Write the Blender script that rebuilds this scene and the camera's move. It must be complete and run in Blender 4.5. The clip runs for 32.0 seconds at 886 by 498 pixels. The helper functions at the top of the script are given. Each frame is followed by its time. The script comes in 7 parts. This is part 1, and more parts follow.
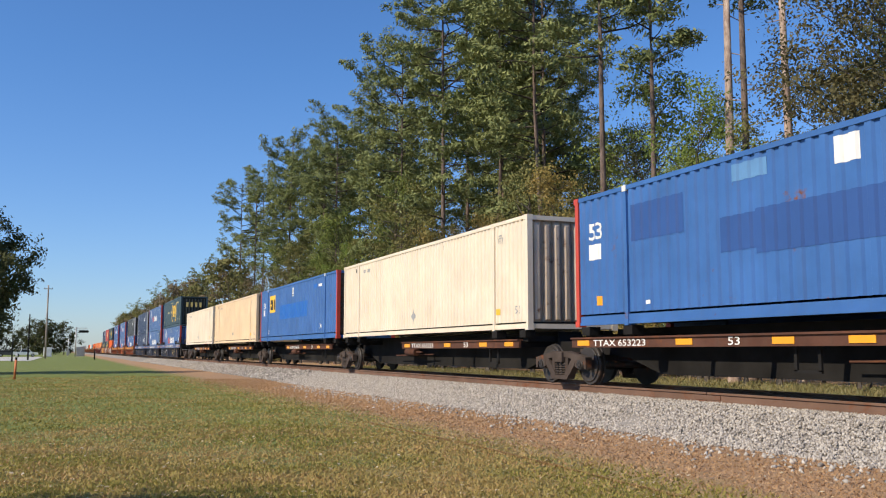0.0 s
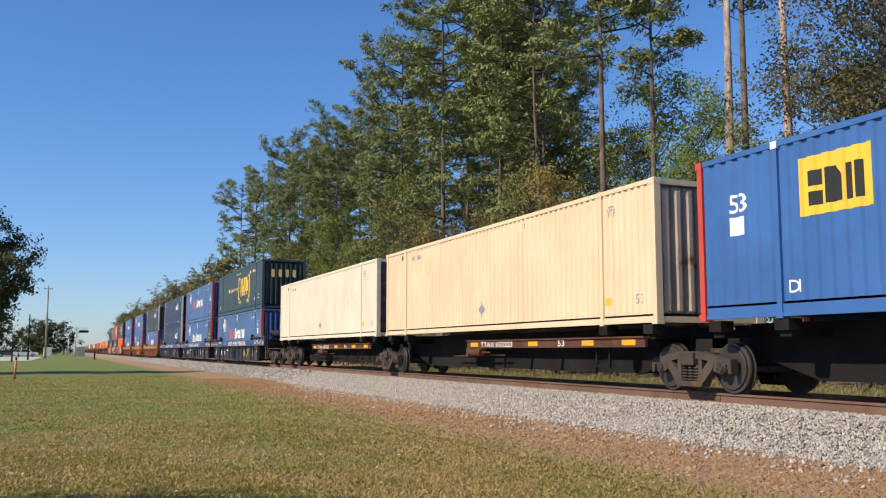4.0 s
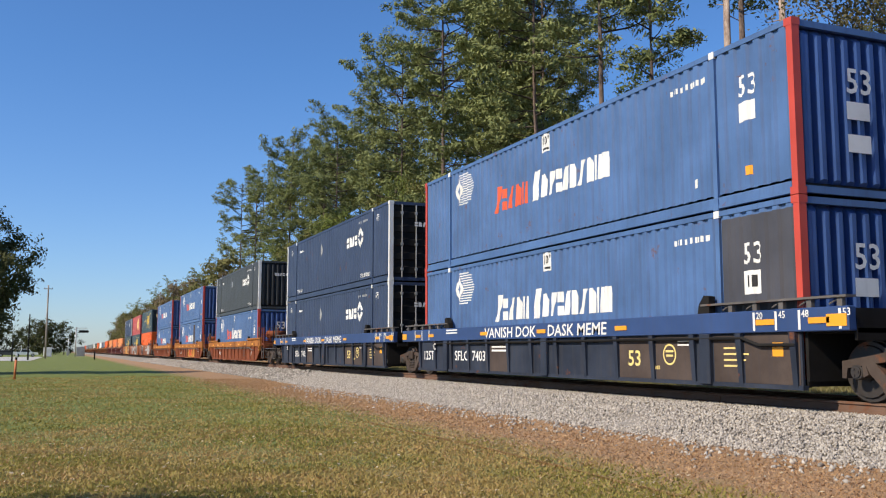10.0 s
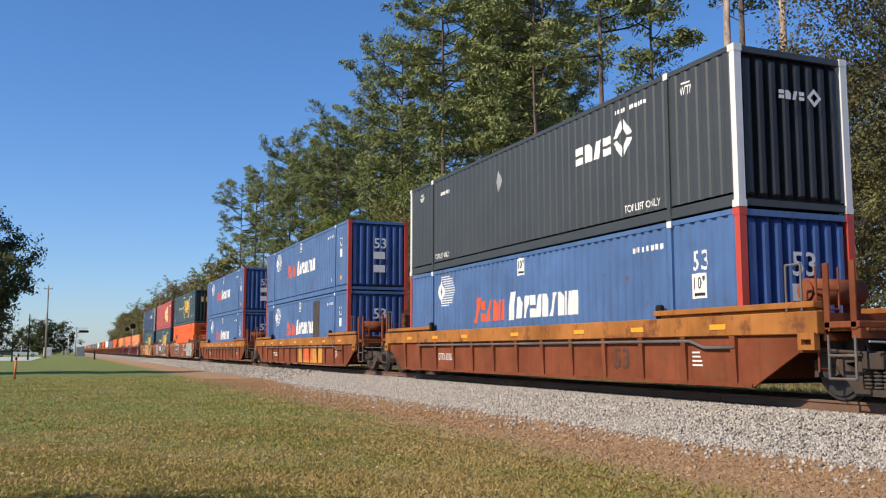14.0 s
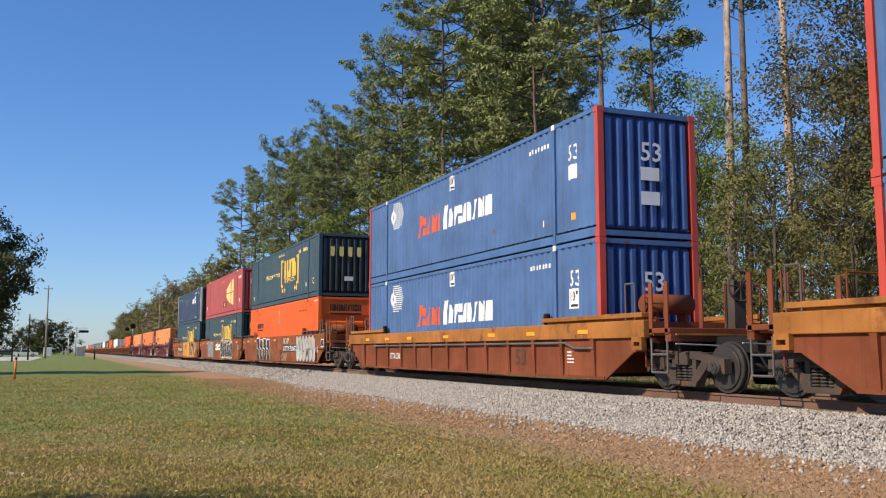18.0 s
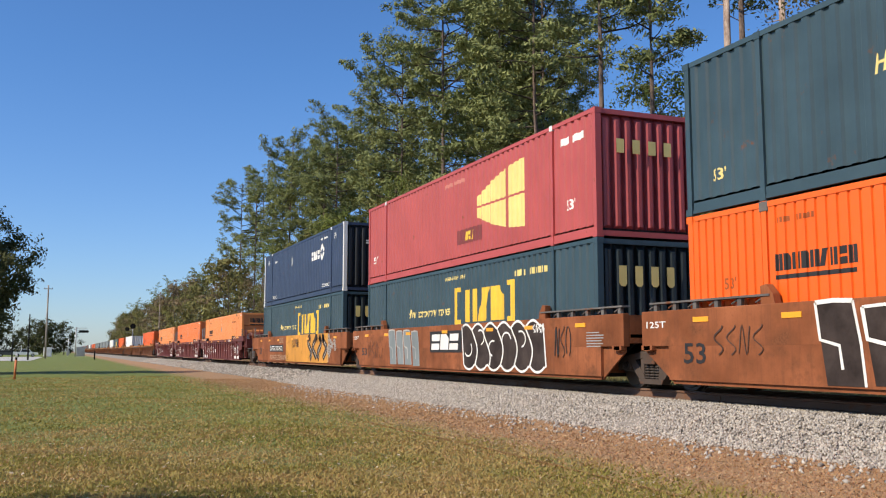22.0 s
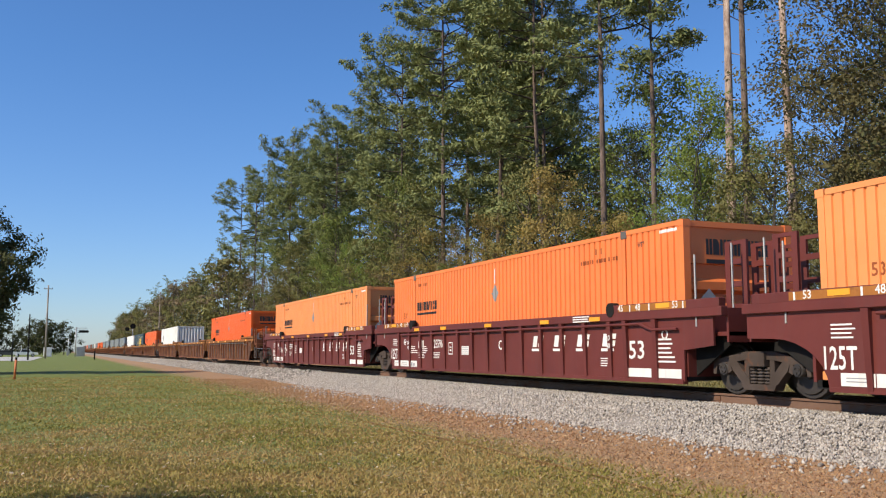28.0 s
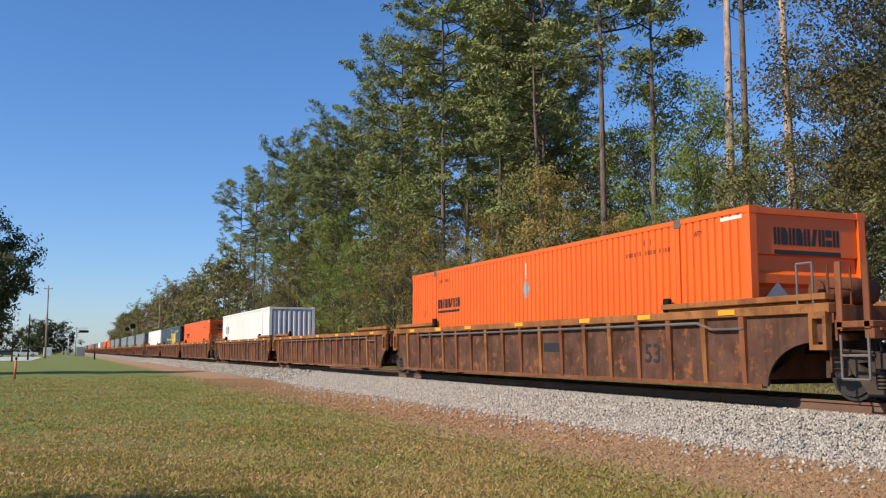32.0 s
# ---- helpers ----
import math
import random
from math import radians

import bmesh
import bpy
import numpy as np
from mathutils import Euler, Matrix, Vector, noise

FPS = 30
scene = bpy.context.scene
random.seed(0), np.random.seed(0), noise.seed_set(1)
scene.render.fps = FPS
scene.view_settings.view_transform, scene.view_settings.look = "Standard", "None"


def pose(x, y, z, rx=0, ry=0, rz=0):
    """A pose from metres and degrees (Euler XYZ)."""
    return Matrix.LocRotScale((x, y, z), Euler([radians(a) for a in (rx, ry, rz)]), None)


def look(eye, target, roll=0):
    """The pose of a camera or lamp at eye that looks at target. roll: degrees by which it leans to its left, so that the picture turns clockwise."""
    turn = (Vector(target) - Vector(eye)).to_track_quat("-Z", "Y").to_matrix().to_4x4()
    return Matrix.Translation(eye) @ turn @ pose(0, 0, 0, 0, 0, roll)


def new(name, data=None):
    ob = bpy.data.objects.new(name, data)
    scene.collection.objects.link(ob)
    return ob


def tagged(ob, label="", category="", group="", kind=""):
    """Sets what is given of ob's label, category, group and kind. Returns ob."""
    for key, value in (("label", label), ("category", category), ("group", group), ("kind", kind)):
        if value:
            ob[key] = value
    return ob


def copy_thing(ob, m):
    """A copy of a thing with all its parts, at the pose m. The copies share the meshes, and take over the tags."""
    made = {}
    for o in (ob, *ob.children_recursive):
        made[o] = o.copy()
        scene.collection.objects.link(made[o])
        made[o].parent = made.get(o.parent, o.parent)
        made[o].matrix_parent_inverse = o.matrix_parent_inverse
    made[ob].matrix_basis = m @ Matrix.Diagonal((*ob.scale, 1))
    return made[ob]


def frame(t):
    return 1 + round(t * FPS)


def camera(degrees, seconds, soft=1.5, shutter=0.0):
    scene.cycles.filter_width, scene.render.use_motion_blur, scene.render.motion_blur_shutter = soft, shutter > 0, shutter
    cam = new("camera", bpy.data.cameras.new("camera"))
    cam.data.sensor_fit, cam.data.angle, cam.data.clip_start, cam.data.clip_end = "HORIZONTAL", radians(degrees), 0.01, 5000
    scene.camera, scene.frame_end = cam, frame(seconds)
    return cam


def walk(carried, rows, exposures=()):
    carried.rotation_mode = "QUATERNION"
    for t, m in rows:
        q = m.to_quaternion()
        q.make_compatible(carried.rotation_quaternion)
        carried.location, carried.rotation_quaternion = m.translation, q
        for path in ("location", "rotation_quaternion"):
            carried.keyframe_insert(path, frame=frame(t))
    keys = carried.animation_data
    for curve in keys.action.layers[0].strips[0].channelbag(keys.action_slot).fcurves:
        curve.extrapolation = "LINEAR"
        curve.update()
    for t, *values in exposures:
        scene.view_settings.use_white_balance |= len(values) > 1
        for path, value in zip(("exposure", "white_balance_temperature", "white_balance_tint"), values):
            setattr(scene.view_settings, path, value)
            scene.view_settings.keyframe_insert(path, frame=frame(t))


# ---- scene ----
# The camera stands still on the grass beside a straight railway; the rails run along +y.
EYE = (0.0, 0.0, 1.35)
YAW, TILT = radians(22.488), radians(6.347)
FORWARD = Vector((math.sin(YAW) * math.cos(TILT), math.cos(YAW) * math.cos(TILT), math.sin(TILT)))
cam = camera(51.69, 32.0, soft=1.15)
VIEW = look(EYE, Vector(EYE) + FORWARD)
walk(cam, [(0.0, VIEW), (32.0, VIEW)], exposures=[(0.0, 0.0), (32.0, 0.0)])

# ---- sun and sky ----
SUN_EL, SUN_AZ = radians(38), radians(262)
world = bpy.data.worlds.new("sky")
scene.world = world
world.use_nodes = True
wn = world.node_tree.nodes
sky = wn.new("ShaderNodeTexSky")
sky.sky_type, sky.sun_disc = "NISHITA", False
sky.sun_elevation, sky.sun_rotation = SUN_EL, SUN_AZ
sky.air_density, sky.dust_density, sky.ozone_density = 1.0, 0.25, 3.0
wn["Background"].inputs["Strength"].default_value = 0.111
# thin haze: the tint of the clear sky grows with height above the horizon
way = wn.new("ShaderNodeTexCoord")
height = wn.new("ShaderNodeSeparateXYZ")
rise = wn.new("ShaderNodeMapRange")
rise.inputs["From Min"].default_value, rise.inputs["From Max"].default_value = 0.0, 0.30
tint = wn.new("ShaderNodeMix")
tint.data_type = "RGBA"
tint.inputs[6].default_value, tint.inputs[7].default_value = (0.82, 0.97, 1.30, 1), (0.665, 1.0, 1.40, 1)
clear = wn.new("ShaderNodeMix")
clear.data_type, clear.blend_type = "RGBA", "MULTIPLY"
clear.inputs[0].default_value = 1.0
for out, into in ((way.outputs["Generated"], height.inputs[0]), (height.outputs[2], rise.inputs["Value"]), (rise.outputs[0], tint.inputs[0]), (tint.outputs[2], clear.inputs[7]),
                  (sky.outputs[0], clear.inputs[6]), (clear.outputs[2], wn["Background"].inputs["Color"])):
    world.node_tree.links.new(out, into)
sun = new("sun", bpy.data.lights.new("sun", "SUN"))
sun.data.energy, sun.data.angle, sun.data.color = 5.4, radians(0.53), (1.0, 0.865, 0.665)
SUN_VEC = Vector((math.sin(SUN_AZ) * math.cos(SUN_EL), math.cos(SUN_AZ) * math.cos(SUN_EL), math.sin(SUN_EL)))
sun.matrix_world = look(SUN_VEC * 200, (0, 0, 0))

TRACK_X, RAIL_Z = 11.94, 0.58


# ---- materials ----
def tree_of(name):
    m = bpy.data.materials.new(name)
    m.use_nodes = True
    nt = m.node_tree
    return m, nt, nt.nodes["Principled BSDF"]


def node(nt, kind, **props):
    n = nt.nodes.new(kind)
    for k, v in props.items():
        if k in n.inputs:
            n.inputs[k].default_value = v
    return n


def mix_rgb(nt, fac, a, b, blend="MIX"):
    n = nt.nodes.new("ShaderNodeMix")
    n.data_type, n.blend_type = "RGBA", blend
    for sock, v in ((n.inputs[0], fac), (n.inputs[6], a), (n.inputs[7], b)):
        if isinstance(v, (int, float)):
            sock.default_value = v
        elif isinstance(v, tuple):
            sock.default_value = (*v, 1) if len(v) == 3 else v
        else:
            nt.links.new(v, sock)
    return n.outputs[2]


def ramp(nt, src, lo, hi, a=0.0, b=1.0):
    n = nt.nodes.new("ShaderNodeMapRange")
    n.inputs[1].default_value, n.inputs[2].default_value = lo, hi
    n.inputs[3].default_value, n.inputs[4].default_value = a, b
    nt.links.new(src, n.inputs[0])
    return n.outputs[0]


def coords(nt, scale=(1, 1, 1), rnd=True):
    tc = nt.nodes.new("ShaderNodeTexCoord")
    mp = nt.nodes.new("ShaderNodeMapping")
    mp.inputs["Scale"].default_value = scale
    nt.links.new(tc.outputs["Object"], mp.inputs["Vector"])
    if rnd:
        oi = nt.nodes.new("ShaderNodeObjectInfo")
        mu = nt.nodes.new("ShaderNodeMath")
        mu.operation = "MULTIPLY"
        mu.inputs[1].default_value = 91.0
        nt.links.new(oi.outputs["Random"], mu.inputs[0])
        nt.links.new(mu.outputs[0], mp.inputs["Location"])
    return mp.outputs[0]


def noise_tex(nt, vec, scale, detail=4.0, rough=0.6):
    n = node(nt, "ShaderNodeTexNoise", Scale=scale, Detail=detail, Roughness=rough)
    nt.links.new(vec, n.inputs["Vector"])
    return n.outputs["Fac"]


RUST = (0.16, 0.06, 0.028)


def paint(name, col, rough=0.5, var=0.18, streak=0.0, dirt=(0.07, 0.055, 0.045), rust=0.0, bump=0.0, metal=0.0, grain=2.0,
          rust_col=RUST):
    """Weathered paint: broad fading, grime that runs down, and rust in patches."""
    m, nt, bs = tree_of(name)
    vec = coords(nt)
    dark = tuple(c * (1 - var) for c in col)
    pale = tuple(min(1, c * (1 + 0.6 * var) + 0.02 * var) for c in col)
    out = mix_rgb(nt, ramp(nt, noise_tex(nt, vec, grain * 0.4, 5), 0.3, 0.7), dark, pale)
    fine = noise_tex(nt, vec, grain * 14, 3)
    out = mix_rgb(nt, ramp(nt, fine, 0.55, 0.75, 0, 0.35 * min(1, var * 3)), out, dark)
    if streak:
        sv = coords(nt, (3.2, 3.2, 0.16))
        out = mix_rgb(nt, ramp(nt, noise_tex(nt, sv, 2.4, 5, 0.7), 0.5, 0.8, 0, streak), out, dirt)
    rf = None
    if rust:
        rf = ramp(nt, noise_tex(nt, vec, grain * 0.9, 7, 0.68), 0.66 - 0.3 * rust, 0.74 - 0.2 * rust)
        rc = mix_rgb(nt, fine, tuple(c * 0.55 for c in rust_col), tuple(c * 1.5 for c in rust_col))
        out = mix_rgb(nt, rf, out, rc)
    nt.links.new(out, bs.inputs["Base Color"])
    bs.inputs["Roughness"].default_value, bs.inputs["Metallic"].default_value = rough, metal
    if rf is not None:
        nt.links.new(ramp(nt, rf, 0, 1, rough, 0.9), bs.inputs["Roughness"])
    if rough > 0.65:
        bs.inputs["Specular IOR Level"].default_value = 0.18
    if bump:
        b = node(nt, "ShaderNodeBump", Strength=bump, Distance=0.01)
        nt.links.new(fine, b.inputs["Height"])
        nt.links.new(b.outputs[0], bs.inputs["Normal"])
    return m


def leafy(name, a, b, c, trans=0.25, rough=0.6):
    """Leaves: three shades, spread leaf by leaf and tree by tree, a little light passing through."""
    m, nt, bs = tree_of(name)
    geo = nt.nodes.new("ShaderNodeNewGeometry")
    oi = nt.nodes.new("ShaderNodeObjectInfo")
    tc = nt.nodes.new("ShaderNodeTexCoord")
    col = mix_rgb(nt, geo.outputs["Random Per Island"], a, b)
    col = mix_rgb(nt, ramp(nt, noise_tex(nt, tc.outputs["Object"], 0.45, 3), 0.4, 0.66), col, c)
    col = mix_rgb(nt, ramp(nt, oi.outputs["Random"], 0, 1, 0.0, 0.3), col, b)
    nt.links.new(col, bs.inputs["Base Color"])
    bs.inputs["Roughness"].default_value, bs.inputs["Specular IOR Level"].default_value = rough, 0.12
    tr = nt.nodes.new("ShaderNodeBsdfTranslucent")
    nt.links.new(col, tr.inputs["Color"])
    mx = nt.nodes.new("ShaderNodeMixShader")
    mx.inputs[0].default_value = trans
    nt.links.new(bs.outputs[0], mx.inputs[1])
    nt.links.new(tr.outputs[0], mx.inputs[2])
    nt.links.new(mx.outputs[0], nt.nodes["Material Output"].inputs["Surface"])
    return m


def bark(name, a, b, scale=(6, 6, 1.2)):
    m, nt, bs = tree_of(name)
    vec = coords(nt, scale)
    n1 = noise_tex(nt, vec, 2.0, 6, 0.7)
    n2 = noise_tex(nt, coords(nt), 0.5, 3)
    col = mix_rgb(nt, ramp(nt, n1, 0.35, 0.68), a, b)
    col = mix_rgb(nt, ramp(nt, n2, 0.45, 0.7, 0, 0.6), col, tuple(c * 0.6 for c in a))
    nt.links.new(col, bs.inputs["Base Color"])
    bs.inputs["Roughness"].default_value = 0.95
    bp = node(nt, "ShaderNodeBump", Strength=0.8, Distance=0.04)
    nt.links.new(n1, bp.inputs["Height"])
    nt.links.new(bp.outputs[0], bs.inputs["Normal"])
    return m


def lawn_material():
    """Mown lawn with worn, dry patches, and the brown dead strip along the ballast."""
    m, nt, bs = tree_of("lawn")
    vec = coords(nt, rnd=False)
    big, mid, fine = noise_tex(nt, vec, 0.22, 4), noise_tex(nt, vec, 1.3, 5, 0.7), noise_tex(nt, vec, 26, 3, 0.7)
    col = mix_rgb(nt, ramp(nt, mid, 0.35, 0.65), (0.125, 0.17, 0.028), (0.185, 0.22, 0.045))
    sep = nt.nodes.new("ShaderNodeSeparateXYZ")
    nt.links.new(vec, sep.inputs[0])
    dry = nt.nodes.new("ShaderNodeMath")
    dry.operation = "MULTIPLY_ADD"
    dry.inputs[1].default_value = -0.016
    nt.links.new(sep.outputs[1], dry.inputs[0])
    nt.links.new(noise_tex(nt, vec, 0.55, 6, 0.72), dry.inputs[2])
    col = mix_rgb(nt, ramp(nt, dry.outputs[0], 0.20, 0.45, 0, 0.72), col, (0.38, 0.26, 0.12))
    col = mix_rgb(nt, ramp(nt, fine, 0.5, 0.72, 0, 0.35), col, (0.48, 0.40, 0.18))
    col = mix_rgb(nt, ramp(nt, fine, 0.3, 0.46, 0.45, 0), col, (0.08, 0.09, 0.022))
    edge = nt.nodes.new("ShaderNodeMath")
    edge.operation = "MULTIPLY_ADD"
    edge.inputs[1].default_value = 3.4
    nt.links.new(mid, edge.inputs[0])
    nt.links.new(sep.outputs[0], edge.inputs[2])
    brown = mix_rgb(nt, fine, (0.30, 0.165, 0.078), (0.48, 0.31, 0.17))
    col = mix_rgb(nt, ramp(nt, edge.outputs[0], 7.1, 8.4), col, brown)
    nt.links.new(col, bs.inputs["Base Color"])
    bs.inputs["Roughness"].default_value = 0.95
    bp = node(nt, "ShaderNodeBump", Strength=0.9, Distance=0.05)
    nt.links.new(fine, bp.inputs["Height"])
    nt.links.new(bp.outputs[0], bs.inputs["Normal"])
    return m


def stone_material(name, a, b, dark):
    m, nt, bs = tree_of(name)
    geo = nt.nodes.new("ShaderNodeNewGeometry")
    vec = coords(nt, rnd=False)
    col = mix_rgb(nt, geo.outputs["Random Per Island"], a, b)
    col = mix_rgb(nt, ramp(nt, noise_tex(nt, vec, 22, 3), 0.55, 0.7, 0, 0.6), col, dark)
    nt.links.new(col, bs.inputs["Base Color"])
    bs.inputs["Roughness"].default_value = 0.9
    return m


LAWN = lawn_material()
BALLAST = stone_material("ballast_stone", (0.23, 0.205, 0.18), (0.56, 0.51, 0.45), (0.13, 0.10, 0.075))
BALLAST_BED = stone_material("ballast_bed", (0.25, 0.225, 0.195), (0.29, 0.265, 0.23), (0.10, 0.085, 0.07))
RAIL_STEEL = paint("rail_steel", (0.17, 0.10, 0.07), 0.75, 0.3, rust=0.4)
RAIL_TOP = paint("polished_rail", (0.42, 0.40, 0.38), 0.28, 0.1, metal=1.0)
SLEEPER = bark("sleeper_wood", (0.09, 0.07, 0.055), (0.20, 0.16, 0.13), (1, 8, 8))
ROAD = paint("pale_road", (0.50, 0.49, 0.47), 0.9, 0.2)
TRUCK_STEEL = paint("bogie_steel", (0.070, 0.052, 0.043), 0.85, 0.4, rust=0.3, bump=0.3)
WHEEL_STEEL = paint("wheel_steel", (0.034, 0.028, 0.025), 0.55, 0.3, rust=0.2)
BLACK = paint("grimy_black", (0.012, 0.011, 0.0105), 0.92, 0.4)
SPRING = paint("spring_steel", (0.07, 0.055, 0.047), 0.7, 0.3)
WHITE = paint("white_lettering", (0.78, 0.77, 0.74), 0.6, 0.14, streak=0.12)
BLACK_INK = paint("black_lettering", (0.02, 0.018, 0.018), 0.6, 0.2)
YELLOW = paint("yellow_lettering", (0.80, 0.50, 0.045), 0.55, 0.12)
PALE_YELLOW = paint("pale_yellow_panel", (0.78, 0.62, 0.22), 0.55, 0.14)
ORANGE_RED = paint("orange_red_lettering", (0.70, 0.10, 0.03), 0.55, 0.14)
REFLECTOR = paint("amber_reflector", (0.85, 0.36, 0.02), 0.35, 0.1)
GREY_INK = paint("grey_marking", (0.30, 0.31, 0.32), 0.6, 0.2)
GALV = paint("galvanised_steel", (0.42, 0.42, 0.41), 0.5, 0.2, metal=0.5)
SPRAY = paint("spray_paint", (0.46, 0.44, 0.41), 0.6, 0.35, streak=0.5)
SOOT_SPRAY = paint("soot_spray_paint", (0.045, 0.032, 0.028), 0.7, 0.5, grain=5.0)
PALE_SPRAY = paint("pale_spray_paint", (0.50, 0.38, 0.22), 0.7, 0.35, streak=0.4, dirt=(0.42, 0.2, 0.05))
FADED_INK = paint("faded_black_lettering", (0.075, 0.045, 0.035), 0.7, 0.4)
WORN_STEEL = paint("worn_grey_steel", (0.13, 0.12, 0.115), 0.7, 0.4, rust=0.3)
BLUE_PATCH = paint("fresh_blue_patch", (0.008, 0.125, 0.46), 0.5, 0.08)
INDIGO_PATCH = paint("dark_blue_patch", (0.028, 0.052, 0.16), 0.55, 0.12)
BROWN_PATCH = paint("bare_brown_patch", (0.085, 0.070, 0.066), 0.7, 0.3)
FAINT_SPRAY = paint("faint_spray_paint", (0.40, 0.27, 0.18), 0.7, 0.4)
SLATE_PATCH = paint("slate_grey_patch", (0.060, 0.062, 0.078), 0.6, 0.25, streak=0.4)
DULL_PATCH = paint("dull_blue_patch", (0.022, 0.078, 0.265), 0.6, 0.1)
PANEL_YELLOW = paint("chrome_yellow_paint", (0.60, 0.27, 0.035), 0.6, 0.25, streak=0.45, dirt=(0.14, 0.06, 0.03), rust=0.3)


def coat(name, col, **kw):
    return paint(name, col, **kw)


BOX_BLUE = coat("container_blue_paint", (0.072, 0.148, 0.325), rough=0.5, var=0.22, streak=0.6, dirt=(0.05, 0.065, 0.12), rust=0.09)
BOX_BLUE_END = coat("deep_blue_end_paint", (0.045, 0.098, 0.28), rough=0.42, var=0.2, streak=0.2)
BRIGHT_BLUE = coat("bright_blue_paint", (0.040, 0.132, 0.37), rough=0.5, var=0.18, streak=0.35, dirt=(0.07, 0.11, 0.21), rust=0.06)
CREAM = coat("cream_paint", (0.73, 0.635, 0.505), rough=0.6, var=0.12, streak=0.45, dirt=(0.55, 0.40, 0.22))
CREAM_TAN = coat("tan_cream_paint", (0.74, 0.57, 0.375), rough=0.55, var=0.1, streak=0.5, dirt=(0.55, 0.30, 0.13))
SPRUCE = coat("dark_green_paint", (0.034, 0.068, 0.088), rough=0.5, var=0.2, streak=0.2, dirt=(0.08, 0.10, 0.10), rust=0.05)
NAVY = coat("navy_paint", (0.028, 0.045, 0.095), rough=0.5, var=0.2, streak=0.3, dirt=(0.07, 0.08, 0.11), rust=0.05)
CHARCOAL = coat("charcoal_paint", (0.045, 0.05, 0.052), rough=0.5, var=0.12, streak=0.15)
CRIMSON = coat("faded_red_paint", (0.43, 0.078, 0.076), rough=0.55, var=0.12, streak=0.25, dirt=(0.30, 0.06, 0.05), rust=0.06)
ORANGE = coat("orange_paint", (0.80, 0.125, 0.008), rough=0.5, var=0.08, streak=0.12, dirt=(0.6, 0.12, 0.02))
MID_ORANGE = coat("sunned_orange_paint", (0.80, 0.205, 0.05), rough=0.55, var=0.1, streak=0.2, dirt=(0.7, 0.17, 0.04))
PALE_ORANGE = coat("faded_orange_paint", (0.80, 0.29, 0.09), rough=0.55, var=0.1, streak=0.25, dirt=(0.75, 0.22, 0.05))
WHITE_BOX = coat("white_box_paint", (0.75, 0.75, 0.73), rough=0.5, var=0.08, streak=0.15)
GREY_BOX = coat("grey_box_paint", (0.20, 0.23, 0.24), rough=0.55, var=0.2, streak=0.3)
# side colours darkened for the end walls: their shade is put into the paint
SPRUCE_END = coat("shaded_green_end_paint", (0.012, 0.022, 0.024), rough=0.5, var=0.3, streak=0.2)
INK_END = coat("shaded_dark_end_paint", (0.016, 0.017, 0.019), rough=0.5, var=0.3, streak=0.2)
RED_POST = coat("red_post_paint", (0.52, 0.06, 0.035), rough=0.5, var=0.15)
WHITE_POST = coat("white_post_paint", (0.76, 0.75, 0.72), rough=0.5, var=0.12, streak=0.3, dirt=(0.3, 0.22, 0.15))
# shade on cream and blue end walls, put into one dark brown colour
DARK_END = coat("shaded_brown_end_paint", (0.085, 0.06, 0.045), rough=0.6, var=0.3, streak=0.3)
# rust and streaks, plus brown shade between the ribs mixed into the cream
CREAM_END = coat("grimy_shaded_cream_end_paint", (0.60, 0.48, 0.36), rough=0.6, var=0.25, streak=0.75, dirt=(0.10, 0.06, 0.04), rust=0.2)
CAR_BLUE = coat("car_blue_paint", (0.027, 0.036, 0.058), rough=0.66, var=0.35, streak=0.8, dirt=(0.062, 0.054, 0.052), rust=0.12)
CAR_GRIME = coat("grimed_brown_car_paint", (0.075, 0.056, 0.048), rough=0.8, var=0.35, streak=0.5, dirt=(0.045, 0.045, 0.06))
CAR_BLUE_BAND = coat("clean_blue_band_paint", (0.027, 0.062, 0.18), rough=0.5, var=0.15, streak=0.25)
CAR_RUST = coat("brown_rust_car_paint", (0.205, 0.056, 0.023), rough=0.85, var=0.35, streak=0.6, dirt=(0.085, 0.032, 0.016), rust=0.35)
CAR_TAN = coat("orange_rust_band_paint", (0.37, 0.145, 0.034), rough=0.8, var=0.35, streak=0.6, dirt=(0.20, 0.07, 0.022), rust=0.42)
CAR_SCORCH = coat("burnt_orange_car_paint", (0.255, 0.083, 0.032), rough=0.8, var=0.45, streak=0.7, dirt=(0.12, 0.045, 0.025), rust=0.45)
CAR_OXIDE = coat("oxide_red_car_paint", (0.125, 0.020, 0.014), rough=0.6, var=0.2, streak=0.3, dirt=(0.10, 0.05, 0.045))
CAR_OLD = coat("old_brown_car_paint", (0.205, 0.072, 0.033), rough=0.85, var=0.5, streak=0.85, dirt=(0.055, 0.03, 0.022), rust=0.5)
CAR_OLD_PANEL = coat("grimed_brown_panel_paint", (0.105, 0.050, 0.032), rough=0.85, var=0.5, streak=0.8, dirt=(0.04, 0.026, 0.022), rust=0.38, grain=4.0, rust_col=(0.26, 0.10, 0.04))
CAR_OLD_BAND = coat("faded_tan_sill_paint", (0.30, 0.125, 0.042), rough=0.85, var=0.4, streak=0.7, dirt=(0.09, 0.045, 0.025), rust=0.45)
SPINE_BROWN = coat("spine_brown_paint", (0.105, 0.046, 0.030), rough=0.75, var=0.35, streak=0.4, rust=0.4)


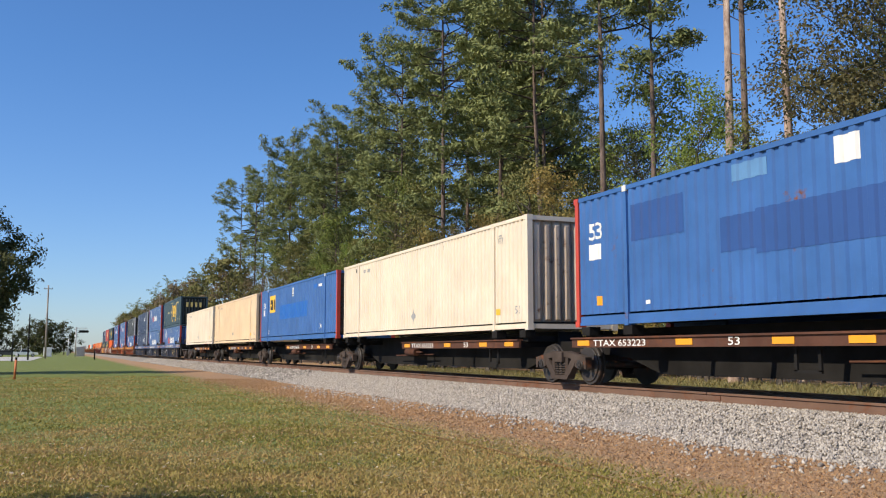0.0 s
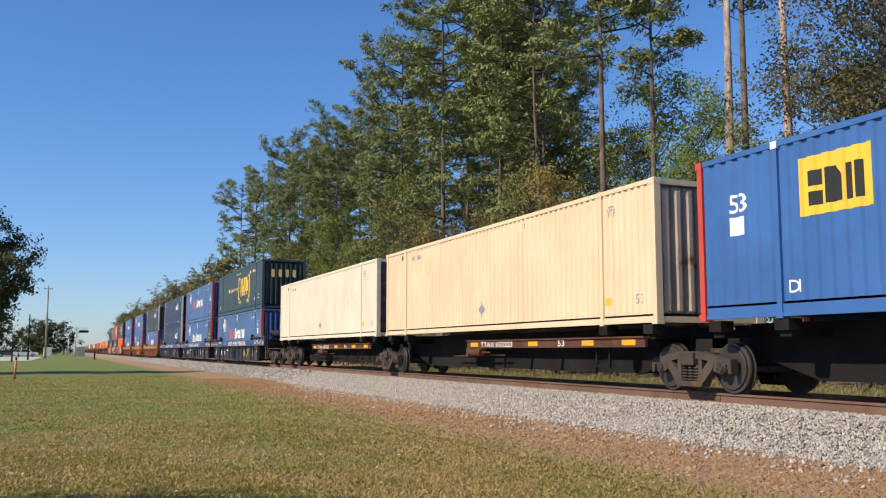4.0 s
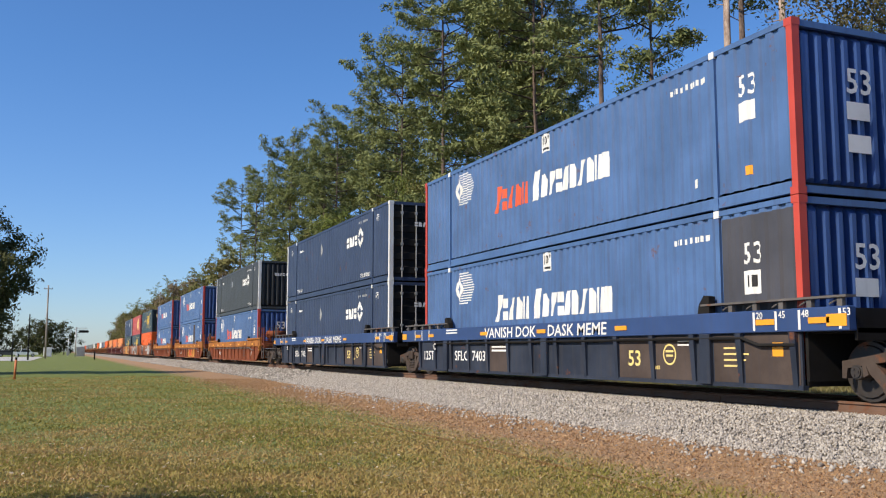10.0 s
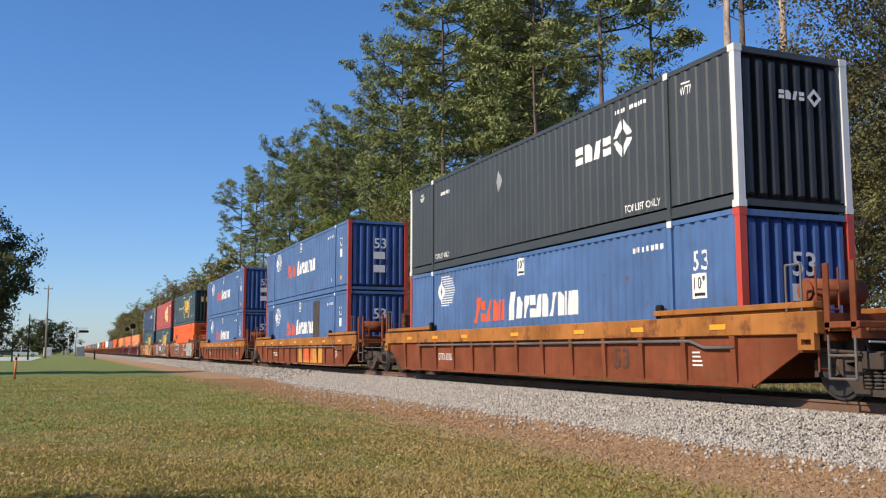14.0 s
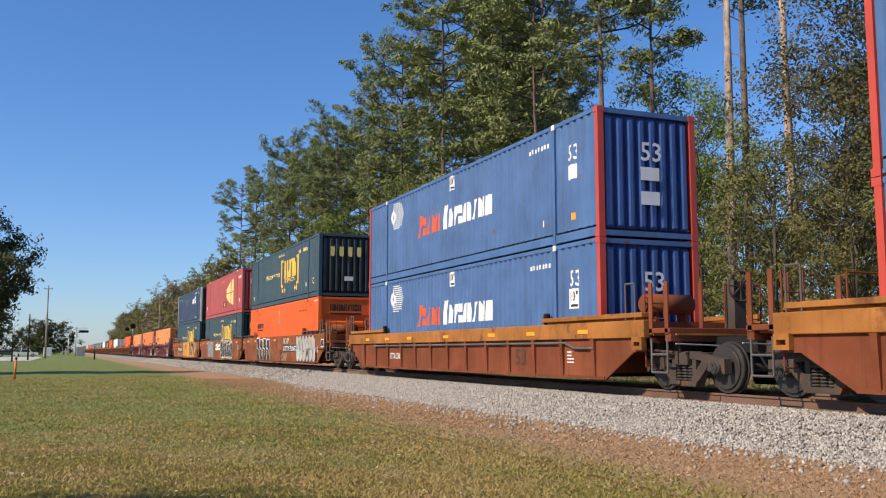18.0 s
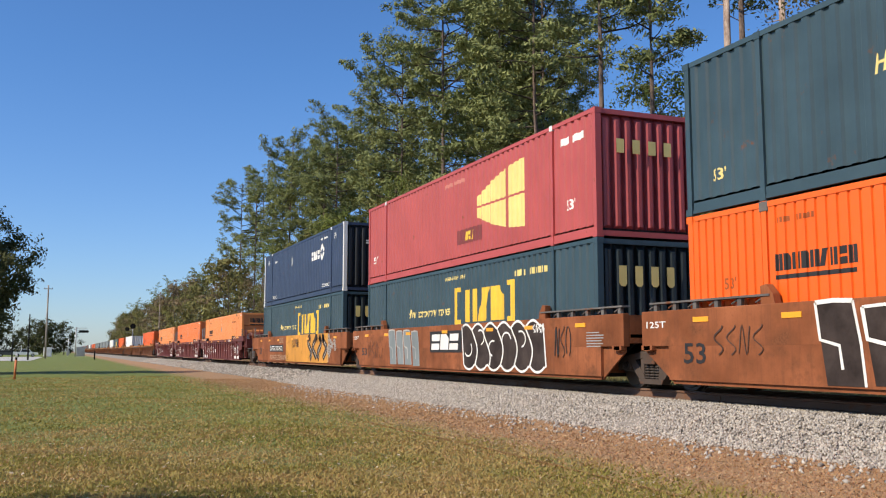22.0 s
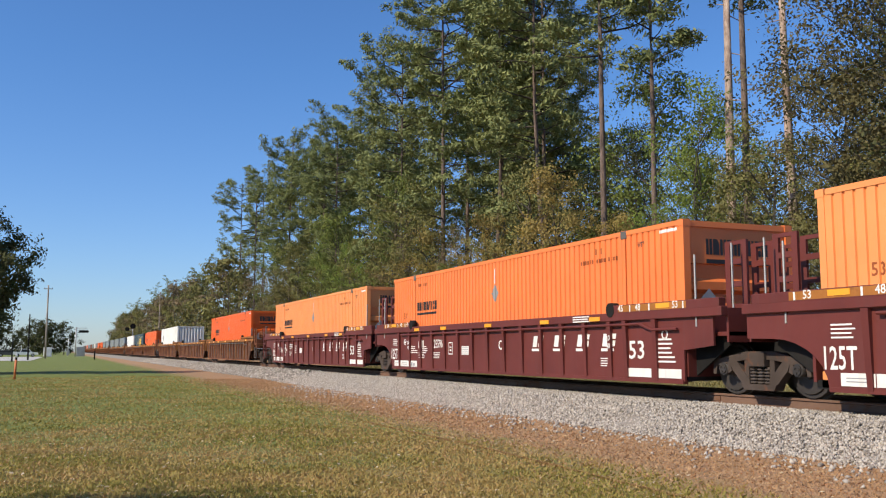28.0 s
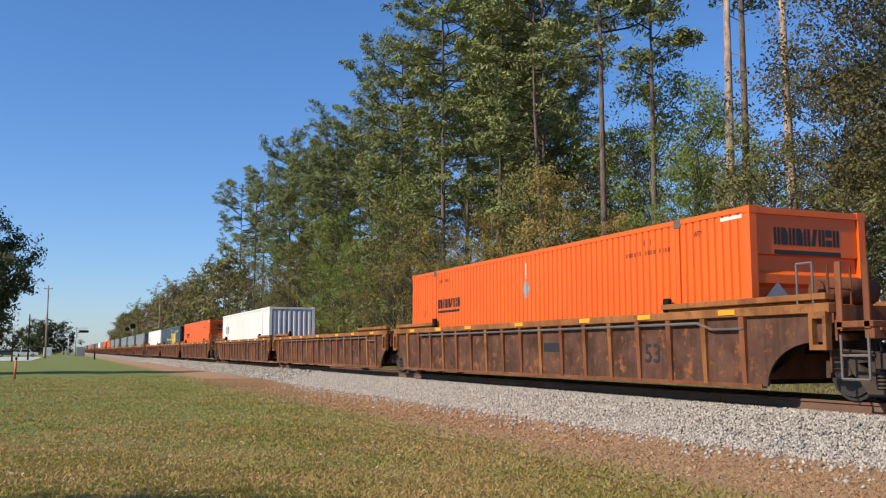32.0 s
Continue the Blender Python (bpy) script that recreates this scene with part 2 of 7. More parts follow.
# ---- mesh helpers ----
def box(bm, x0, x1, y0, y1, z0, z1):
    v = [bm.verts.new((x, y, z)) for x in (x0, x1) for y in (y0, y1) for z in (z0, z1)]
    for a, b, c, d in ((0, 1, 3, 2), (4, 6, 7, 5), (0, 4, 5, 1), (2, 3, 7, 6), (0, 2, 6, 4), (1, 5, 7, 3)):
        bm.faces.new((v[a], v[b], v[c], v[d]))
    return v


def boxes(*rows):
    bm = bmesh.new()
    for r in rows:
        box(bm, *r)
    return bm


def rounded(bm, width=0.012):
    bmesh.ops.bevel(bm, geom=bm.edges[:], offset=width, segments=1, affect="EDGES")
    return bm


def plate(bm, outline, x0, x1):
    """A plate across x with an outline of (y, z) corners."""
    a = [bm.verts.new((x0, y, z)) for y, z in outline]
    b = [bm.verts.new((x1, y, z)) for y, z in outline]
    n = len(outline)
    bm.faces.new(a)
    bm.faces.new(b[::-1])
    for i in range(n):
        bm.faces.new((a[i], b[i], b[(i + 1) % n], a[(i + 1) % n]))
    return bm


def bar(bm, p, q, x0, x1, th):
    """A straight bar in the y-z plane from p to q."""
    d = Vector((q[0] - p[0], q[1] - p[1])).normalized() * (th / 2)
    n = Vector((-d.y, d.x))
    return plate(bm, [(p[0] + n.x, p[1] + n.y), (p[0] - n.x, p[1] - n.y), (q[0] - n.x, q[1] - n.y), (q[0] + n.x, q[1] + n.y)], x0, x1)


def rod(bm, p, q, r, seg=8, r2=None):
    p, q = Vector(p), Vector(q)
    turn = (q - p).to_track_quat("Z", "Y").to_matrix()
    ends = []
    for c, rad in ((p, r), (q, r if r2 is None else r2)):
        ends.append([bm.verts.new(c + turn @ Vector((rad * math.cos(2 * math.pi * i / seg), rad * math.sin(2 * math.pi * i / seg), 0))) for i in range(seg)])
    a, b = ends
    bm.faces.new(a[::-1])
    bm.faces.new(b)
    for i in range(seg):
        f = bm.faces.new((a[i], a[(i + 1) % seg], b[(i + 1) % seg], b[i]))
        f.smooth = seg > 7
    return bm


def mesh_of(name, bm, *mats):
    bmesh.ops.recalc_face_normals(bm, faces=bm.faces[:])
    me = bpy.data.meshes.new(name)
    bm.to_mesh(me)
    bm.free()
    for m in mats:
        me.materials.append(m)
    return me


def part(name, bm, material, parent, label=""):
    me = bm if isinstance(bm, bpy.types.Mesh) else mesh_of(name, bm, material)
    ob = new(name, me)
    ob.parent = parent
    if label:
        ob["label"] = label
    return ob


# ---- lettering: the readable words, made once ----
WORDS = ["53", "53'", "110\"", "125T", "How tomorrow moves", "INTERMODAL", "TOP LIFT ONLY", "WARNING HIGH CUBE",
         "SFLC", "7403", "DTTX 623005", "DTTX 723472", "TTAX 653223", "ALL PURPOSE SPINE CAR", "A", "B", "C", "48", "45", "DA", "DI", "DASK", "MEME", "FORGE ZENKOKE", "GEIGE", "VANISH DOK", "DASK MEME", "20", "40", "WTP", "MOAP", "25596"]


def make_words():
    made, obs = {}, []
    for w in WORDS:
        cu = bpy.data.curves.new("word", "FONT")
        cu.body, cu.size, cu.resolution_u, cu.offset = w, 1.0, 2, 0.012
        obs.append((w, new("word", cu)))
    dg = bpy.context.evaluated_depsgraph_get()
    for w, ob in obs:
        me = bpy.data.meshes.new_from_object(ob.evaluated_get(dg))
        bm = bmesh.new()
        bm.from_mesh(me)
        us = [v.co.x for v in bm.verts]
        vs = [v.co.y for v in bm.verts]
        lo, hi, top = min(us), max(us), max(vs)
        for v in bm.verts:
            v.co.x, v.co.y = (v.co.x - lo) / top, v.co.y / top
        me2 = bpy.data.meshes.new("word")
        bm.to_mesh(me2)
        bm.free()
        made[w] = (me2, (hi - lo) / top)
        bpy.data.objects.remove(ob)
    return made


WORD = make_words()
CARD = {}


def word_flat(w, height, width=None, slant=0.0):
    """A word as a flat bmesh: u to the right, v up, one height tall."""
    me, ratio = WORD[w]
    bm = bmesh.new()
    bm.from_mesh(me)
    k = height if width is None else width / ratio
    for v in bm.verts:
        u, t = v.co.x * k, v.co.y * height
        v.co = (u + slant * t, t, 0)
    return bm


def quads_flat(rows):
    """Flat four-cornered shapes, each a list of (u, v)."""
    bm = bmesh.new()
    for r in rows:
        bm.faces.new([bm.verts.new((u, v, 0)) for u, v in r])
    return bm


def rect(u0, u1, v0, v1, slant=0.0):
    return [(u0 + slant * v0, v0), (u1 + slant * v0, v0), (u1 + slant * v1, v1), (u0 + slant * v1, v1)]


def blocks(n, width, height, slant=0.0, seed=1, fill=0.8):
    """A run of n plain shapes that stands for a trade name: slabs and bars, one shape each."""
    rng = random.Random(seed)
    step, made, last = width / n, [], -1
    for i in range(n):
        u, w, h = i * step, step * fill, height
        last = k = rng.choice([q for q in range(4) if q != last])
        if k == 0:
            rows = [rect(u, u + w * 0.42, 0, h), rect(u + w * 0.58, u + w, 0, h)]
        elif k == 1:
            rows = [rect(u, u + w, 0, h * 0.4), rect(u, u + w, h * 0.56, h)]
        elif k == 2:
            rows = [[(u, 0), (u + w, 0), (u + w, h * 0.72), (u + w * 0.66, h), (u, h)]]
        else:
            rows = [[(u, 0), (u + w * 0.62, 0), (u + w, h), (u + w * 0.38, h)]]
        made.append(quads_flat([[(a + slant * b, b) for a, b in r] for r in rows]))
    return made


def code_bars(n, width, height, gap=()):
    """A row of n small upright bars for a code that cannot be read, with a gap after the places named."""
    step = width / (n + len(gap))
    rows, u = [], 0.0
    for i in range(n):
        rows.append((u, u + step * 0.62, 0, height * (1.0 if i % 3 else 0.92)))
        u += step * (2 if i in gap else 1)
    return bars_flat(rows)


def bars_flat(rows):
    return quads_flat([rect(*r) for r in rows])


def ring(cu, cv, r0, r1, n=20, a0=0, a1=360, sq=1.0):
    rows = []
    for i in range(n):
        a, b = radians(a0 + (a1 - a0) * i / n), radians(a0 + (a1 - a0) * (i + 1) / n)
        rows.append([(cu + r0 * math.cos(a), cv + sq * r0 * math.sin(a)), (cu + r1 * math.cos(a), cv + sq * r1 * math.sin(a)),
                     (cu + r1 * math.cos(b), cv + sq * r1 * math.sin(b)), (cu + r0 * math.cos(b), cv + sq * r0 * math.sin(b))])
    return rows


# ---- containers ----
BOX_L, BOX_W, BOX_H, POST = 16.15, 2.6, 2.896, 1.98
SKIN = 1.288
BAYS = ((0.09, POST - 0.055), (POST + 0.055, BOX_L - POST - 0.055), (BOX_L - POST + 0.055, BOX_L - 0.09))
PROFILE = {"deep": (0.285, 0.115, 0.04), "mid": (0.235, 0.09, 0.034), "shallow": (0.30, 0.13, 0.02), "seam": (0.215, 0.15, 0.03)}


def profile(kind):
    """Breaks (y, depth) of a corrugated side from end to end, bay by bay."""
    pitch, flat, deep = PROFILE[kind]
    runs = []
    for y0, y1 in BAYS:
        n = max(1, round((y1 - y0) / pitch))
        p = (y1 - y0) / n
        fl, sl = flat / pitch * p, (p * 0.13 if kind != "seam" else p * 0.06)
        pts = []
        for i in range(n):
            a = y0 + i * p
            pts += [(a, deep), (a + (p - fl - 2 * sl) / 2, deep), (a + (p - fl - 2 * sl) / 2 + sl, 0.0), (a + (p + fl - 2 * sl) / 2 + sl, 0.0), (a + (p + fl) / 2 + sl, deep)]
        pts.append((y1, deep))
        runs.append(pts)
    return runs


def depth_at(kind, y):
    for pts in profile(kind):
        if pts[0][0] <= y <= pts[-1][0]:
            for (a, d), (b, e) in zip(pts, pts[1:]):
                if a <= y <= b:
                    return d + (e - d) * (y - a) / max(1e-6, b - a)
    return -0.012


def side_mesh(kind, z0, z1, mat):
    key = ("side", kind, z0, mat.name)
    if key not in CARD:
        bm = bmesh.new()
        for pts in profile(kind):
            lo = [bm.verts.new((-SKIN + d, y, z0)) for y, d in pts]
            hi = [bm.verts.new((-SKIN + d, y, z1)) for y, d in pts]
            for i in range(len(pts) - 1):
                bm.faces.new((lo[i], hi[i], hi[i + 1], lo[i + 1]))
        me = bpy.data.meshes.new("side_wall")
        bm.to_mesh(me)
        bm.free()
        me.materials.append(mat)
        CARD[key] = me
    return CARD[key]


def cached(key, make, mat):
    key = (*key, mat.name)
    if key not in CARD:
        CARD[key] = mesh_of(key[0], make(), mat)
    return CARD[key]


def decal(name, flat, at, parent, mat, kind=None, label="", off=0.005, face=-SKIN):
    """Lay a flat shape on the near side: at = (y of its left edge, z of its foot). Follows the corrugation of that kind."""
    if isinstance(flat, list):
        return [decal(name, f, at, parent, mat, kind, label, off, face) for f in flat][0]
    y0, z0 = at
    for v in flat.verts:
        v.co = (face - off, y0 - v.co.x, z0 + v.co.y)
    if kind:
        lo, hi = min(v.co.y for v in flat.verts), max(v.co.y for v in flat.verts)
        for pts in profile(kind):
            for y, _ in pts:
                if lo < y < hi:
                    bmesh.ops.bisect_plane(flat, geom=flat.verts[:] + flat.edges[:] + flat.faces[:], plane_co=(0, y, 0), plane_no=(0, 1, 0), dist=1e-5)
        for v in flat.verts:
            v.co.x = face + depth_at(kind, v.co.y) - off
    for f in flat.faces:
        f.normal_update()
        if f.normal.x > 0:
            f.normal_flip()
    me = bpy.data.meshes.new(name)
    flat.to_mesh(me)
    flat.free()
    me.materials.append(mat)
    return part(name, me, mat, parent, label)


def end_decal(name, flat, at, parent, mat, off=0.02):
    """Lay a flat shape on the end that faces down the line: at = (x of its left edge, z of its foot)."""
    if isinstance(flat, list):
        return [end_decal(name, f, at, parent, mat, off) for f in flat][0]
    for v in flat.verts:
        v.co = (at[0] + v.co.x, -off, at[1] + v.co.y)
    me = mesh_of(name, flat, mat)
    return part(name, me, mat, parent)


def end_bars(n, x0, x1, z0, z1, w):
    """Upright rounded corrugations of an end wall, folded from one sheet."""
    bm = bmesh.new()
    p, cols = (x1 - x0) / n, []
    for i in range(n):
        c = x0 + (i + 0.5) * p
        cols += [(c - p / 2, 0.15, 0), (c - w / 2, 0.15, 0), (c - w / 2.4, 0.05, 0.07), (c - w / 5, 0.02, 0.09), (c + w / 5, 0.02, 0.09), (c + w / 2.4, 0.05, 0.07), (c + w / 2, 0.15, 0)]
    cols.append((x1, 0.15, 0))
    rows = [[bm.verts.new((x, 0.15, z0)) for x, y, d in cols], [bm.verts.new((x, y, z0 + 0.04 + d)) for x, y, d in cols],
            [bm.verts.new((x, y, z1 - 0.04 - d)) for x, y, d in cols], [bm.verts.new((x, 0.15, z1)) for x, y, d in cols]]
    for a, b in zip(rows, rows[1:]):
        for j in range(len(cols) - 1):
            bm.faces.new((a[j], a[j + 1], b[j + 1], b[j]))
    return bm


def end_ledges(x0, x1, z0, z1):
    """An end wall folded into deep level ribs under a plain name panel."""
    cols = [(0.10, z0)]
    for i in range(4):
        z = z0 + 0.2 + i * 0.44
        cols += [(0.10, z - 0.15), (0.025, z - 0.08), (0.025, z + 0.07), (0.10, z + 0.14)]
    cols += [(0.10, z1 - 0.72), (0.05, z1 - 0.70), (0.05, z1)]
    bm = bmesh.new()
    a = [bm.verts.new((x0, y, z)) for y, z in cols]
    b = [bm.verts.new((x1, y, z)) for y, z in cols]
    for i in range(len(cols) - 1):
        bm.faces.new((a[i], b[i], b[i + 1], a[i + 1]))
    return bm


def door_leaf(x0, x1, z0, z1):
    """A door leaf with level recesses, folded from one sheet."""
    cols = [(0.06, z0)]
    for i in range(5):
        z = z0 + 0.26 + i * 0.5
        cols += [(0.06, z - 0.14), (0.02, z - 0.10), (0.02, z + 0.10), (0.06, z + 0.14)]
    cols += [(0.06, z1)]
    bm = bmesh.new()
    a = [bm.verts.new((x0, y, z)) for y, z in cols]
    b = [bm.verts.new((x1, y, z)) for y, z in cols]
    for i in range(len(cols) - 1):
        bm.faces.new((a[i], b[i], b[i + 1], a[i + 1]))
    return bm


def lock_rod(x, z0, z1):
    bm = bmesh.new()
    rod(bm, (x, 0.0, z0), (x, 0.0, z1), 0.022, 6)
    for z in (z0 + 0.3, z0 + 1.2, z1 - 0.3):
        box(bm, x - 0.05, x + 0.05, -0.02, 0.04, z - 0.04, z + 0.04)
    return bm


def container(label, skin, kind="deep", rail=None, post=None, end="bars", end_mat=None, sill=0.27, detail=True):
    """A 53-foot domestic container; its origin is the middle of the foot of the end that faces down the line."""
    rail, post, end_mat = rail or skin, post or skin, end_mat or skin
    root = tagged(new("shipping_container"), label, "container", "containers on the train")
    h, L = BOX_W / 2, BOX_L
    top = BOX_H - 0.10
    sm = side_mesh(kind, sill, top, skin)
    part("side_wall", sm, skin, root)
    far = part("side_wall", sm, skin, root)
    far.matrix_local = Matrix.Translation((0, L, 0)) @ Matrix.Rotation(math.pi, 4, "Z")
    part("roof", cached(("roof",), lambda: boxes((-h + 0.02, h - 0.02, 0.05, L - 0.05, BOX_H - 0.06, BOX_H - 0.035)), skin), skin, root)
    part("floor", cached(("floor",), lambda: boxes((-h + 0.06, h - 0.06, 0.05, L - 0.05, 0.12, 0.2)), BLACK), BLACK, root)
    for s in (-1, 1):
        part("top_rail", cached(("top_rail", s), lambda: boxes((s * h, s * (h - 0.06), 0.16, L - 0.16, top, BOX_H - 0.008)), rail), rail, root)
        part("bottom_rail", cached(("bottom_rail", s, sill), lambda: boxes((s * (h - 0.02), s * (h - 0.09), 0.16, L - 0.16, 0.10, sill - 0.04), (s * h, s * (h - 0.09), 0.16, L - 0.16, 0.03, 0.10)), rail), rail, root)
        for e, y0, y1 in ((0, 0.0, 0.13), (1, L - 0.13, L)):
            part("corner_post", cached(("corner_post", s, e), lambda: boxes((s * h, s * (h - 0.15), y0, y1, 0.12, BOX_H - 0.12),
                 (s * (h + 0.006), s * (h - 0.17), y0 - 0.005, y1 + 0.04, 0, 0.125), (s * (h + 0.006), s * (h - 0.17), y0 - 0.005, y1 + 0.04, BOX_H - 0.125, BOX_H)), post), post, root)
        for y in (POST, L - POST):
            p = part("lifting_post", cached(("lifting_post", s, y), lambda: boxes((s * (h + 0.001), s * (h - 0.05), y - 0.055, y + 0.055, 0.1, BOX_H - 0.1)), skin), skin, root)
            for zc in (0.0, BOX_H - 0.126):
                part("casting", cached(("casting", s, y, zc), lambda: boxes((s * (h + 0.01), s * (h - 0.15), y - 0.07, y + 0.07, zc, zc + 0.126)), WHITE_POST if detail and zc else skin), WHITE_POST, p)
    x0, x1 = -h + 0.16, h - 0.16
    zt = BOX_H - 0.12
    if end == "bars":
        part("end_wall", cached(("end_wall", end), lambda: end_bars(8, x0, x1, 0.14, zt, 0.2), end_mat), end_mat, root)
    elif end == "ledges":
        part("end_wall", cached(("end_wall", end), lambda: end_ledges(x0, x1, 0.14, zt), end_mat), end_mat, root)
    else:
        for a, b in ((x0, -0.01), (0.01, x1)):
            part("end_door", cached(("end_door", a), lambda: door_leaf(a, b, 0.14, zt), end_mat), end_mat, root)
        for x in (x0 + 0.32, -0.28, 0.28, x1 - 0.32):
            part("lock_rod", cached(("lock_rod", x), lambda: lock_rod(x, 0.14, zt), GALV), GALV, root)
    part("end_header", cached(("end_header",), lambda: boxes((x0, x1, 0.01, 0.1, BOX_H - 0.13, BOX_H - 0.02)), skin), skin, root)
    part("end_sill", cached(("end_sill",), lambda: boxes((x0, x1, 0.01, 0.1, 0.03, 0.15)), skin), skin, root)
    part("door", cached(("door",), lambda: boxes((x0, -0.01, L - 0.09, L - 0.05, 0.14, BOX_H - 0.12), (0.01, x1, L - 0.09, L - 0.05, 0.14, BOX_H - 0.12)), skin), skin, root)
    return root


def card_53(root, kind, y, z, w="53", h=0.36, mat=WHITE):
    decal("number", word_flat(w, h), (y, z), root, mat, kind)


def sign_110(root, kind, y, z, s=0.46):
    p = decal("height_sign", bars_flat([(0, s * 0.86, 0, s)]), (y, z), root, WHITE, kind, "white clearance sign")
    decal("sign_number", word_flat("110\"", s * 0.5, s * 0.7), (y - s * 0.08, z + s * 0.38), p, BLACK_INK, kind, off=0.008)
    decal("sign_bar", bars_flat([(s * 0.1, s * 0.76, s * 0.1, s * 0.22)]), (y, z), p, BLACK_INK, kind, off=0.008)


def stack_blue(label, first=ORANGE_RED, patch=None, detail=True, low=False):
    """Blue container with a globe mark and a long two-part trade name drawn as plain shapes."""
    k = "deep"
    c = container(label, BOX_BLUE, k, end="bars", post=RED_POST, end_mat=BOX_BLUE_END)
    rows = [[(0.24 + 0.24 * a, 0.5 + 0.44 * b), (0.24 + 0.24 * c2, 0.5 + 0.44 * d), (0.24 + 0.12 * c2, 0.5 + 0.22 * d), (0.24 + 0.12 * a, 0.5 + 0.22 * b)] for a, b, c2, d in ((1, 0, 0, 1), (0, 1, -1, 0), (-1, 0, 0, -1), (0, -1, 1, 0))]
    for i in range(13):
        v = 0.06 + 0.072 * i
        rows.append(rect(0.26 + 0.24 * (1 - abs(v - 0.5) / 0.46), 0.42 + 0.85 * math.sqrt(max(0.05, 1 - ((v - 0.5) / 0.53) ** 2)), v, v + 0.032))
    decal("globe_mark", quads_flat(rows), (13.72, 1.72), c, WHITE, k)
    decal("trade_name", blocks(1, 0.42, 0.7, 0.05, 9, 0.9), (11.05, 1.2), c, first, k)
    decal("trade_name", blocks(4, 1.5, 0.56, 0.05, 3, 0.84), (10.62, 1.23), c, first, k)
    decal("trade_name", blocks(1, 0.5, 0.72, 0.05, 9, 0.92), (8.95, 1.22), c, WHITE, k)
    decal("trade_name", blocks(9, 3.1, 0.55, 0.05, 5, 0.86), (8.45, 1.25), c, WHITE, k)
    card_53(c, k, 1.35, 1.9)
    if low:
        sign_110(c, k, 1.38, 1.38, 0.46)
    else:
        decal("placard", bars_flat([(0, 0.42, 0, 0.34)]), (1.36, 1.45), c, WHITE, k)
    decal("amber_label", bars_flat([(0, 0.14, 0, 0.16)]), (1.2, 0.5), c, REFLECTOR, k)
    decal("identity_bar", code_bars(10, 1.1, 0.11, (3,)), (3.25, 2.4), c, WHITE, k)
    sign_110(c, k, 8.42, 2.34, 0.44)
    decal("code_mark", bars_flat([(0, 0.12, 0, 0.16)]), (2.6, 0.5), c, WHITE, k)
    if detail:
        end_decal("number", word_flat("53", 0.42), (-0.2, 1.75), c, WHITE)
        end_decal("placard", bars_flat([(0, 0.5, 0, 0.3)]), (-0.22, 1.3), c, WHITE)
        end_decal("placard", bars_flat([(0, 0.5, 0, 0.3)]), (-0.22, 0.75), c, WHITE)
    for y0, w, z0, hh, m in patch or ():
        decal("repair_patch", bars_flat([(0, w, 0, hh)]), (y0, z0), c, m, k, "plain repainted panel", off=0.012)
    return c


def bracket_box(label, skin=SPRUCE, big=True, dots=True):
    """Dark green container with a bracketed yellow trade mark."""
    k = "deep"
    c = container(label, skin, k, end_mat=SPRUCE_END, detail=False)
    lo, hi = (0.85, 2.31) if dots else (1.2, 2.27)
    for y, u, v in ((7.88, 0.0, 0.16), (4.42, 0.2, -0.2)):
        decal("bracket_mark", bars_flat([(u, u + 0.17, lo, hi), (min(u, u + v) + (0.17 if v > 0 else 0), min(u, u + v) + (0.37 if v > 0 else 0.2), hi - 0.13, hi), (min(u, u + v) + (0.17 if v > 0 else 0), min(u, u + v) + (0.37 if v > 0 else 0.2), lo, lo + 0.13)]), (y, 0), c, YELLOW, k)
    decal("trade_mark", blocks(3, 2.55, 0.92, 0.0, 14, 0.86), (7.1, hi - 1.02), c, YELLOW, k)
    if dots:
        decal("caption", word_flat("INTERMODAL", 0.2, 2.4), (7.1, 1.06), c, YELLOW, k)
        for y in (7.5, 7.1, 4.8, 4.4):
            decal("dot_mark", quads_flat([[(0.13 * math.cos(i * math.pi / 6), 0.13 * math.sin(i * math.pi / 6)) for i in range(12)]]), (y, 0.68), c, YELLOW, k)
    decal("slogan", word_flat("How tomorrow moves", 0.29, 3.6, 0.18), (11.84, 1.5), c, PALE_YELLOW, k)
    decal("warning", word_flat("WARNING HIGH CUBE", 0.11, 1.5), (8.7, 2.52), c, PALE_YELLOW, k)
    decal("identity_bar", code_bars(10, 1.75, 0.16, (3,)), (4.0, 2.33), c, PALE_YELLOW, k)
    card_53(c, k, 1.3, 0.65, "53'", 0.27, PALE_YELLOW)
    card_53(c, k, 2.6, 0.6, "DI", 0.17, WHITE)
    card_53(c, k, BOX_L - 0.7, 0.55, "53'", 0.22, PALE_YELLOW)
    rows = [(-0.82 + i * 0.42, 0) for i in range(4)]
    for x, _ in rows:
        end_decal("end_stripe", quads_flat([[(0, 0.07), (0.05, 0.01), (0.15, 0.0), (0.2, 0.06), (0.2, 0.46), (0, 0.46)]]), (x + 0.05, 1.83), c, PALE_YELLOW)
    end_decal("placard", bars_flat([(0, 0.42, 0, 0.2)]), (-0.1, 0.72), c, WHITE)
    return c


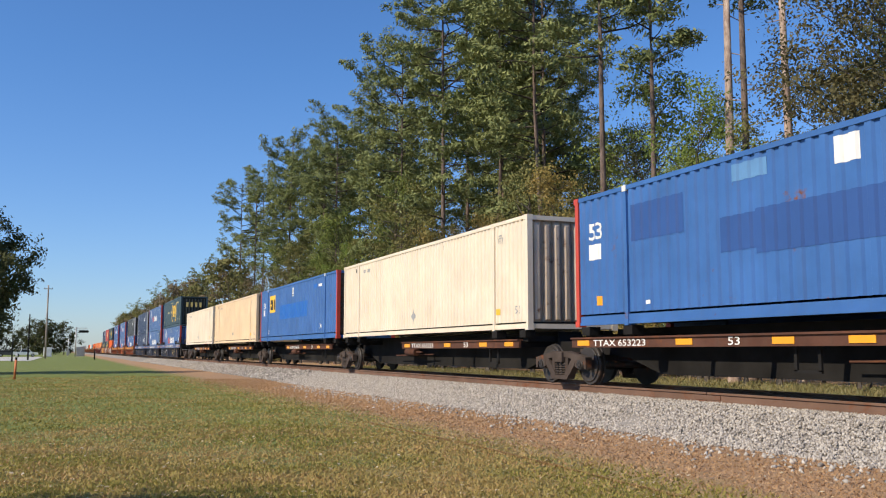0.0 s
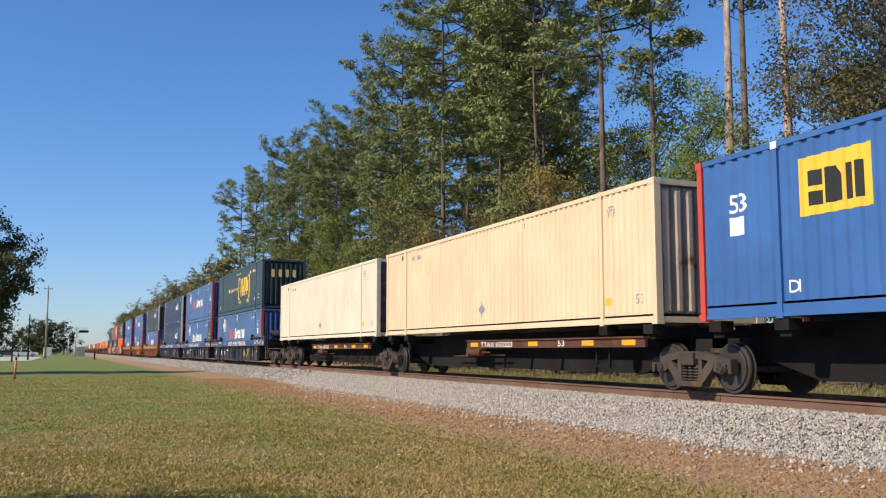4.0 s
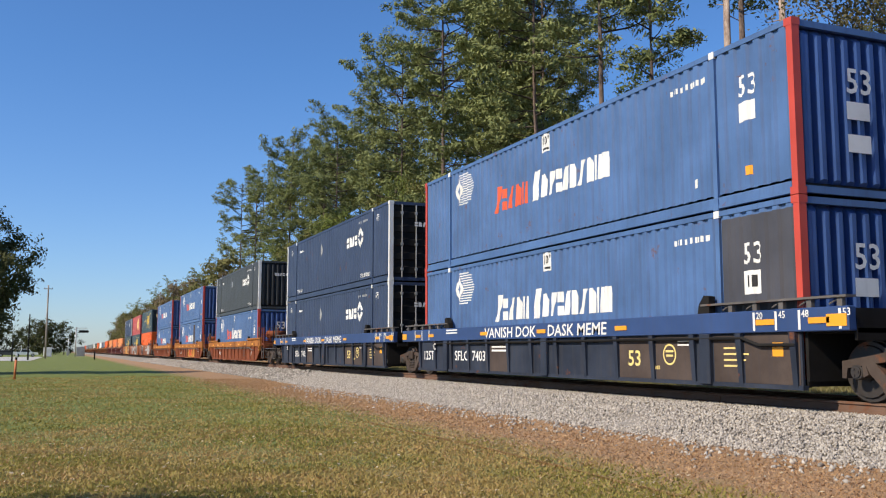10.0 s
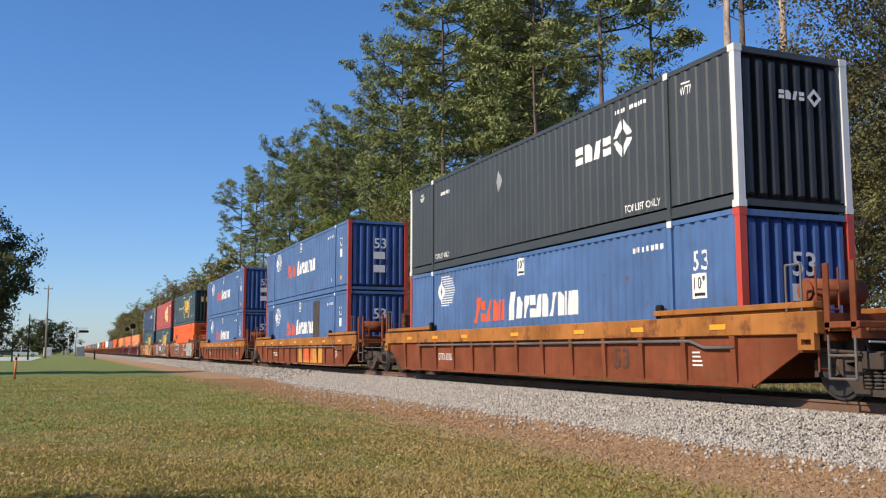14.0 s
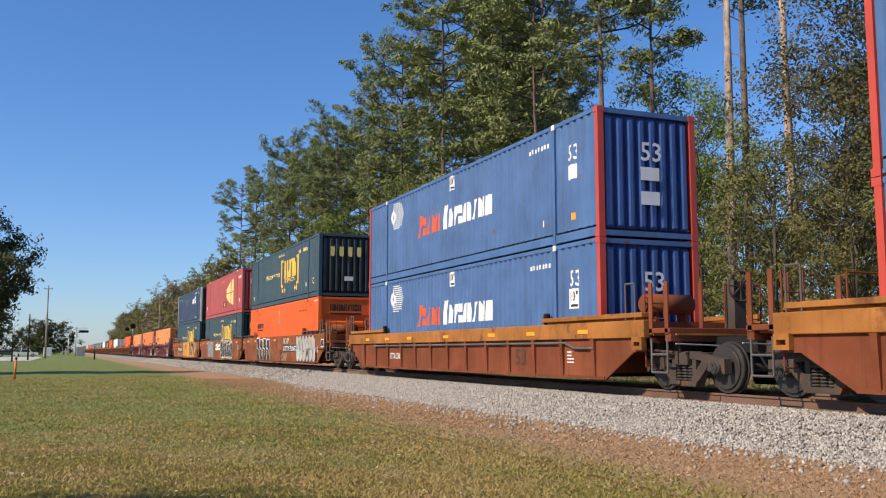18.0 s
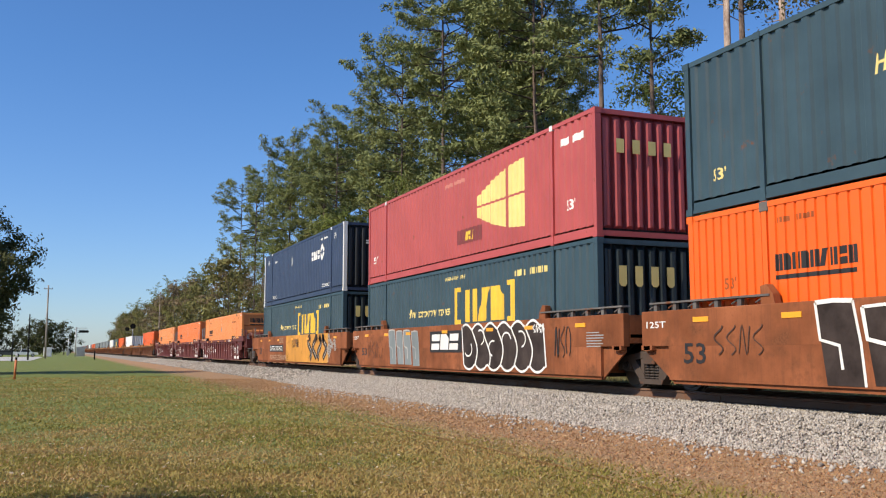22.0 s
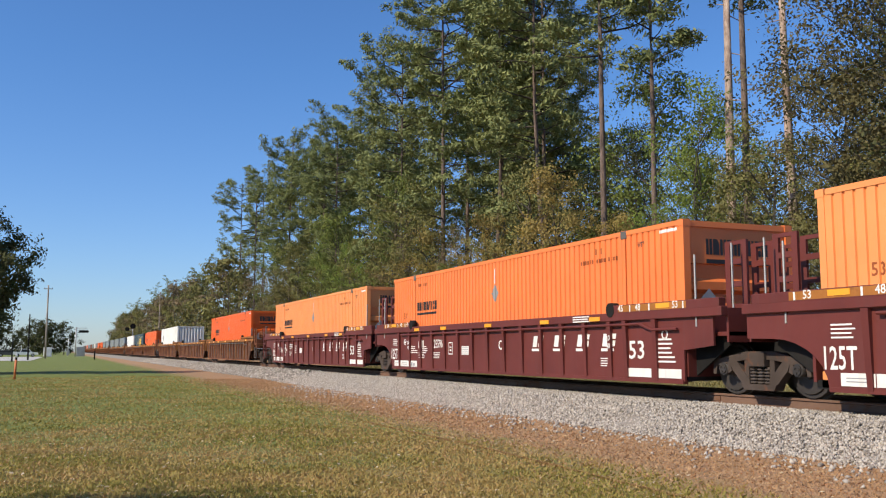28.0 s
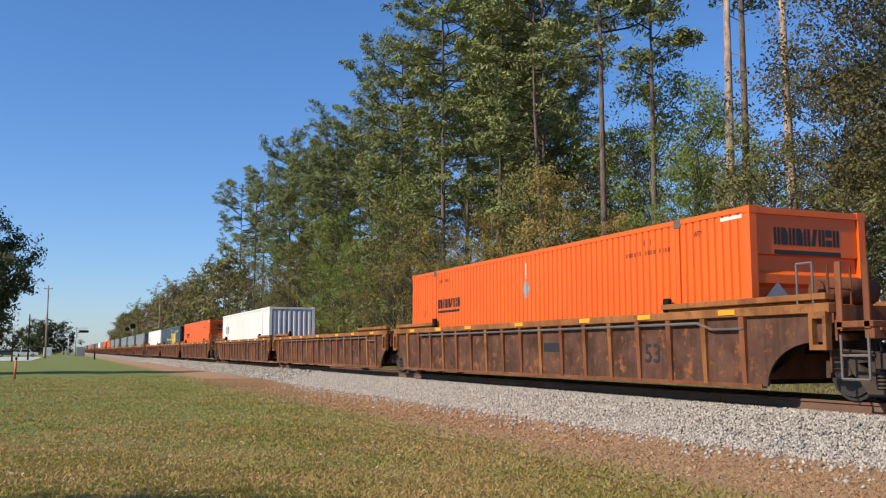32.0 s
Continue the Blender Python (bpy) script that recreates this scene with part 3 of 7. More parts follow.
def diamond_box(label, skin, kind="shallow", ladder=False):
    """Dark container with white corner posts and a white open-diamond mark."""
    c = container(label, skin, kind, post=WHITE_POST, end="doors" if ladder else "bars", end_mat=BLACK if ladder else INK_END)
    decal("trade_name", blocks(4, 1.55, 0.40, 0.0, 21, 0.8), (5.42, 1.70), c, WHITE, kind)
    for a in (0.12, 1.69, 3.26, 4.83):
        b = a + 1.33
        dm = [[(0.36 + 0.36 * math.cos(a), 0.41 + 0.41 * math.sin(a)), (0.36 + 0.36 * math.cos(b), 0.41 + 0.41 * math.sin(b)),
               (0.36 + 0.18 * math.cos(b), 0.41 + 0.2 * math.sin(b)), (0.36 + 0.18 * math.cos(a), 0.41 + 0.2 * math.sin(a))]]
        decal("diamond_mark", quads_flat(dm), (3.88, 1.55), c, WHITE, kind)
    decal("identity_bar", code_bars(10, 1.15, 0.09, (3,)), (3.78, 2.5), c, WHITE if not ladder else GREY_INK, kind)
    decal("identity_bar", code_bars(6, 0.75, 0.1), (BOX_L - 2.6, 2.3), c, WHITE, kind)
    decal("handling_notice", word_flat("TOP LIFT ONLY", 0.15, 1.22), (3.49, 0.36), c, WHITE, kind)
    decal("handling_notice", word_flat("TOP LIFT ONLY", 0.15, 1.1), (BOX_L - 2.2, 0.36), c, WHITE, kind)
    for yy in (1.55, BOX_L - 0.9):
        decal("lift_mark", word_flat("WTP", 0.17, 0.34), (yy, 2.33), c, WHITE, kind)
        decal("lift_bar", bars_flat([(0.04, 0.28, 0, 0.035)]), (yy, 2.54), c, WHITE, kind)
    decal("hazard_diamond", quads_flat([[(0, 0.3), (0.18, 0), (0.36, 0.3), (0.18, 0.6)]]), (9.6, 1.75), c, GREY_INK, kind)
    end_decal("trade_name", blocks(4, 0.62, 0.16, 0, 21, 0.8), (-0.35, 2.0), c, WHITE)
    end_decal("diamond_mark", quads_flat([[(0.17 + 0.17 * u, 0.17 + 0.17 * v) for u, v in q] for q in (((0, 1), (-1, 0), (-0.5, 0), (0, 0.5)), ((0, 1), (0, 0.5), (0.5, 0), (1, 0)), ((0, -1), (1, 0), (0.5, 0), (0, -0.5)), ((0, -1), (0, -0.5), (-0.5, 0), (-1, 0)))]), (0.3, 1.91), c, WHITE)
    return c


DARK_ORANGE = paint("worn_dark_print", (0.30, 0.07, 0.012), 0.6, 0.2)


def orange_box(label, skin):
    """Orange container with thin upright seams and a black trade name near its trailing end."""
    k = "seam"
    c = container(label, skin, k, end="ledges", sill=0.16, detail=False)
    decal("trade_name", blocks(9, 1.7, 0.27, 0.0, 31, 0.86), (13.95, 1.72), c, BLACK_INK, k)
    decal("underline", bars_flat([(0, 1.65, 0, 0.07)]), (13.95, 1.58), c, BLACK_INK, k)
    decal("hazard_diamond", quads_flat([[(0, 0.24), (0.22, 0), (0.44, 0.24), (0.22, 0.48)]]), (8.35, 1.72), c, GREY_INK, k)
    decal("seam_scuff", bars_flat([(0, 0.05, 0, 0.4)]), (8.16, 2.22), c, WHITE_POST, k)
    decal("warning_bar", code_bars(14, 1.5, 0.09, (5, 9)), (3.7, 2.32), c, DARK_ORANGE, k)
    decal("warning_bar", bars_flat([(0, 0.07, 0, 0.13), (0.2, 0.27, 0, 0.13)]), (3.1, 2.5), c, DARK_ORANGE, k)
    decal("size_mark", word_flat("53'", 0.2, 0.3), (BOX_L - 0.95, 1.5), c, DARK_ORANGE, k)
    decal("lift_mark", word_flat("WTP", 0.11, 0.24), (1.5, 2.5), c, BLACK_INK, k)
    for yy in (POST, BOX_L - POST):
        part("top_casting", rounded(boxes((-BOX_W / 2 - 0.012, -BOX_W / 2 + 0.12, yy - 0.1, yy + 0.1, BOX_H - 0.17, BOX_H + 0.004))), WORN_STEEL, c, "dark steel lifting casting")
    decal("identity_bar", code_bars(9, 0.85, 0.09, (3,)), (13.9, 2.5), c, DARK_ORANGE, k)
    decal("seal_patch", bars_flat([(0, 0.55, 0, 0.06)]), (0.75, 2.7), c, WHITE, k)
    end_decal("trade_name", blocks(9, 1.5, 0.3, 0, 31, 0.86), (-0.75, 2.25), c, BLACK_INK, off=-0.045)
    end_decal("underline", bars_flat([(0, 1.5, 0, 0.08)]), (-0.75, 2.08), c, BLACK_INK, off=-0.045)
    end_decal("hazard_diamond", quads_flat([[(0, 0.3), (0.3, 0), (0.6, 0.3), (0.3, 0.6)]]), (-1.05, 1.0), c, GREY_INK, off=0.005)
    return c


def cream_box(label, skin, end="bars"):
    k = "mid"
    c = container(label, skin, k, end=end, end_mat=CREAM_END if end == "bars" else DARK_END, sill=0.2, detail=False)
    decal("hazard_diamond", quads_flat([[(0, 0.25), (0.17, 0), (0.34, 0.25), (0.17, 0.5)]]), (8.3, 0.36), c, GREY_INK, k)
    decal("identity_bar", code_bars(9, 0.85, 0.14, (3,)), (13.6, 2.45), c, GREY_INK, k)
    decal("lift_mark", word_flat("WTP", 0.17, 0.3), (1.75, 2.3), c, GREY_INK, k)
    decal("lift_bar", bars_flat([(0.03, 0.24, 0, 0.035)]), (1.75, 2.5), c, GREY_INK, k)
    card_53(c, k, 0.72, 0.42, h=0.2, mat=GREY_INK)
    decal("yellow_label", bars_flat([(0, 0.26, 0, 0.16)]), (1.84, 0.42), c, YELLOW, k)
    for y in (2.5, 5.6, BOX_L - 1.6):
        decal("latch_mark", bars_flat([(0, 0.05, 0, 0.14)]), (y, 2.55), c, BLACK_INK, k)
    return c


# ---- rail cars ----
PALE_PATCH = paint("pale_scuffed_blue", (0.10, 0.24, 0.45), 0.6, 0.2)
CRIMSON_PRINT = paint("faint_pink_print", (0.55, 0.20, 0.16), 0.6, 0.2)
WHEEL_R = 0.457
BOGIE = {}


def wheelset_mesh():
    bm = bmesh.new()
    for s in (-1, 1):
        x = s * 0.72
        rod(bm, (x + 0.0, 0, 0), (x + s * 0.10, 0, 0), WHEEL_R, 22, WHEEL_R - 0.008)
        rod(bm, (x - s * 0.035, 0, 0), (x, 0, 0), WHEEL_R + 0.028, 22)
        rod(bm, (x + s * 0.10, 0, 0), (x + s * 0.135, 0, 0), WHEEL_R - 0.06, 20, WHEEL_R - 0.075)
        rod(bm, (x + s * 0.13, 0, 0), (x + s * 0.17, 0, 0), 0.15, 16, 0.12)
        rod(bm, (x + s * 0.15, 0, 0), (x + s * 0.38, 0, 0), 0.11, 14)
        rod(bm, (x + s * 0.38, 0, 0), (x + s * 0.40, 0, 0), 0.085, 12)
        for i in range(3):
            a = i * 2.094
            rod(bm, (x + s * 0.40, 0.05 * math.cos(a), 0.05 * math.sin(a)), (x + s * 0.415, 0.05 * math.cos(a), 0.05 * math.sin(a)), 0.018, 6)
    rod(bm, (-0.75, 0, 0), (0.75, 0, 0), 0.085, 12)
    return bm


def side_frame_mesh(s):
    """Cast side frame: top chord, sloping tension arms, columns round the spring nest and jaws over the bearings."""
    bm = bmesh.new()
    a, b = s * 0.93, s * 1.09
    plate(bm, [(-1.16, 0.50), (-1.14, 0.62), (-0.62, 0.70), (-0.3, 0.76), (0.3, 0.76), (0.62, 0.70), (1.14, 0.62), (1.16, 0.50), (0.72, 0.56), (0.3, 0.62), (-0.3, 0.62), (-0.72, 0.56)], a, b)
    for e in (-1, 1):
        plate(bm, [(e * 0.74, 0.60), (e * 0.66, 0.44), (e * 0.34, 0.13), (e * 0.22, 0.14), (e * 0.24, 0.28), (e * 0.56, 0.60)], a, b)
        plate(bm, [(e * 0.25, 0.22), (e * 0.36, 0.22), (e * 0.36, 0.66), (e * 0.25, 0.66)], a - s * 0.02, b - s * 0.01)
        plate(bm, [(e * 0.68, 0.42), (e * 0.74, 0.62), (e * 0.80, 0.62), (e * 0.77, 0.38)], a, b)
        plate(bm, [(e * 1.16, 0.62), (e * 1.17, 0.36), (e * 1.09, 0.36), (e * 1.04, 0.62)], a, b)
    plate(bm, [(-0.36, 0.11), (0.36, 0.11), (0.42, 0.21), (-0.42, 0.21)], a - s * 0.02, b + s * 0.02)
    return bm


def springs_mesh(s):
    """One coil spring of the nest, as stacked turns on a core."""
    bm = bmesh.new()
    rod(bm, (s * 1.02, 0, 0.215), (s * 1.02, 0, 0.50), 0.055, 8)
    for i in range(5):
        z = 0.222 + i * 0.055
        rod(bm, (s * 1.02, 0, z), (s * 1.02, 0, z + 0.03), 0.08, 10)
    return bm


def bogie(parent, y):
    """A two-axle freight bogie; its wheelsets are parts that turn."""
    if not BOGIE:
        BOGIE["bolster"] = mesh_of("bogie", rounded(boxes((-1.15, 1.15, -0.19, 0.19, 0.5, 0.74), (-0.35, 0.35, -0.3, 0.3, 0.7, 0.82))), TRUCK_STEEL)
        BOGIE["wheelset"] = mesh_of("wheelset", wheelset_mesh(), WHEEL_STEEL)
        for s in (-1, 1):
            BOGIE["frame", s] = mesh_of("side_frame", side_frame_mesh(s), TRUCK_STEEL)
            BOGIE["springs", s] = mesh_of("spring", springs_mesh(s), SPRING)
        bm = bmesh.new()
        for e in (-1, 1):
            box(bm, -0.95, 0.95, e * 0.3 - 0.05, e * 0.3 + 0.05, 0.33, 0.43)
        BOGIE["brake"] = mesh_of("brake_beam", bm, BLACK)
    b = part("bogie", BOGIE["bolster"], None, parent)
    b.location = (0, y, 0)
    for s in (-1, 1):
        part("side_frame", BOGIE["frame", s], None, b)
        for yy in (-0.17, 0.0, 0.17):
            part("spring", BOGIE["springs", s], None, b).location.y = yy
    part("brake_beam", BOGIE["brake"], None, b)
    for e in (-1, 1):
        w = part("wheelset", BOGIE["wheelset"], None, b)
        w.location = (0, e * 0.89, WHEEL_R)
        SPINNING.append((w, e * 0.89))
    return b


SPINNING = []
DECK = 1.29


def coupler(parent, y, d):
    bm = boxes((-0.16, 0.16, min(y, y + d * 0.9), max(y, y + d * 0.9), 0.72, 0.98))
    plate(bm, [(y + d * 0.9 - 0.14, 0.66), (y + d * 0.9 + 0.14, 0.66), (y + d * 0.9 + 0.14, 1.04), (y + d * 0.9 - 0.14, 1.04)], -0.19, 0.15)
    part("coupler", rounded(bm, 0.02), TRUCK_STEEL, parent)


def air_hose(parent, y, d):
    bm = bmesh.new()
    pts = [(-0.35, y, 0.75), (-0.36, y + d * 0.2, 0.5), (-0.33, y + d * 0.5, 0.36), (-0.25, y + d * 0.8, 0.42)]
    for p, q in zip(pts, pts[1:]):
        rod(bm, p, q, 0.025, 6)
    part("air_hose", bm, BLACK, parent)


def spine_car(front, rear=None, flip=False, words=None):
    """One platform of an articulated spine car: a deep centre beam, cross arms and a side sill along half its length."""
    car = tagged(new("spine_car"), "brown spine car platform with amber reflectors and dark centre beam", "rail car", "cars of the train")
    L = BOX_L
    bm = bmesh.new()
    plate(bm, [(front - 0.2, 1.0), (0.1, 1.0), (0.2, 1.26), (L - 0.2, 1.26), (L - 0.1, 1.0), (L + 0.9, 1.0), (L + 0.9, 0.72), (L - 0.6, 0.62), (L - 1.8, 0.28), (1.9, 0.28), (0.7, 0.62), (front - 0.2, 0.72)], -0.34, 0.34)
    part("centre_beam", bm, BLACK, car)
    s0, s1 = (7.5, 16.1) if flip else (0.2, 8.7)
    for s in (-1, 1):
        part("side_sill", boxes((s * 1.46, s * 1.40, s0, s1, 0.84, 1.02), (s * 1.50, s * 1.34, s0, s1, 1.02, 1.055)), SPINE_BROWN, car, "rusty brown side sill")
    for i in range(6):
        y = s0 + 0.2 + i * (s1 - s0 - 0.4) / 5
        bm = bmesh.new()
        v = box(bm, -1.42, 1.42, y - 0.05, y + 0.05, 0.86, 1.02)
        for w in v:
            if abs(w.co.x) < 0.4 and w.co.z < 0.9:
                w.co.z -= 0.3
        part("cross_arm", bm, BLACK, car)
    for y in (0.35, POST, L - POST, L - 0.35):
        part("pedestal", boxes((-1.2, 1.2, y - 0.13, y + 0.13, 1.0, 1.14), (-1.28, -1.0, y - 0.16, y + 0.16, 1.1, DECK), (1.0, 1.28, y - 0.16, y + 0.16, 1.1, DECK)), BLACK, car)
    for i, y in enumerate((s0 + 0.55, s0 + 2.1, s0 + 4.6, s1 - 0.5)):
        part("reflector", boxes((-1.472, -1.46, y - 0.24, y + 0.24, 0.88, 0.99)), REFLECTOR, car, "amber reflector strip")
    decal("fleet_number", word_flat(words or "TTAX 653223", 0.13, 1.9), (s1 - 0.9, 0.87), car, WHITE, face=-1.462)
    decal("number", word_flat("53", 0.14, 0.3), (s0 + 3.4, 0.87), car, WHITE, face=-1.462)
    bm = bmesh.new()
    y = (s1 + 0.5) if not flip else s0 - 0.8
    rod(bm, (-0.75, y, 0.72), (-0.75, y + 0.9, 0.72), 0.12, 12)
    rod(bm, (-0.75, y - 0.5, 0.72), (-0.75, y, 0.72), 0.03, 6)
    rod(bm, (-0.62, y - 1.2, 0.65), (-0.62, y + 2.4, 0.6), 0.02, 6)
    box(bm, -0.7, -0.3, y + 0.9, y + 1.3, 0.6, 0.85)
    part("brake_cylinder", bm, SPINE_BROWN, car)
    bm = boxes((-1.30, -1.26, s0 + 1.5, s0 + 1.56, 0.45, 0.86), (-1.30, -1.26, s0 + 2.0, s0 + 2.06, 0.45, 0.86), (-1.30, -1.26, s0 + 1.5, s0 + 2.06, 0.42, 0.47))
    part("step", bm, BLACK, car)
    bogie(car, front)
    if rear is not None:
        bogie(car, rear)
        coupler(car, L + 0.7, 1)
        air_hose(car, L + 1.0, 1)
    return car


STYLE = {"blue": dict(side=CAR_BLUE, band=CAR_BLUE_BAND, ribs=14, top=1.42, band_z=1.06, guide=BLACK, label="blue articulated well car with ribbed sides"),
         "brown": dict(side=CAR_RUST, band=CAR_TAN, ribs=13, top=1.37, band_z=1.02, guide=CAR_TAN, label="rusty brown well car with tan top sill"),
         "smooth": dict(side=CAR_SCORCH, band=CAR_SCORCH, ribs=0, top=1.52, band_z=0.85, guide=BLACK, label="smooth-sided burnt orange well car with graffiti"),
         "oxide": dict(side=CAR_OXIDE, band=CAR_OXIDE, ribs=16, top=1.54, band_z=1.37, guide=CAR_OXIDE, label="dark oxide red well car with white lettering"),
         "old": dict(panel=CAR_OLD_PANEL, side=CAR_OLD, band=CAR_OLD_BAND, ribs=17, top=1.48, band_z=1.33, guide=CAR_OLD_BAND, label="old brown well car with many rusty ribs")}
RIBS = {}


def rib_mesh(mat, zt):
    """A pressed rib: narrow foot, wider head, standing proud of the panel."""
    key = (mat.name, zt)
    if key not in RIBS:
        bm = bmesh.new()
        v = box(bm, -1.525, -1.44, -0.05, 0.05, 0.2, zt)
        for w in v:
            if w.co.x < -1.5 and w.co.z < 0.5:
                w.co.x = -1.475
            if w.co.z > 0.9:
                w.co.y *= 1.35
        RIBS[key] = mesh_of("rib", bm, mat)
    return RIBS[key]


def panel_outline(style, L, zb):
    """Outline of the side panel: upright ends, sloping ends or cast arches over the bogies."""
    if style == "blue":
        return [(-0.08, zb), (L + 0.2, zb), (L + 0.2, 0.2), (-0.08, 0.2)]
    if style == "oxide":
        arch = [(L - 0.22 + 1.15 * (1 - math.cos(a * math.pi / 14)), 0.2 + 0.76 * math.sin(a * math.pi / 14)) for a in range(8)]
        return [(-0.12, 0.2), (-0.12, 0.78), (-0.95, 0.86), (-0.95, zb), (L + 1.55, zb), (L + 1.55, 0.97)] + arch[::-1]
    if style == "old":
        a0 = [(-0.45 - 1.05 * (1 - math.cos(a * math.pi / 14)), 0.2 + 0.70 * math.sin(a * math.pi / 14)) for a in range(8)]
        a1 = [(L - y, z) for y, z in a0]
        return a0 + [(-1.9, 0.9), (-1.9, zb), (L + 1.9, zb), (L + 1.9, 0.9)] + a1[::-1]
    return [(-0.36, 0.18), (-1.4, 0.74), (-1.78, 0.74), (-1.78, zb), (L + 1.78, zb), (L + 1.78, 0.74), (L + 1.4, 0.74), (L + 0.36, 0.18)]


def rail_guide(s, y0, y1, top):
    """A thin steel guide rail on hooked brackets."""
    bm = boxes((s * 1.50, s * 1.30, y0, y1, top + 0.13, top + 0.165))
    n = 6
    for i in range(n):
        y = y0 + 0.15 + (y1 - y0 - 0.3) * i / (n - 1)
        box(bm, min(s * 1.47, s * 1.40), max(s * 1.47, s * 1.40), y - 0.05, y + 0.05, top, top + 0.13)
        rod(bm, (s * 1.44, y + 0.06, top + 0.11), (s * 1.44, y + 0.22, top + 0.04), 0.014, 6)
    return bm


def well_car(style, front, rear=None, lead=True, last=True, tank=False):
    """One well of a double-stack car. Origin on the rail head below the front of its load; lead and last mark true car ends."""
    st = STYLE[style]
    car = tagged(new("well_car"), st["label"], "rail car", "cars of the train")
    L, side, band = BOX_L, st["side"], st["band"]
    blue, smooth, oxide = style == "blue", style == "smooth", style == "oxide"
    ya, yb = (-1.85 if lead else -1.08 if blue else -1.25), (L + (1.9 if last else 1.52 if blue else 1.55 if oxide else 1.25))
    top, zb = st["top"], st["band_z"]
    trim = BLACK if blue else side
    outline = panel_outline(style, L, zb + 0.01)
    for s in (-1, 1):
        bm = bmesh.new()
        plate(bm, [(max(ya + 0.05, min(yb - 0.05, y)), z) for y, z in outline], s * 1.445, s * 1.405)
        part("side_panel", bm, st.get("panel", side), car)
        part("top_sill", rounded(boxes((s * 1.515, s * 1.36, ya, yb, zb, top))), band, car)
        part("bottom_sill", boxes((s * 1.47, s * 1.36, -0.1 if blue or oxide else -0.34, L + (0.2 if blue else -0.24 if oxide else 0.34), 0.165, 0.235)), side, car)
        for y0, y1 in ((ya + 0.05, 2.25), (L - 2.25, yb - 0.25)):
            e = y1 - 0.05 if y0 < 3 else y0 + 0.05
            if oxide:
                part("container_guide", rounded(boxes((s * 1.517, s * 1.36, y0, y1, top - 0.02, top + 0.15)), 0.01), side, car)
                bm = bmesh.new()
                rod(bm, (s * 1.525, e, top + 0.06), (s * 1.36, e, top + 0.06), 0.15, 16)
            elif style in ("blue", "smooth"):
                part("container_guide", rail_guide(s, y0, y1, top), WORN_STEEL, car, "worn grey guide rail on hooks")
                bm = bmesh.new()
                d = 1 if y0 < 3 else -1
                plate(bm, [(e - d * 0.16, top), (e + d * 0.16, top), (e + d * 0.12, top + 0.16), (e - d * 0.02, top + 0.32), (e - d * 0.16, top + 0.30)], s * 1.48, s * 1.34)
            else:
                part("container_guide", rounded(boxes((s * 1.52, s * 1.33, y0, y1, top + 0.05, top + 0.15), (s * 1.44, s * 1.36, y0 + 0.05, y1 - 0.05, top, top + 0.05)), 0.01), st["guide"], car)
                bm = rounded(boxes((s * 1.47, s * 1.34, e - 0.08, e + 0.08, top, top + 0.27)), 0.03)
            part("guide_horn", bm, BLACK if not smooth else side, car)
    n = st["ribs"]
    for i in range(n):
        y = ((0.72, 1.72) + tuple(2.29 + 0.99 * k for k in range(15)))[i] if oxide else 0.05 + i * (L - 0.1) / (n - 1)
        for s in (-1, 1):
            r = part("rib", rib_mesh(side if style != "old" else CAR_OLD_BAND if i % 3 == 1 else side, zb), None, car)
            r.matrix_local = Matrix.Translation((0, y, 0)) if s < 0 else Matrix.Translation((0, y, 0)) @ Matrix.Rotation(math.pi, 4, "Z")
    if blue:
        for y in (2.15, 8.0, 14.0):
            part("wide_rib", rounded(boxes((-1.53, -1.44, y - 0.14, y + 0.14, 0.19, zb)), 0.012), side, car)
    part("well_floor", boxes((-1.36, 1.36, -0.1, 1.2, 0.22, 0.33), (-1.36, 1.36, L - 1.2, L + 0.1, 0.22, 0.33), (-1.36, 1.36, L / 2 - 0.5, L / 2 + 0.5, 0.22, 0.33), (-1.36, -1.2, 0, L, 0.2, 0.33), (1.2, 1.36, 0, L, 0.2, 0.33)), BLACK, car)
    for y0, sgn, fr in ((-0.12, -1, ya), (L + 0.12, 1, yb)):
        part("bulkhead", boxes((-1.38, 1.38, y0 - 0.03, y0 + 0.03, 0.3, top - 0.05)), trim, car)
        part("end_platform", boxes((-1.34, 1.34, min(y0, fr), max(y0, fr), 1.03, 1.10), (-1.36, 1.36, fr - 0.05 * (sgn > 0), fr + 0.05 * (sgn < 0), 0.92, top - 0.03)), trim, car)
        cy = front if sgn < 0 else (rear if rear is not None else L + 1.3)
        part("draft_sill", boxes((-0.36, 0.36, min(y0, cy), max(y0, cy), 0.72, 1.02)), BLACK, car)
        if not blue:
            # inner wing plates that carry the platform
            for s in (-1, 1):
                bm = bmesh.new()
                plate(bm, [(y0, 0.3), (y0 + sgn * 0.95, 0.86), (y0 + sgn * 0.95, 1.02), (y0, 1.02)], s * 1.2, s * 1.16)
                part("end_gusset", bm, BLACK, car)
    if not smooth:
        bm = bmesh.new()
        rod(bm, (-1.505, 1.2, zb - 0.08), (-1.505, L - 1.2, zb - 0.08), 0.028, 7)
        rod(bm, (-1.505, 1.2, zb - 0.08), (-1.505, 0.8, zb - 0.2), 0.028, 7)
        rod(bm, (-1.505, 0.8, zb - 0.2), (-1.505, 0.0, zb - 0.2), 0.028, 7)
        part("pipe", bm, BLACK if blue else WORN_STEEL if not oxide else side, car)
    zr = top + 0.035 if oxide else max(zb + 0.04, top - 0.24)
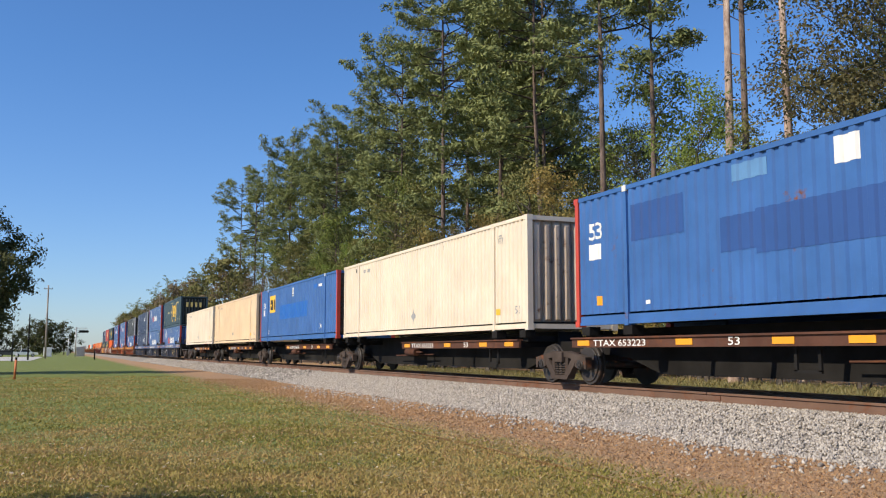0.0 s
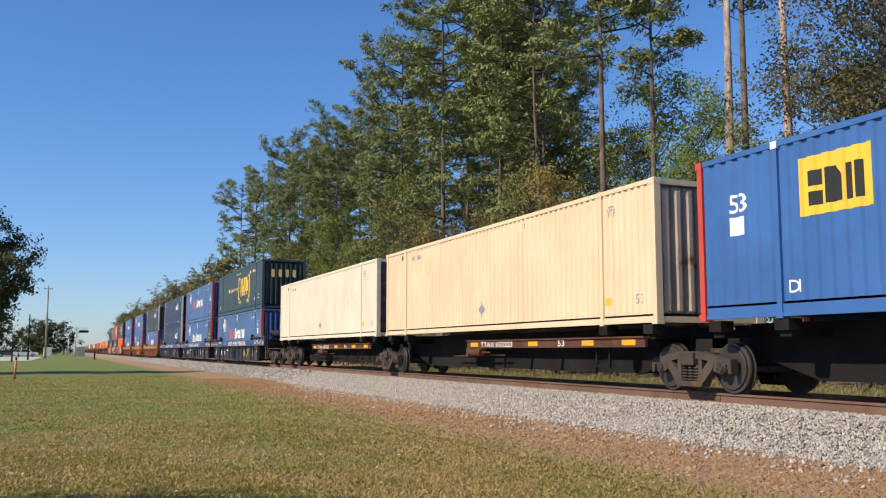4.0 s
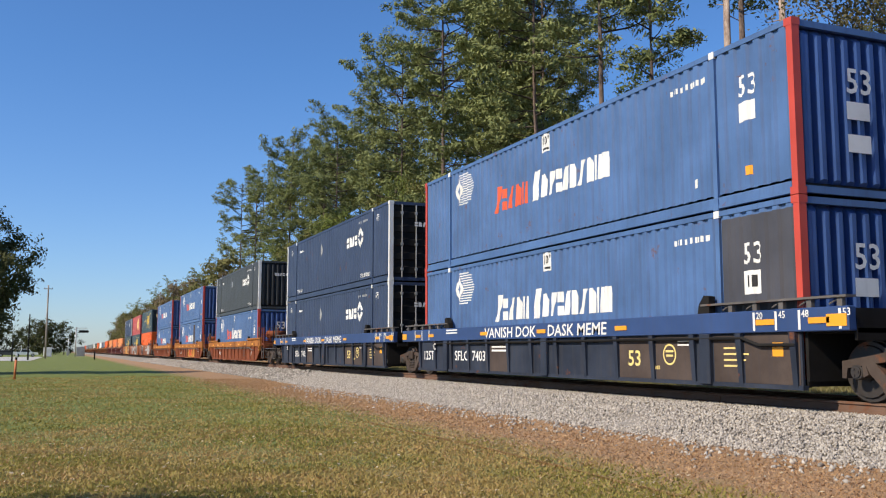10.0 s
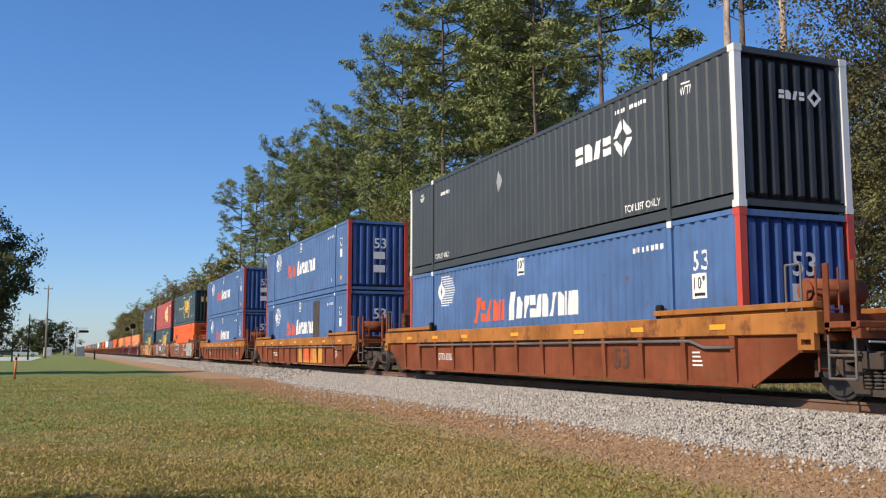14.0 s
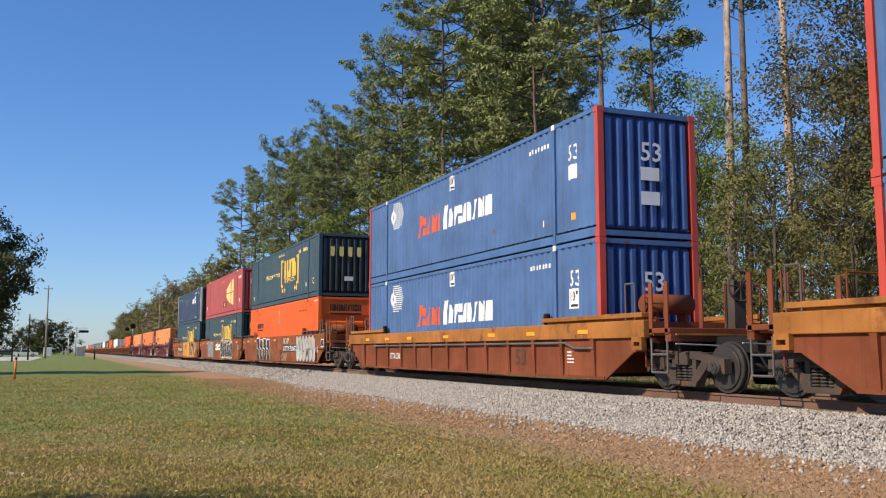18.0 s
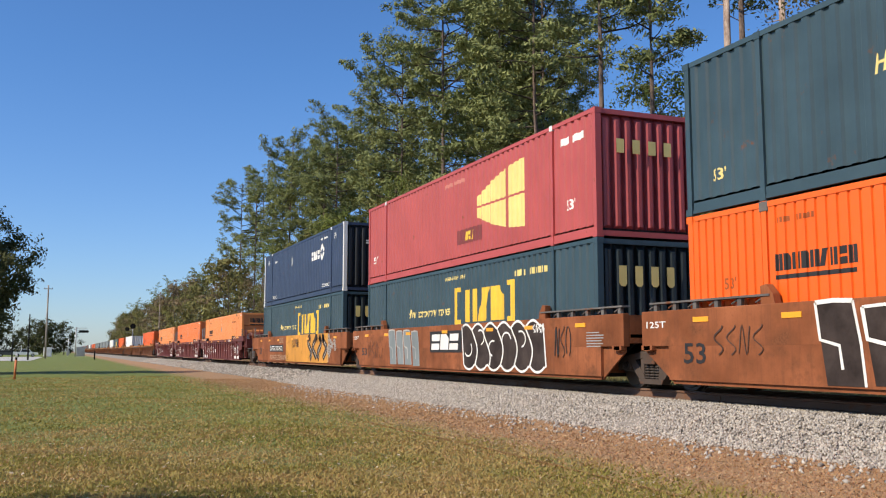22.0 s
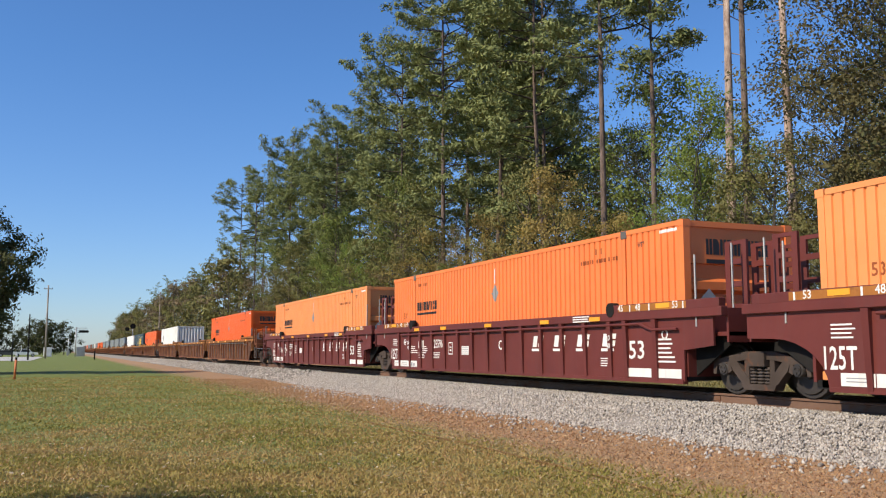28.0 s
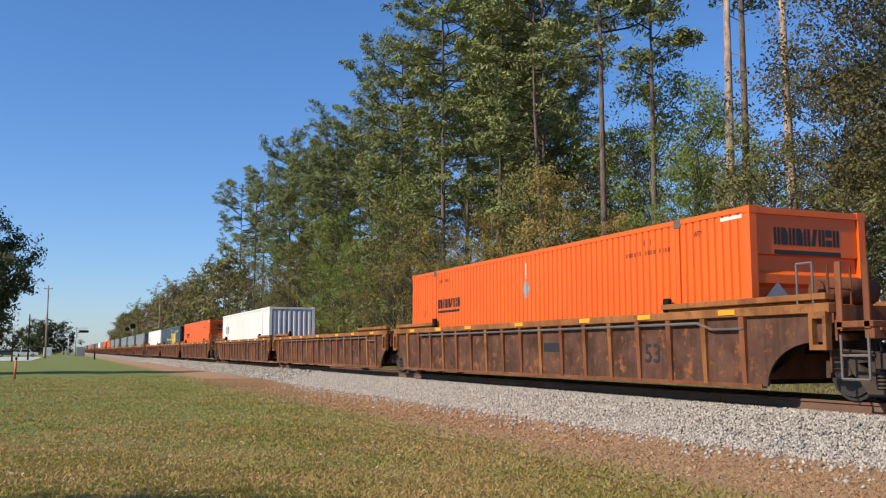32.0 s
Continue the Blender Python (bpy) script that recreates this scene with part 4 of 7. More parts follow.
    for i, y in enumerate((-0.52, 0.62, 4.75, 8.1, 11.3, 15.1, 16.2) if blue else (0.4, 2.8, 5.0, 8.1, 11.2, 13.4, 15.6)):
        hi = oxide and (y < 2 or y > 14.5)
        z = zr if hi else max(zb + 0.02, top - 0.15) if oxide else zr
        part("reflector", boxes((-1.527, -1.514, y - 0.21, y + 0.21, z, z + 0.09)), REFLECTOR, car, "amber reflector strip")
    if blue:
        for y in (ya + 0.22, yb - 0.22):
            part("reflector", boxes((-1.527, -1.514, y - 0.19, y + 0.19, 1.13, 1.31)), REFLECTOR, car, "square amber reflector panel")
    for y, d in ((ya, -1), (yb, 1)):
        if style in ("brown", "smooth", "old"):
            c = y - d * 0.2
            part("end_pocket", boxes((-1.55, -1.44, c - 0.17, c - 0.10, 0.78, zb + 0.02), (-1.55, -1.44, c + 0.10, c + 0.17, 0.78, zb + 0.02), (-1.55, -1.44, c - 0.10, c + 0.10, zb - 0.08, zb + 0.02), (-1.55, -1.44, c - 0.10, c + 0.10, 0.78, 0.86)), band, car, "heavy cast jacking pocket")
    # end fittings: ladder, grab rails, brake gear
    ends = [(ya, -1)] * lead + [(yb, 1)] * last
    for y, d in ends:
        bm = bmesh.new()
        for xx in (-1.40, -0.95):
            rod(bm, (xx, y - d * 0.1, 0.45), (xx, y - d * 0.1, 2.05), 0.018, 6)
        for i in range(5):
            rod(bm, (-1.40, y - d * 0.1, 0.5 + 0.3 * i), (-0.95, y - d * 0.1, 0.5 + 0.3 * i), 0.016, 6)
        part("ladder", bm, trim, car)
        bm = bmesh.new()
        for yy in (y - d * 0.30, y - d * 0.62):
            rod(bm, (-1.50, yy, top), (-1.50, yy, 2.1), 0.02, 6)
        rod(bm, (-1.50, y - d * 0.30, 2.1), (-1.50, y - d * 0.62, 2.1), 0.02, 6)
        part("grab_rail", bm, WORN_STEEL, car)
        bm = bmesh.new()
        rod(bm, (1.2, y + d * 0.2, 1.06), (1.2, y + d * 0.2, 2.1), 0.018, 6)
        rod(bm, (0.3, y + d * 0.2, 1.06), (0.3, y + d * 0.2, 2.1), 0.018, 6)
        rod(bm, (0.3, y + d * 0.2, 2.1), (1.2, y + d * 0.2, 2.1), 0.018, 6)
        part("grab_rail", bm, trim, car)
        coupler(car, (front - 1.15) if d < 0 else rear + 1.1, d)
        part("draft_sill", boxes((-0.36, 0.36, min(y, (front - 1.2) if d < 0 else rear + 1.15), max(y, (front - 1.2) if d < 0 else rear + 1.15), 0.74, 1.04)), BLACK, car)
        air_hose(car, (front - 1.2) if d < 0 else rear + 1.15, d)
        bm = bmesh.new()
        for p, q in (((-1.42, y + d * 0.12, 1.0), (-1.42, y + d * 0.12, 0.36)), ((-1.42, y + d * 0.12, 0.36), (-1.42, y + d * 0.62, 0.36)), ((-1.42, y + d * 0.62, 0.36), (-1.42, y + d * 0.62, 1.0)), ((-1.42, y + d * 0.12, 0.70), (-1.42, y + d * 0.62, 0.70))):
            rod(bm, p, q, 0.022, 6)
        part("stirrup_step", bm, WORN_STEEL if not oxide else side, car)
        for xx, yy in ((-1.42, 0.62), (-1.42, 0.12), (-0.62, 0.62), (0.55, 0.62)):
            bm = rounded(boxes((xx - 0.02, xx + 0.02, y + d * yy - 0.055, y + d * yy + 0.055, 1.08, 2.08)), 0.008)
            part("end_post", bm, trim, car)
        part("end_beam", rounded(boxes((-1.44, 1.44, min(y + d * 0.05, y + d * 0.72), max(y + d * 0.05, y + d * 0.72), 1.10, 1.2), (-1.42, 1.42, min(y + d * 0.55, y + d * 0.72), max(y + d * 0.55, y + d * 0.72), 0.94, 1.10))), trim, car)
        part("uncoupling_lever", rod(bmesh.new(), (-1.4, y + d * 0.85, 0.9), (-0.1, y + d * 0.95, 0.85), 0.018, 6), GALV, car)
        part("walkway", boxes((-1.3, 1.3, min(y, y + d * 0.75), max(y, y + d * 0.75), 1.06, 1.10)), st["guide"] if not blue else BLACK, car)
        bm = boxes((-0.9, -0.35, y + d * 0.1 - 0.2, y + d * 0.1 + 0.2, 0.62, 0.95), (-1.15, -0.95, y - d * 0.2 - 0.14, y - d * 0.2 + 0.14, 0.66, 0.96))
        rod(bm, (-1.2, y - d * 0.6, 0.8), (-1.2, y + d * 0.5, 0.74), 0.03, 6)
        rod(bm, (-1.05, y + d * 0.45, 1.0), (-1.0, y + d * 0.6, 0.35), 0.025, 6)
        part("brake_valve", bm, TRUCK_STEEL, car)
    if lead:
        bm = bmesh.new()
        rod(bm, (-0.95, ya + 0.75, 1.72), (0.15, ya + 0.75, 1.72), 0.21, 16)
        for e in (-1.0, 0.15):
            rod(bm, (e, ya + 0.75, 1.72), (e + 0.05, ya + 0.75, 1.72), 0.16, 12)
        box(bm, -0.8, -0.72, ya + 0.6, ya + 0.9, 1.08, 1.55)
        box(bm, -0.05, 0.03, ya + 0.6, ya + 0.9, 1.08, 1.55)
        part("air_reservoir", bm, trim if not blue else CAR_BLUE, car)
        wheel = bmesh.new()
        for i in range(18):
            a, b = i * math.pi / 9, (i + 1) * math.pi / 9
            rod(wheel, (0.5 + 0.30 * math.cos(a), ya - 0.45, 2.05 + 0.30 * math.sin(a)), (0.5 + 0.30 * math.cos(b), ya - 0.45, 2.05 + 0.30 * math.sin(b)), 0.022, 6)
        for i in range(4):
            a = i * math.pi / 4
            rod(wheel, (0.5 - 0.29 * math.cos(a), ya - 0.45, 2.05 - 0.29 * math.sin(a)), (0.5 + 0.29 * math.cos(a), ya - 0.45, 2.05 + 0.29 * math.sin(a)), 0.014, 5)
        box(wheel, 0.36, 0.64, ya - 0.42, ya - 0.15, 1.1, 2.15)
        part("hand_brake", wheel, TRUCK_STEEL, car, "rusty hand brake wheel on its stand")
    bogie(car, front)
    if rear is not None:
        bogie(car, rear)
    return car


def mark_blue(car, letter):
    f = -1.447
    for y0, y1 in ((-0.04, 1.2), (1.33, 1.98), (3.82, 4.92), (2.6, 3.68), (10.0, 11.06)):
        decal("grimed_panel", bars_flat([(0, y1 - y0, 0, 0.80)]), (y1, 0.24), car, CAR_GRIME, face=f, off=0.002, label="side bay dulled brown with grime")
    decal("fleet_mark", word_flat("SFLC", 0.27, 0.95), (13.42, 0.5), car, WHITE, face=f)
    decal("fleet_number", word_flat("7403", 0.27, 0.85), (12.2, 0.5), car, WHITE, face=f)
    if letter != "B":
        decal("load_mark", word_flat("125T", 0.27, 0.8), (15.82, 0.5), car, WHITE, face=f)
    decal("unit_letter", word_flat(letter, 0.2), (14.87, 0.8), car, WHITE, face=-1.53)
    decal("number", word_flat("53", 0.3, 0.42), (4.6, 0.48), car, PALE_YELLOW, face=-1.449)
    decal("data_bar", bars_flat([(0, 0.3, 0.3, 0.33), (0, 0.62, 0.2, 0.23), (0, 0.55, 0.1, 0.13), (0, 0.4, 0, 0.03)]), (1.72, 0.5), car, PALE_YELLOW, face=-1.449)
    decal("orange_label", bars_flat([(0, 0.24, 0, 0.22)]), (0.55, 0.68), car, REFLECTOR, face=-1.449)
    decal("emblem", quads_flat(ring(0.2, 0.2, 0.165, 0.2, 20) + [rect(0.08, 0.32, 0.24, 0.28), rect(0.1, 0.3, 0.16, 0.2)]), (3.45, 0.5), car, PALE_YELLOW, face=f)
    decal("code_bar", code_bars(6, 0.3, 0.07), (3.85, 0.42), car, PALE_YELLOW, face=f)
    decal("data_bar", bars_flat([(0, 0.45, 0.07, 0.1), (0, 0.4, 0, 0.03)]), (3.0, 0.86), car, WHITE, face=f)
    for w, y in (("20", 0.82), ("45", 0.32), ("48", -0.17), ("53", -0.98)):
        decal("length_mark", word_flat(w, 0.11), (y, 1.28), car, WHITE, face=-1.516)
    decal("data_bar", bars_flat([(0, 0.9, 0, 0.05), (0.0, 0.9, 0.1, 0.14)]), (10.95, 0.75), car, WHITE, face=f)
    decal("data_bar", bars_flat([(0, 0.8, 0, 0.04), (0, 0.8, 0.08, 0.12)]), (13.9, 1.26), car, WHITE, face=-1.516)
    for y in (-0.9, -0.1, 0.4, 0.9, 15.3, 15.9, 16.5):
        decal("length_mark", bars_flat([(0, 0.05, 0, 0.3)]), (y, 1.09), car, WHITE, face=-1.516)


def scribble(car, y, z, w, h, seed, mat, face, th=0.05, n=9):
    """Sprayed tags: looping strokes that spell nothing."""
    rng = random.Random(seed)
    for i in range(n):
        u, b = w * (i + 0.1) / n, w / n * 0.85
        pts, ph = [], rng.random() * 6
        form = rng.randrange(3)
        for j in range(13):
            a = j / 12
            if form == 0:
                pts.append((u + b * (0.5 + 0.5 * math.cos(ph + 5.2 * a)), h * (0.5 + 0.48 * math.sin(ph + 5.2 * a))))
            elif form == 1:
                pts.append((u + b * (0.5 + 0.4 * math.sin(8 * a)), h * a))
            else:
                pts.append((u + b * a, h * (0.5 + 0.5 * math.sin(ph + 8.5 * a))))
        decal("graffiti_line", ribbon(pts, th * (0.7 + 0.6 * rng.random())), (y, z), car, mat, face=face, off=0.013)


def fused_piece(car, y, z, w, h, seed, line, fill, n, face, th=0.06):
    """A sprayed piece: one broad lobed body with a heavy outline and bent strokes that part its lobes."""
    rng = random.Random(seed)
    step, m = w / n, 8 * n
    top = [(w * i / m, h * (0.86 + 0.14 * abs(math.sin(math.pi * (i / 8 + 0.15))))) for i in range(m + 1)]
    foot = [(w * i / m + 0.12, h * (0.16 - 0.16 * abs(math.sin(math.pi * (i / 8 + 0.05))) ** 0.6)) for i in range(m + 1)]
    ring_round = top + foot[::-1]
    decal("graffiti_fill", quads_flat([ring_round]), (y, z), car, fill, face=face, label="sprayed bubble piece", off=0.006)
    decal("graffiti_line", ribbon(ring_round + ring_round[:2], th), (y, z), car, line, face=face, off=0.008)
    for i in range(1, n):
        u, b, ph = i * step, step * 0.22, rng.uniform(-0.6, 0.6)
        pts = [(u + b * math.sin(ph + 4.2 * j / 11) + 0.12 * (1 - j / 11), h * (0.10 + 0.80 * j / 11)) for j in range(12)]
        decal("graffiti_line", ribbon(pts, th), (y, z), car, line, face=face, off=0.009)
        a, v = rng.uniform(0, 6), h * rng.uniform(0.45, 0.7)
        hook = [(u - step * 0.45 + 0.32 * step * math.cos(a + 0.42 * j), v + 0.16 * h * math.sin(a + 0.42 * j)) for j in range(9)]
        decal("graffiti_line", ribbon(hook, th * 0.8), (y, z), car, line, face=face, off=0.0095)


def slab_piece(car, y, z, w, h, seed, line, fill, n, face, th=0.06):
    """A sprayed piece of tall leaning slabs, each edged with bright strokes."""
    rng = random.Random(seed)
    step = w / n
    for i in range(n):
        a, b = i * step + rng.uniform(0, 0.1) * step, (i + 0.86) * step
        lean, lo, hi = -0.14 * h, rng.uniform(0, 0.05) * h, h * rng.uniform(0.9, 1.0)
        decal("graffiti_fill", quads_flat([[(a - lean, lo), (b - lean, lo), (b, hi), (a, hi)]]), (y, z), car, fill, face=face, label="dark sprayed slab", off=0.005)
        mid = (a + b) / 2
        for pts in ([(b, hi), (b - lean * 0.5 + 0.03, h * 0.5), (b - lean, lo)], [(a, hi), (a - lean * 0.4, h * 0.55), (mid - lean * 0.45, h * 0.48), (mid - lean * 0.7, h * 0.2)], [(a, hi), (mid, hi + 0.02), (b, hi)]):
            decal("graffiti_line", ribbon(pts, th * rng.uniform(0.7, 1.2)), (y, z), car, line, face=face, off=0.008)


def fat_strokes(car, y, z, w, h, seed, line, shine, n, face, th=0.2):
    """Fat sprayed swings with a thin pale shine along each."""
    rng = random.Random(seed)
    step = w / n
    for i in range(n):
        u, ph = (i + 0.5) * step, rng.uniform(-0.3, 0.3) + i * 1.7
        pts = [(u + step * 0.34 * math.sin(ph + 6.0 * j / 17) + 0.1 * h * (0.5 - j / 17), h * (0.08 + 0.84 * j / 17)) for j in range(18)]
        pts += [(pts[-1][0] + step * 0.2 * math.sin(0.5 * q), pts[-1][1] - 0.14 * h * (1 - math.cos(0.5 * q)) * 0.5) for q in range(1, 6)]
        decal("graffiti_line", ribbon(pts, th), (y, z), car, line, face=face, off=0.009 + 0.0006 * i)
        decal("graffiti_line", ribbon([(a + th * 0.18, b) for a, b in pts[1:14]], th * 0.16), (y, z), car, shine, face=face, off=0.0125 + 0.0006 * i)


def swirls(car, y, z, w, h, seed, mat, face, n=6, th=0.035):
    """Loose sprayed spirals."""
    rng = random.Random(seed)
    for i in range(n):
        cu, cv, r, ph = rng.uniform(0.1, 0.9) * w, rng.uniform(0.2, 0.85) * h, rng.uniform(0.10, 0.2), rng.random() * 6
        decal("graffiti_line", ribbon([(cu + r * (0.25 + 0.75 * j / 20) * math.cos(ph + 0.65 * j), cv + r * (0.25 + 0.75 * j / 20) * math.sin(ph + 0.65 * j)) for j in range(21)], th), (y, z), car, mat, face=face, off=0.012)


def ribbon(points, th):
    """One unbroken painted stroke through (u, v) points."""
    bm, prev = bmesh.new(), None
    for i, (a, b) in enumerate(points):
        p, q = points[max(i - 1, 0)], points[min(i + 1, len(points) - 1)]
        L = math.hypot(q[0] - p[0], q[1] - p[1]) or 1
        nx, ny = -(q[1] - p[1]) / L * th / 2, (q[0] - p[0]) / L * th / 2
        pair = (bm.verts.new((a + nx, b + ny, 0)), bm.verts.new((a - nx, b - ny, 0)))
        if prev:
            bm.faces.new((prev[0], prev[1], pair[1], pair[0]))
        prev = pair
    return bm


def data_sheet(car, y, z, w, h, mat=WHITE, face=-1.447, rows=4, seed=0):
    rng = random.Random(seed)
    rows = max(rows, int(h / 0.075))
    rr = [(0, w * (0.6 + 0.4 * rng.random()), h * i / rows, h * (i + 0.4) / rows) for i in range(rows)]
    decal("data_bar", bars_flat(rr), (y, z), car, mat, face=face)


# ---- the train, by the place of each load's front end when the clip begins ----
TRAIN = []


def ride(thing, y, z):
    thing.location = (TRACK_X, y, RAIL_Z + z)
    TRAIN.append((thing, y, z))
    return thing


WELL = 0.335
STACK = WELL + BOX_H + 0.012


def build_spines():
    rows = ((1.78, -1.0, None, True, None), (20.25, -1.16, None, False, None), (37.47, -0.53, None, False, "ALL PURPOSE SPINE CAR"), (54.94, -0.66, None, False, None), (72.19, -0.55, 14.8, False, None))
    for y, fr, re, fl, w in rows:
        ride(spine_car(fr, re, fl, w), y, 0)
    c = container("bright blue container with dull repainted patches, on a spine car", BRIGHT_BLUE, "deep", post=RED_POST, end_mat=DARK_END)
    k = "deep"
    card_53(c, k, BOX_L - 0.57, 1.9, h=0.36)
    decal("placard", bars_flat([(0, 0.42, 0, 0.34)]), (BOX_L - 0.57, 1.45), c, WHITE, k)
    decal("placard", bars_flat([(0, 0.48, 0, 0.42)]), (8.59, 2.28), c, WHITE, k)
    decal("repair_patch", bars_flat([(0, 0.9, 0, 0.3)]), (10.9, 2.4), c, PALE_PATCH, k, "pale scuffed patch", off=0.006)
    decal("repair_patch", bars_flat([(0, 1.72, 0, 0.75)]), (13.96, 1.7), c, DULL_PATCH, k, "dull repainted panel", off=0.006)
    decal("repair_patch", bars_flat([(0, 0.9, 0.1, 0.72), (0.9, 6.1, 0, 0.76)]), (11.26, 1.1), c, DULL_PATCH, k, "dull repainted panel", off=0.006)
    decal("amber_label", bars_flat([(0, 0.16, 0, 0.2)]), (BOX_L - 0.85, 0.45), c, REFLECTOR, k)
    decal("code_mark", bars_flat([(0, 0.2, 0, 0.08)]), (BOX_L - 2.6, 0.4), c, WHITE, k)
    ride(c, 1.78, DECK)
    ride(cream_box("cream container with dark corrugated end, on a spine car", CREAM), 20.25, DECK)
    c = container("bright blue container with yellow and black square mark", BRIGHT_BLUE, "deep", post=RED_POST, end="doors", end_mat=DARK_END)
    card_53(c, k, BOX_L - 0.85, 1.85, h=0.32)
    decal("placard", bars_flat([(0, 0.36, 0, 0.32)]), (BOX_L - 0.85, 1.45), c, WHITE, k)
    p = decal("square_mark", bars_flat([(0, 1.42, 0, 0.93)]), (13.65, 1.57), c, YELLOW, k)
    decal("trade_mark", blocks(3, 1.15, 0.55, 0.0, 4, 0.85), (13.5, 1.72), p, BLACK_INK, k, off=0.009)
    decal("repair_patch", bars_flat([(0, 5.9, 0, 0.74)]), (11.08, 1.13), c, BLUE_PATCH, k, "fresh bright blue repainted panel", off=0.006)
    decal("repair_patch", bars_flat([(0, 0.8, 0, 0.18)]), (4.1, 2.36), c, BLUE_PATCH, k, off=0.006)
    decal("identity_bar", bars_flat([(0, 0.25, 0, 0.12), (0.3, 0.65, 0, 0.12)]), (3.2, 2.38), c, WHITE, k)
    sign_110(c, k, 8.4, 2.22, 0.42)
    card_53(c, k, 2.85, 0.5, "DA", 0.2)
    card_53(c, k, BOX_L - 2.2, 0.4, "DI", 0.2)
    ride(c, 37.47, DECK)
    ride(cream_box("tan cream container with rust streaks, on a spine car", CREAM_TAN, "bars"), 54.94, DECK)
    ride(cream_box("cream container with dark doors and lock rods", CREAM, "doors"), 72.19, DECK)


def build_blue_wells():
    for i, (y, fr, re) in enumerate(((93.44, -2.5, None), (112.92, -1.67, None), (132.59, -1.76, 17.45))):
        car = well_car("blue", fr, re, i == 0, i == 2)
        mark_blue(car, "ACB"[i])
        for w, yy, wide in ((("DASK", 9.96, 1.4), ("MEME", 8.03, 1.28), ("VANISH DOK", 6.5, 2.8)) if i == 0 else (("VANISH DOK", 11.27, 2.9), ("DASK MEME", 7.79, 2.5))):
            decal("graffiti", word_flat(w, 0.26, wide, 0.1), (yy, 1.11), car, WHITE, face=-1.516, label="white sprayed tag")
        ride(car, y, 0)
    ride(stack_blue("blue container with red and white trade name and red posts"), 93.44, WELL)
    ride(bracket_box("dark green container with bracketed yellow mark and slogan"), 93.44, STACK)
    c = stack_blue("blue container with white trade name and a grey end panel", WHITE, [(1.9, 1.75, 0.32, 2.4, SLATE_PATCH)], low=True)
    decal("number", word_flat("53", 0.36), (1.35, 1.9), c, WHITE, "deep", off=0.018)
    decal("placard", bars_flat([(0, 0.42, 0, 0.4)]), (1.36, 1.38), c, WHITE, "deep", off=0.018)
    decal("placard_bar", bars_flat([(0, 0.08, 0, 0.2), (0.14, 0.24, 0, 0.2)]), (1.27, 1.5), c, BLACK_INK, "deep", off=0.022)
    ride(c, 112.92, WELL)
    ride(stack_blue("blue container with red and white trade name and red posts"), 112.92, STACK)
    ride(diamond_box("navy container with white posts and white diamond mark", NAVY, "shallow", True), 132.59, WELL)
    ride(diamond_box("navy container with white posts and white diamond mark", NAVY, "shallow", True), 132.59, STACK)


def build_brown_wells():
    for i, y in enumerate((156.26, 179.68, 203.10)):
        car = well_car("brown", -2.5, 17.5)
        decal("fleet_number", word_flat("DTTX 623005", 0.2, 1.12), (13.27, 0.5), car, WHITE, face=-1.447)
        if i != 1:
            decal("number", word_flat("53", 0.4, 0.55), (3.75, 0.42), car, FADED_INK, face=-1.447)
        data_sheet(car, 1.2, 0.5, 0.3, 0.3, WHITE, rows=3, seed=i)
        if i == 1:
            p = decal("yellow_panel", bars_flat([(0, 4.3, 0, 0.82)]), (7.63, 0.22), car, PANEL_YELLOW, face=-1.447, label="yellow panel with a red trade mark")
            decal("trade_mark", blocks(3, 2.0, 0.5, 0.0, 8, 0.85), (6.9, 0.36), p, ORANGE_RED, face=-1.452)
        ride(car, y, 0)
    ride(stack_blue("blue container with red and white trade name, in a rusty well", low=True), 156.26, WELL)
    ride(diamond_box("charcoal container with white posts and white diamond mark", CHARCOAL), 156.26, STACK)
    ride(stack_blue("blue container with red and white trade name and a dark patch", ORANGE_RED, [(5.57, 1.1, 0.35, 2.35, BROWN_PATCH), (15.34, 1.0, 0.33, 2.3, INDIGO_PATCH)]), 179.68, WELL)
    ride(stack_blue("blue container with red and white trade name and red posts"), 179.68, STACK)
    ride(stack_blue("blue container with red and white trade name, in a rusty well", low=True), 203.10, WELL)
    ride(stack_blue("blue container with red and white trade name and red posts"), 203.10, STACK)


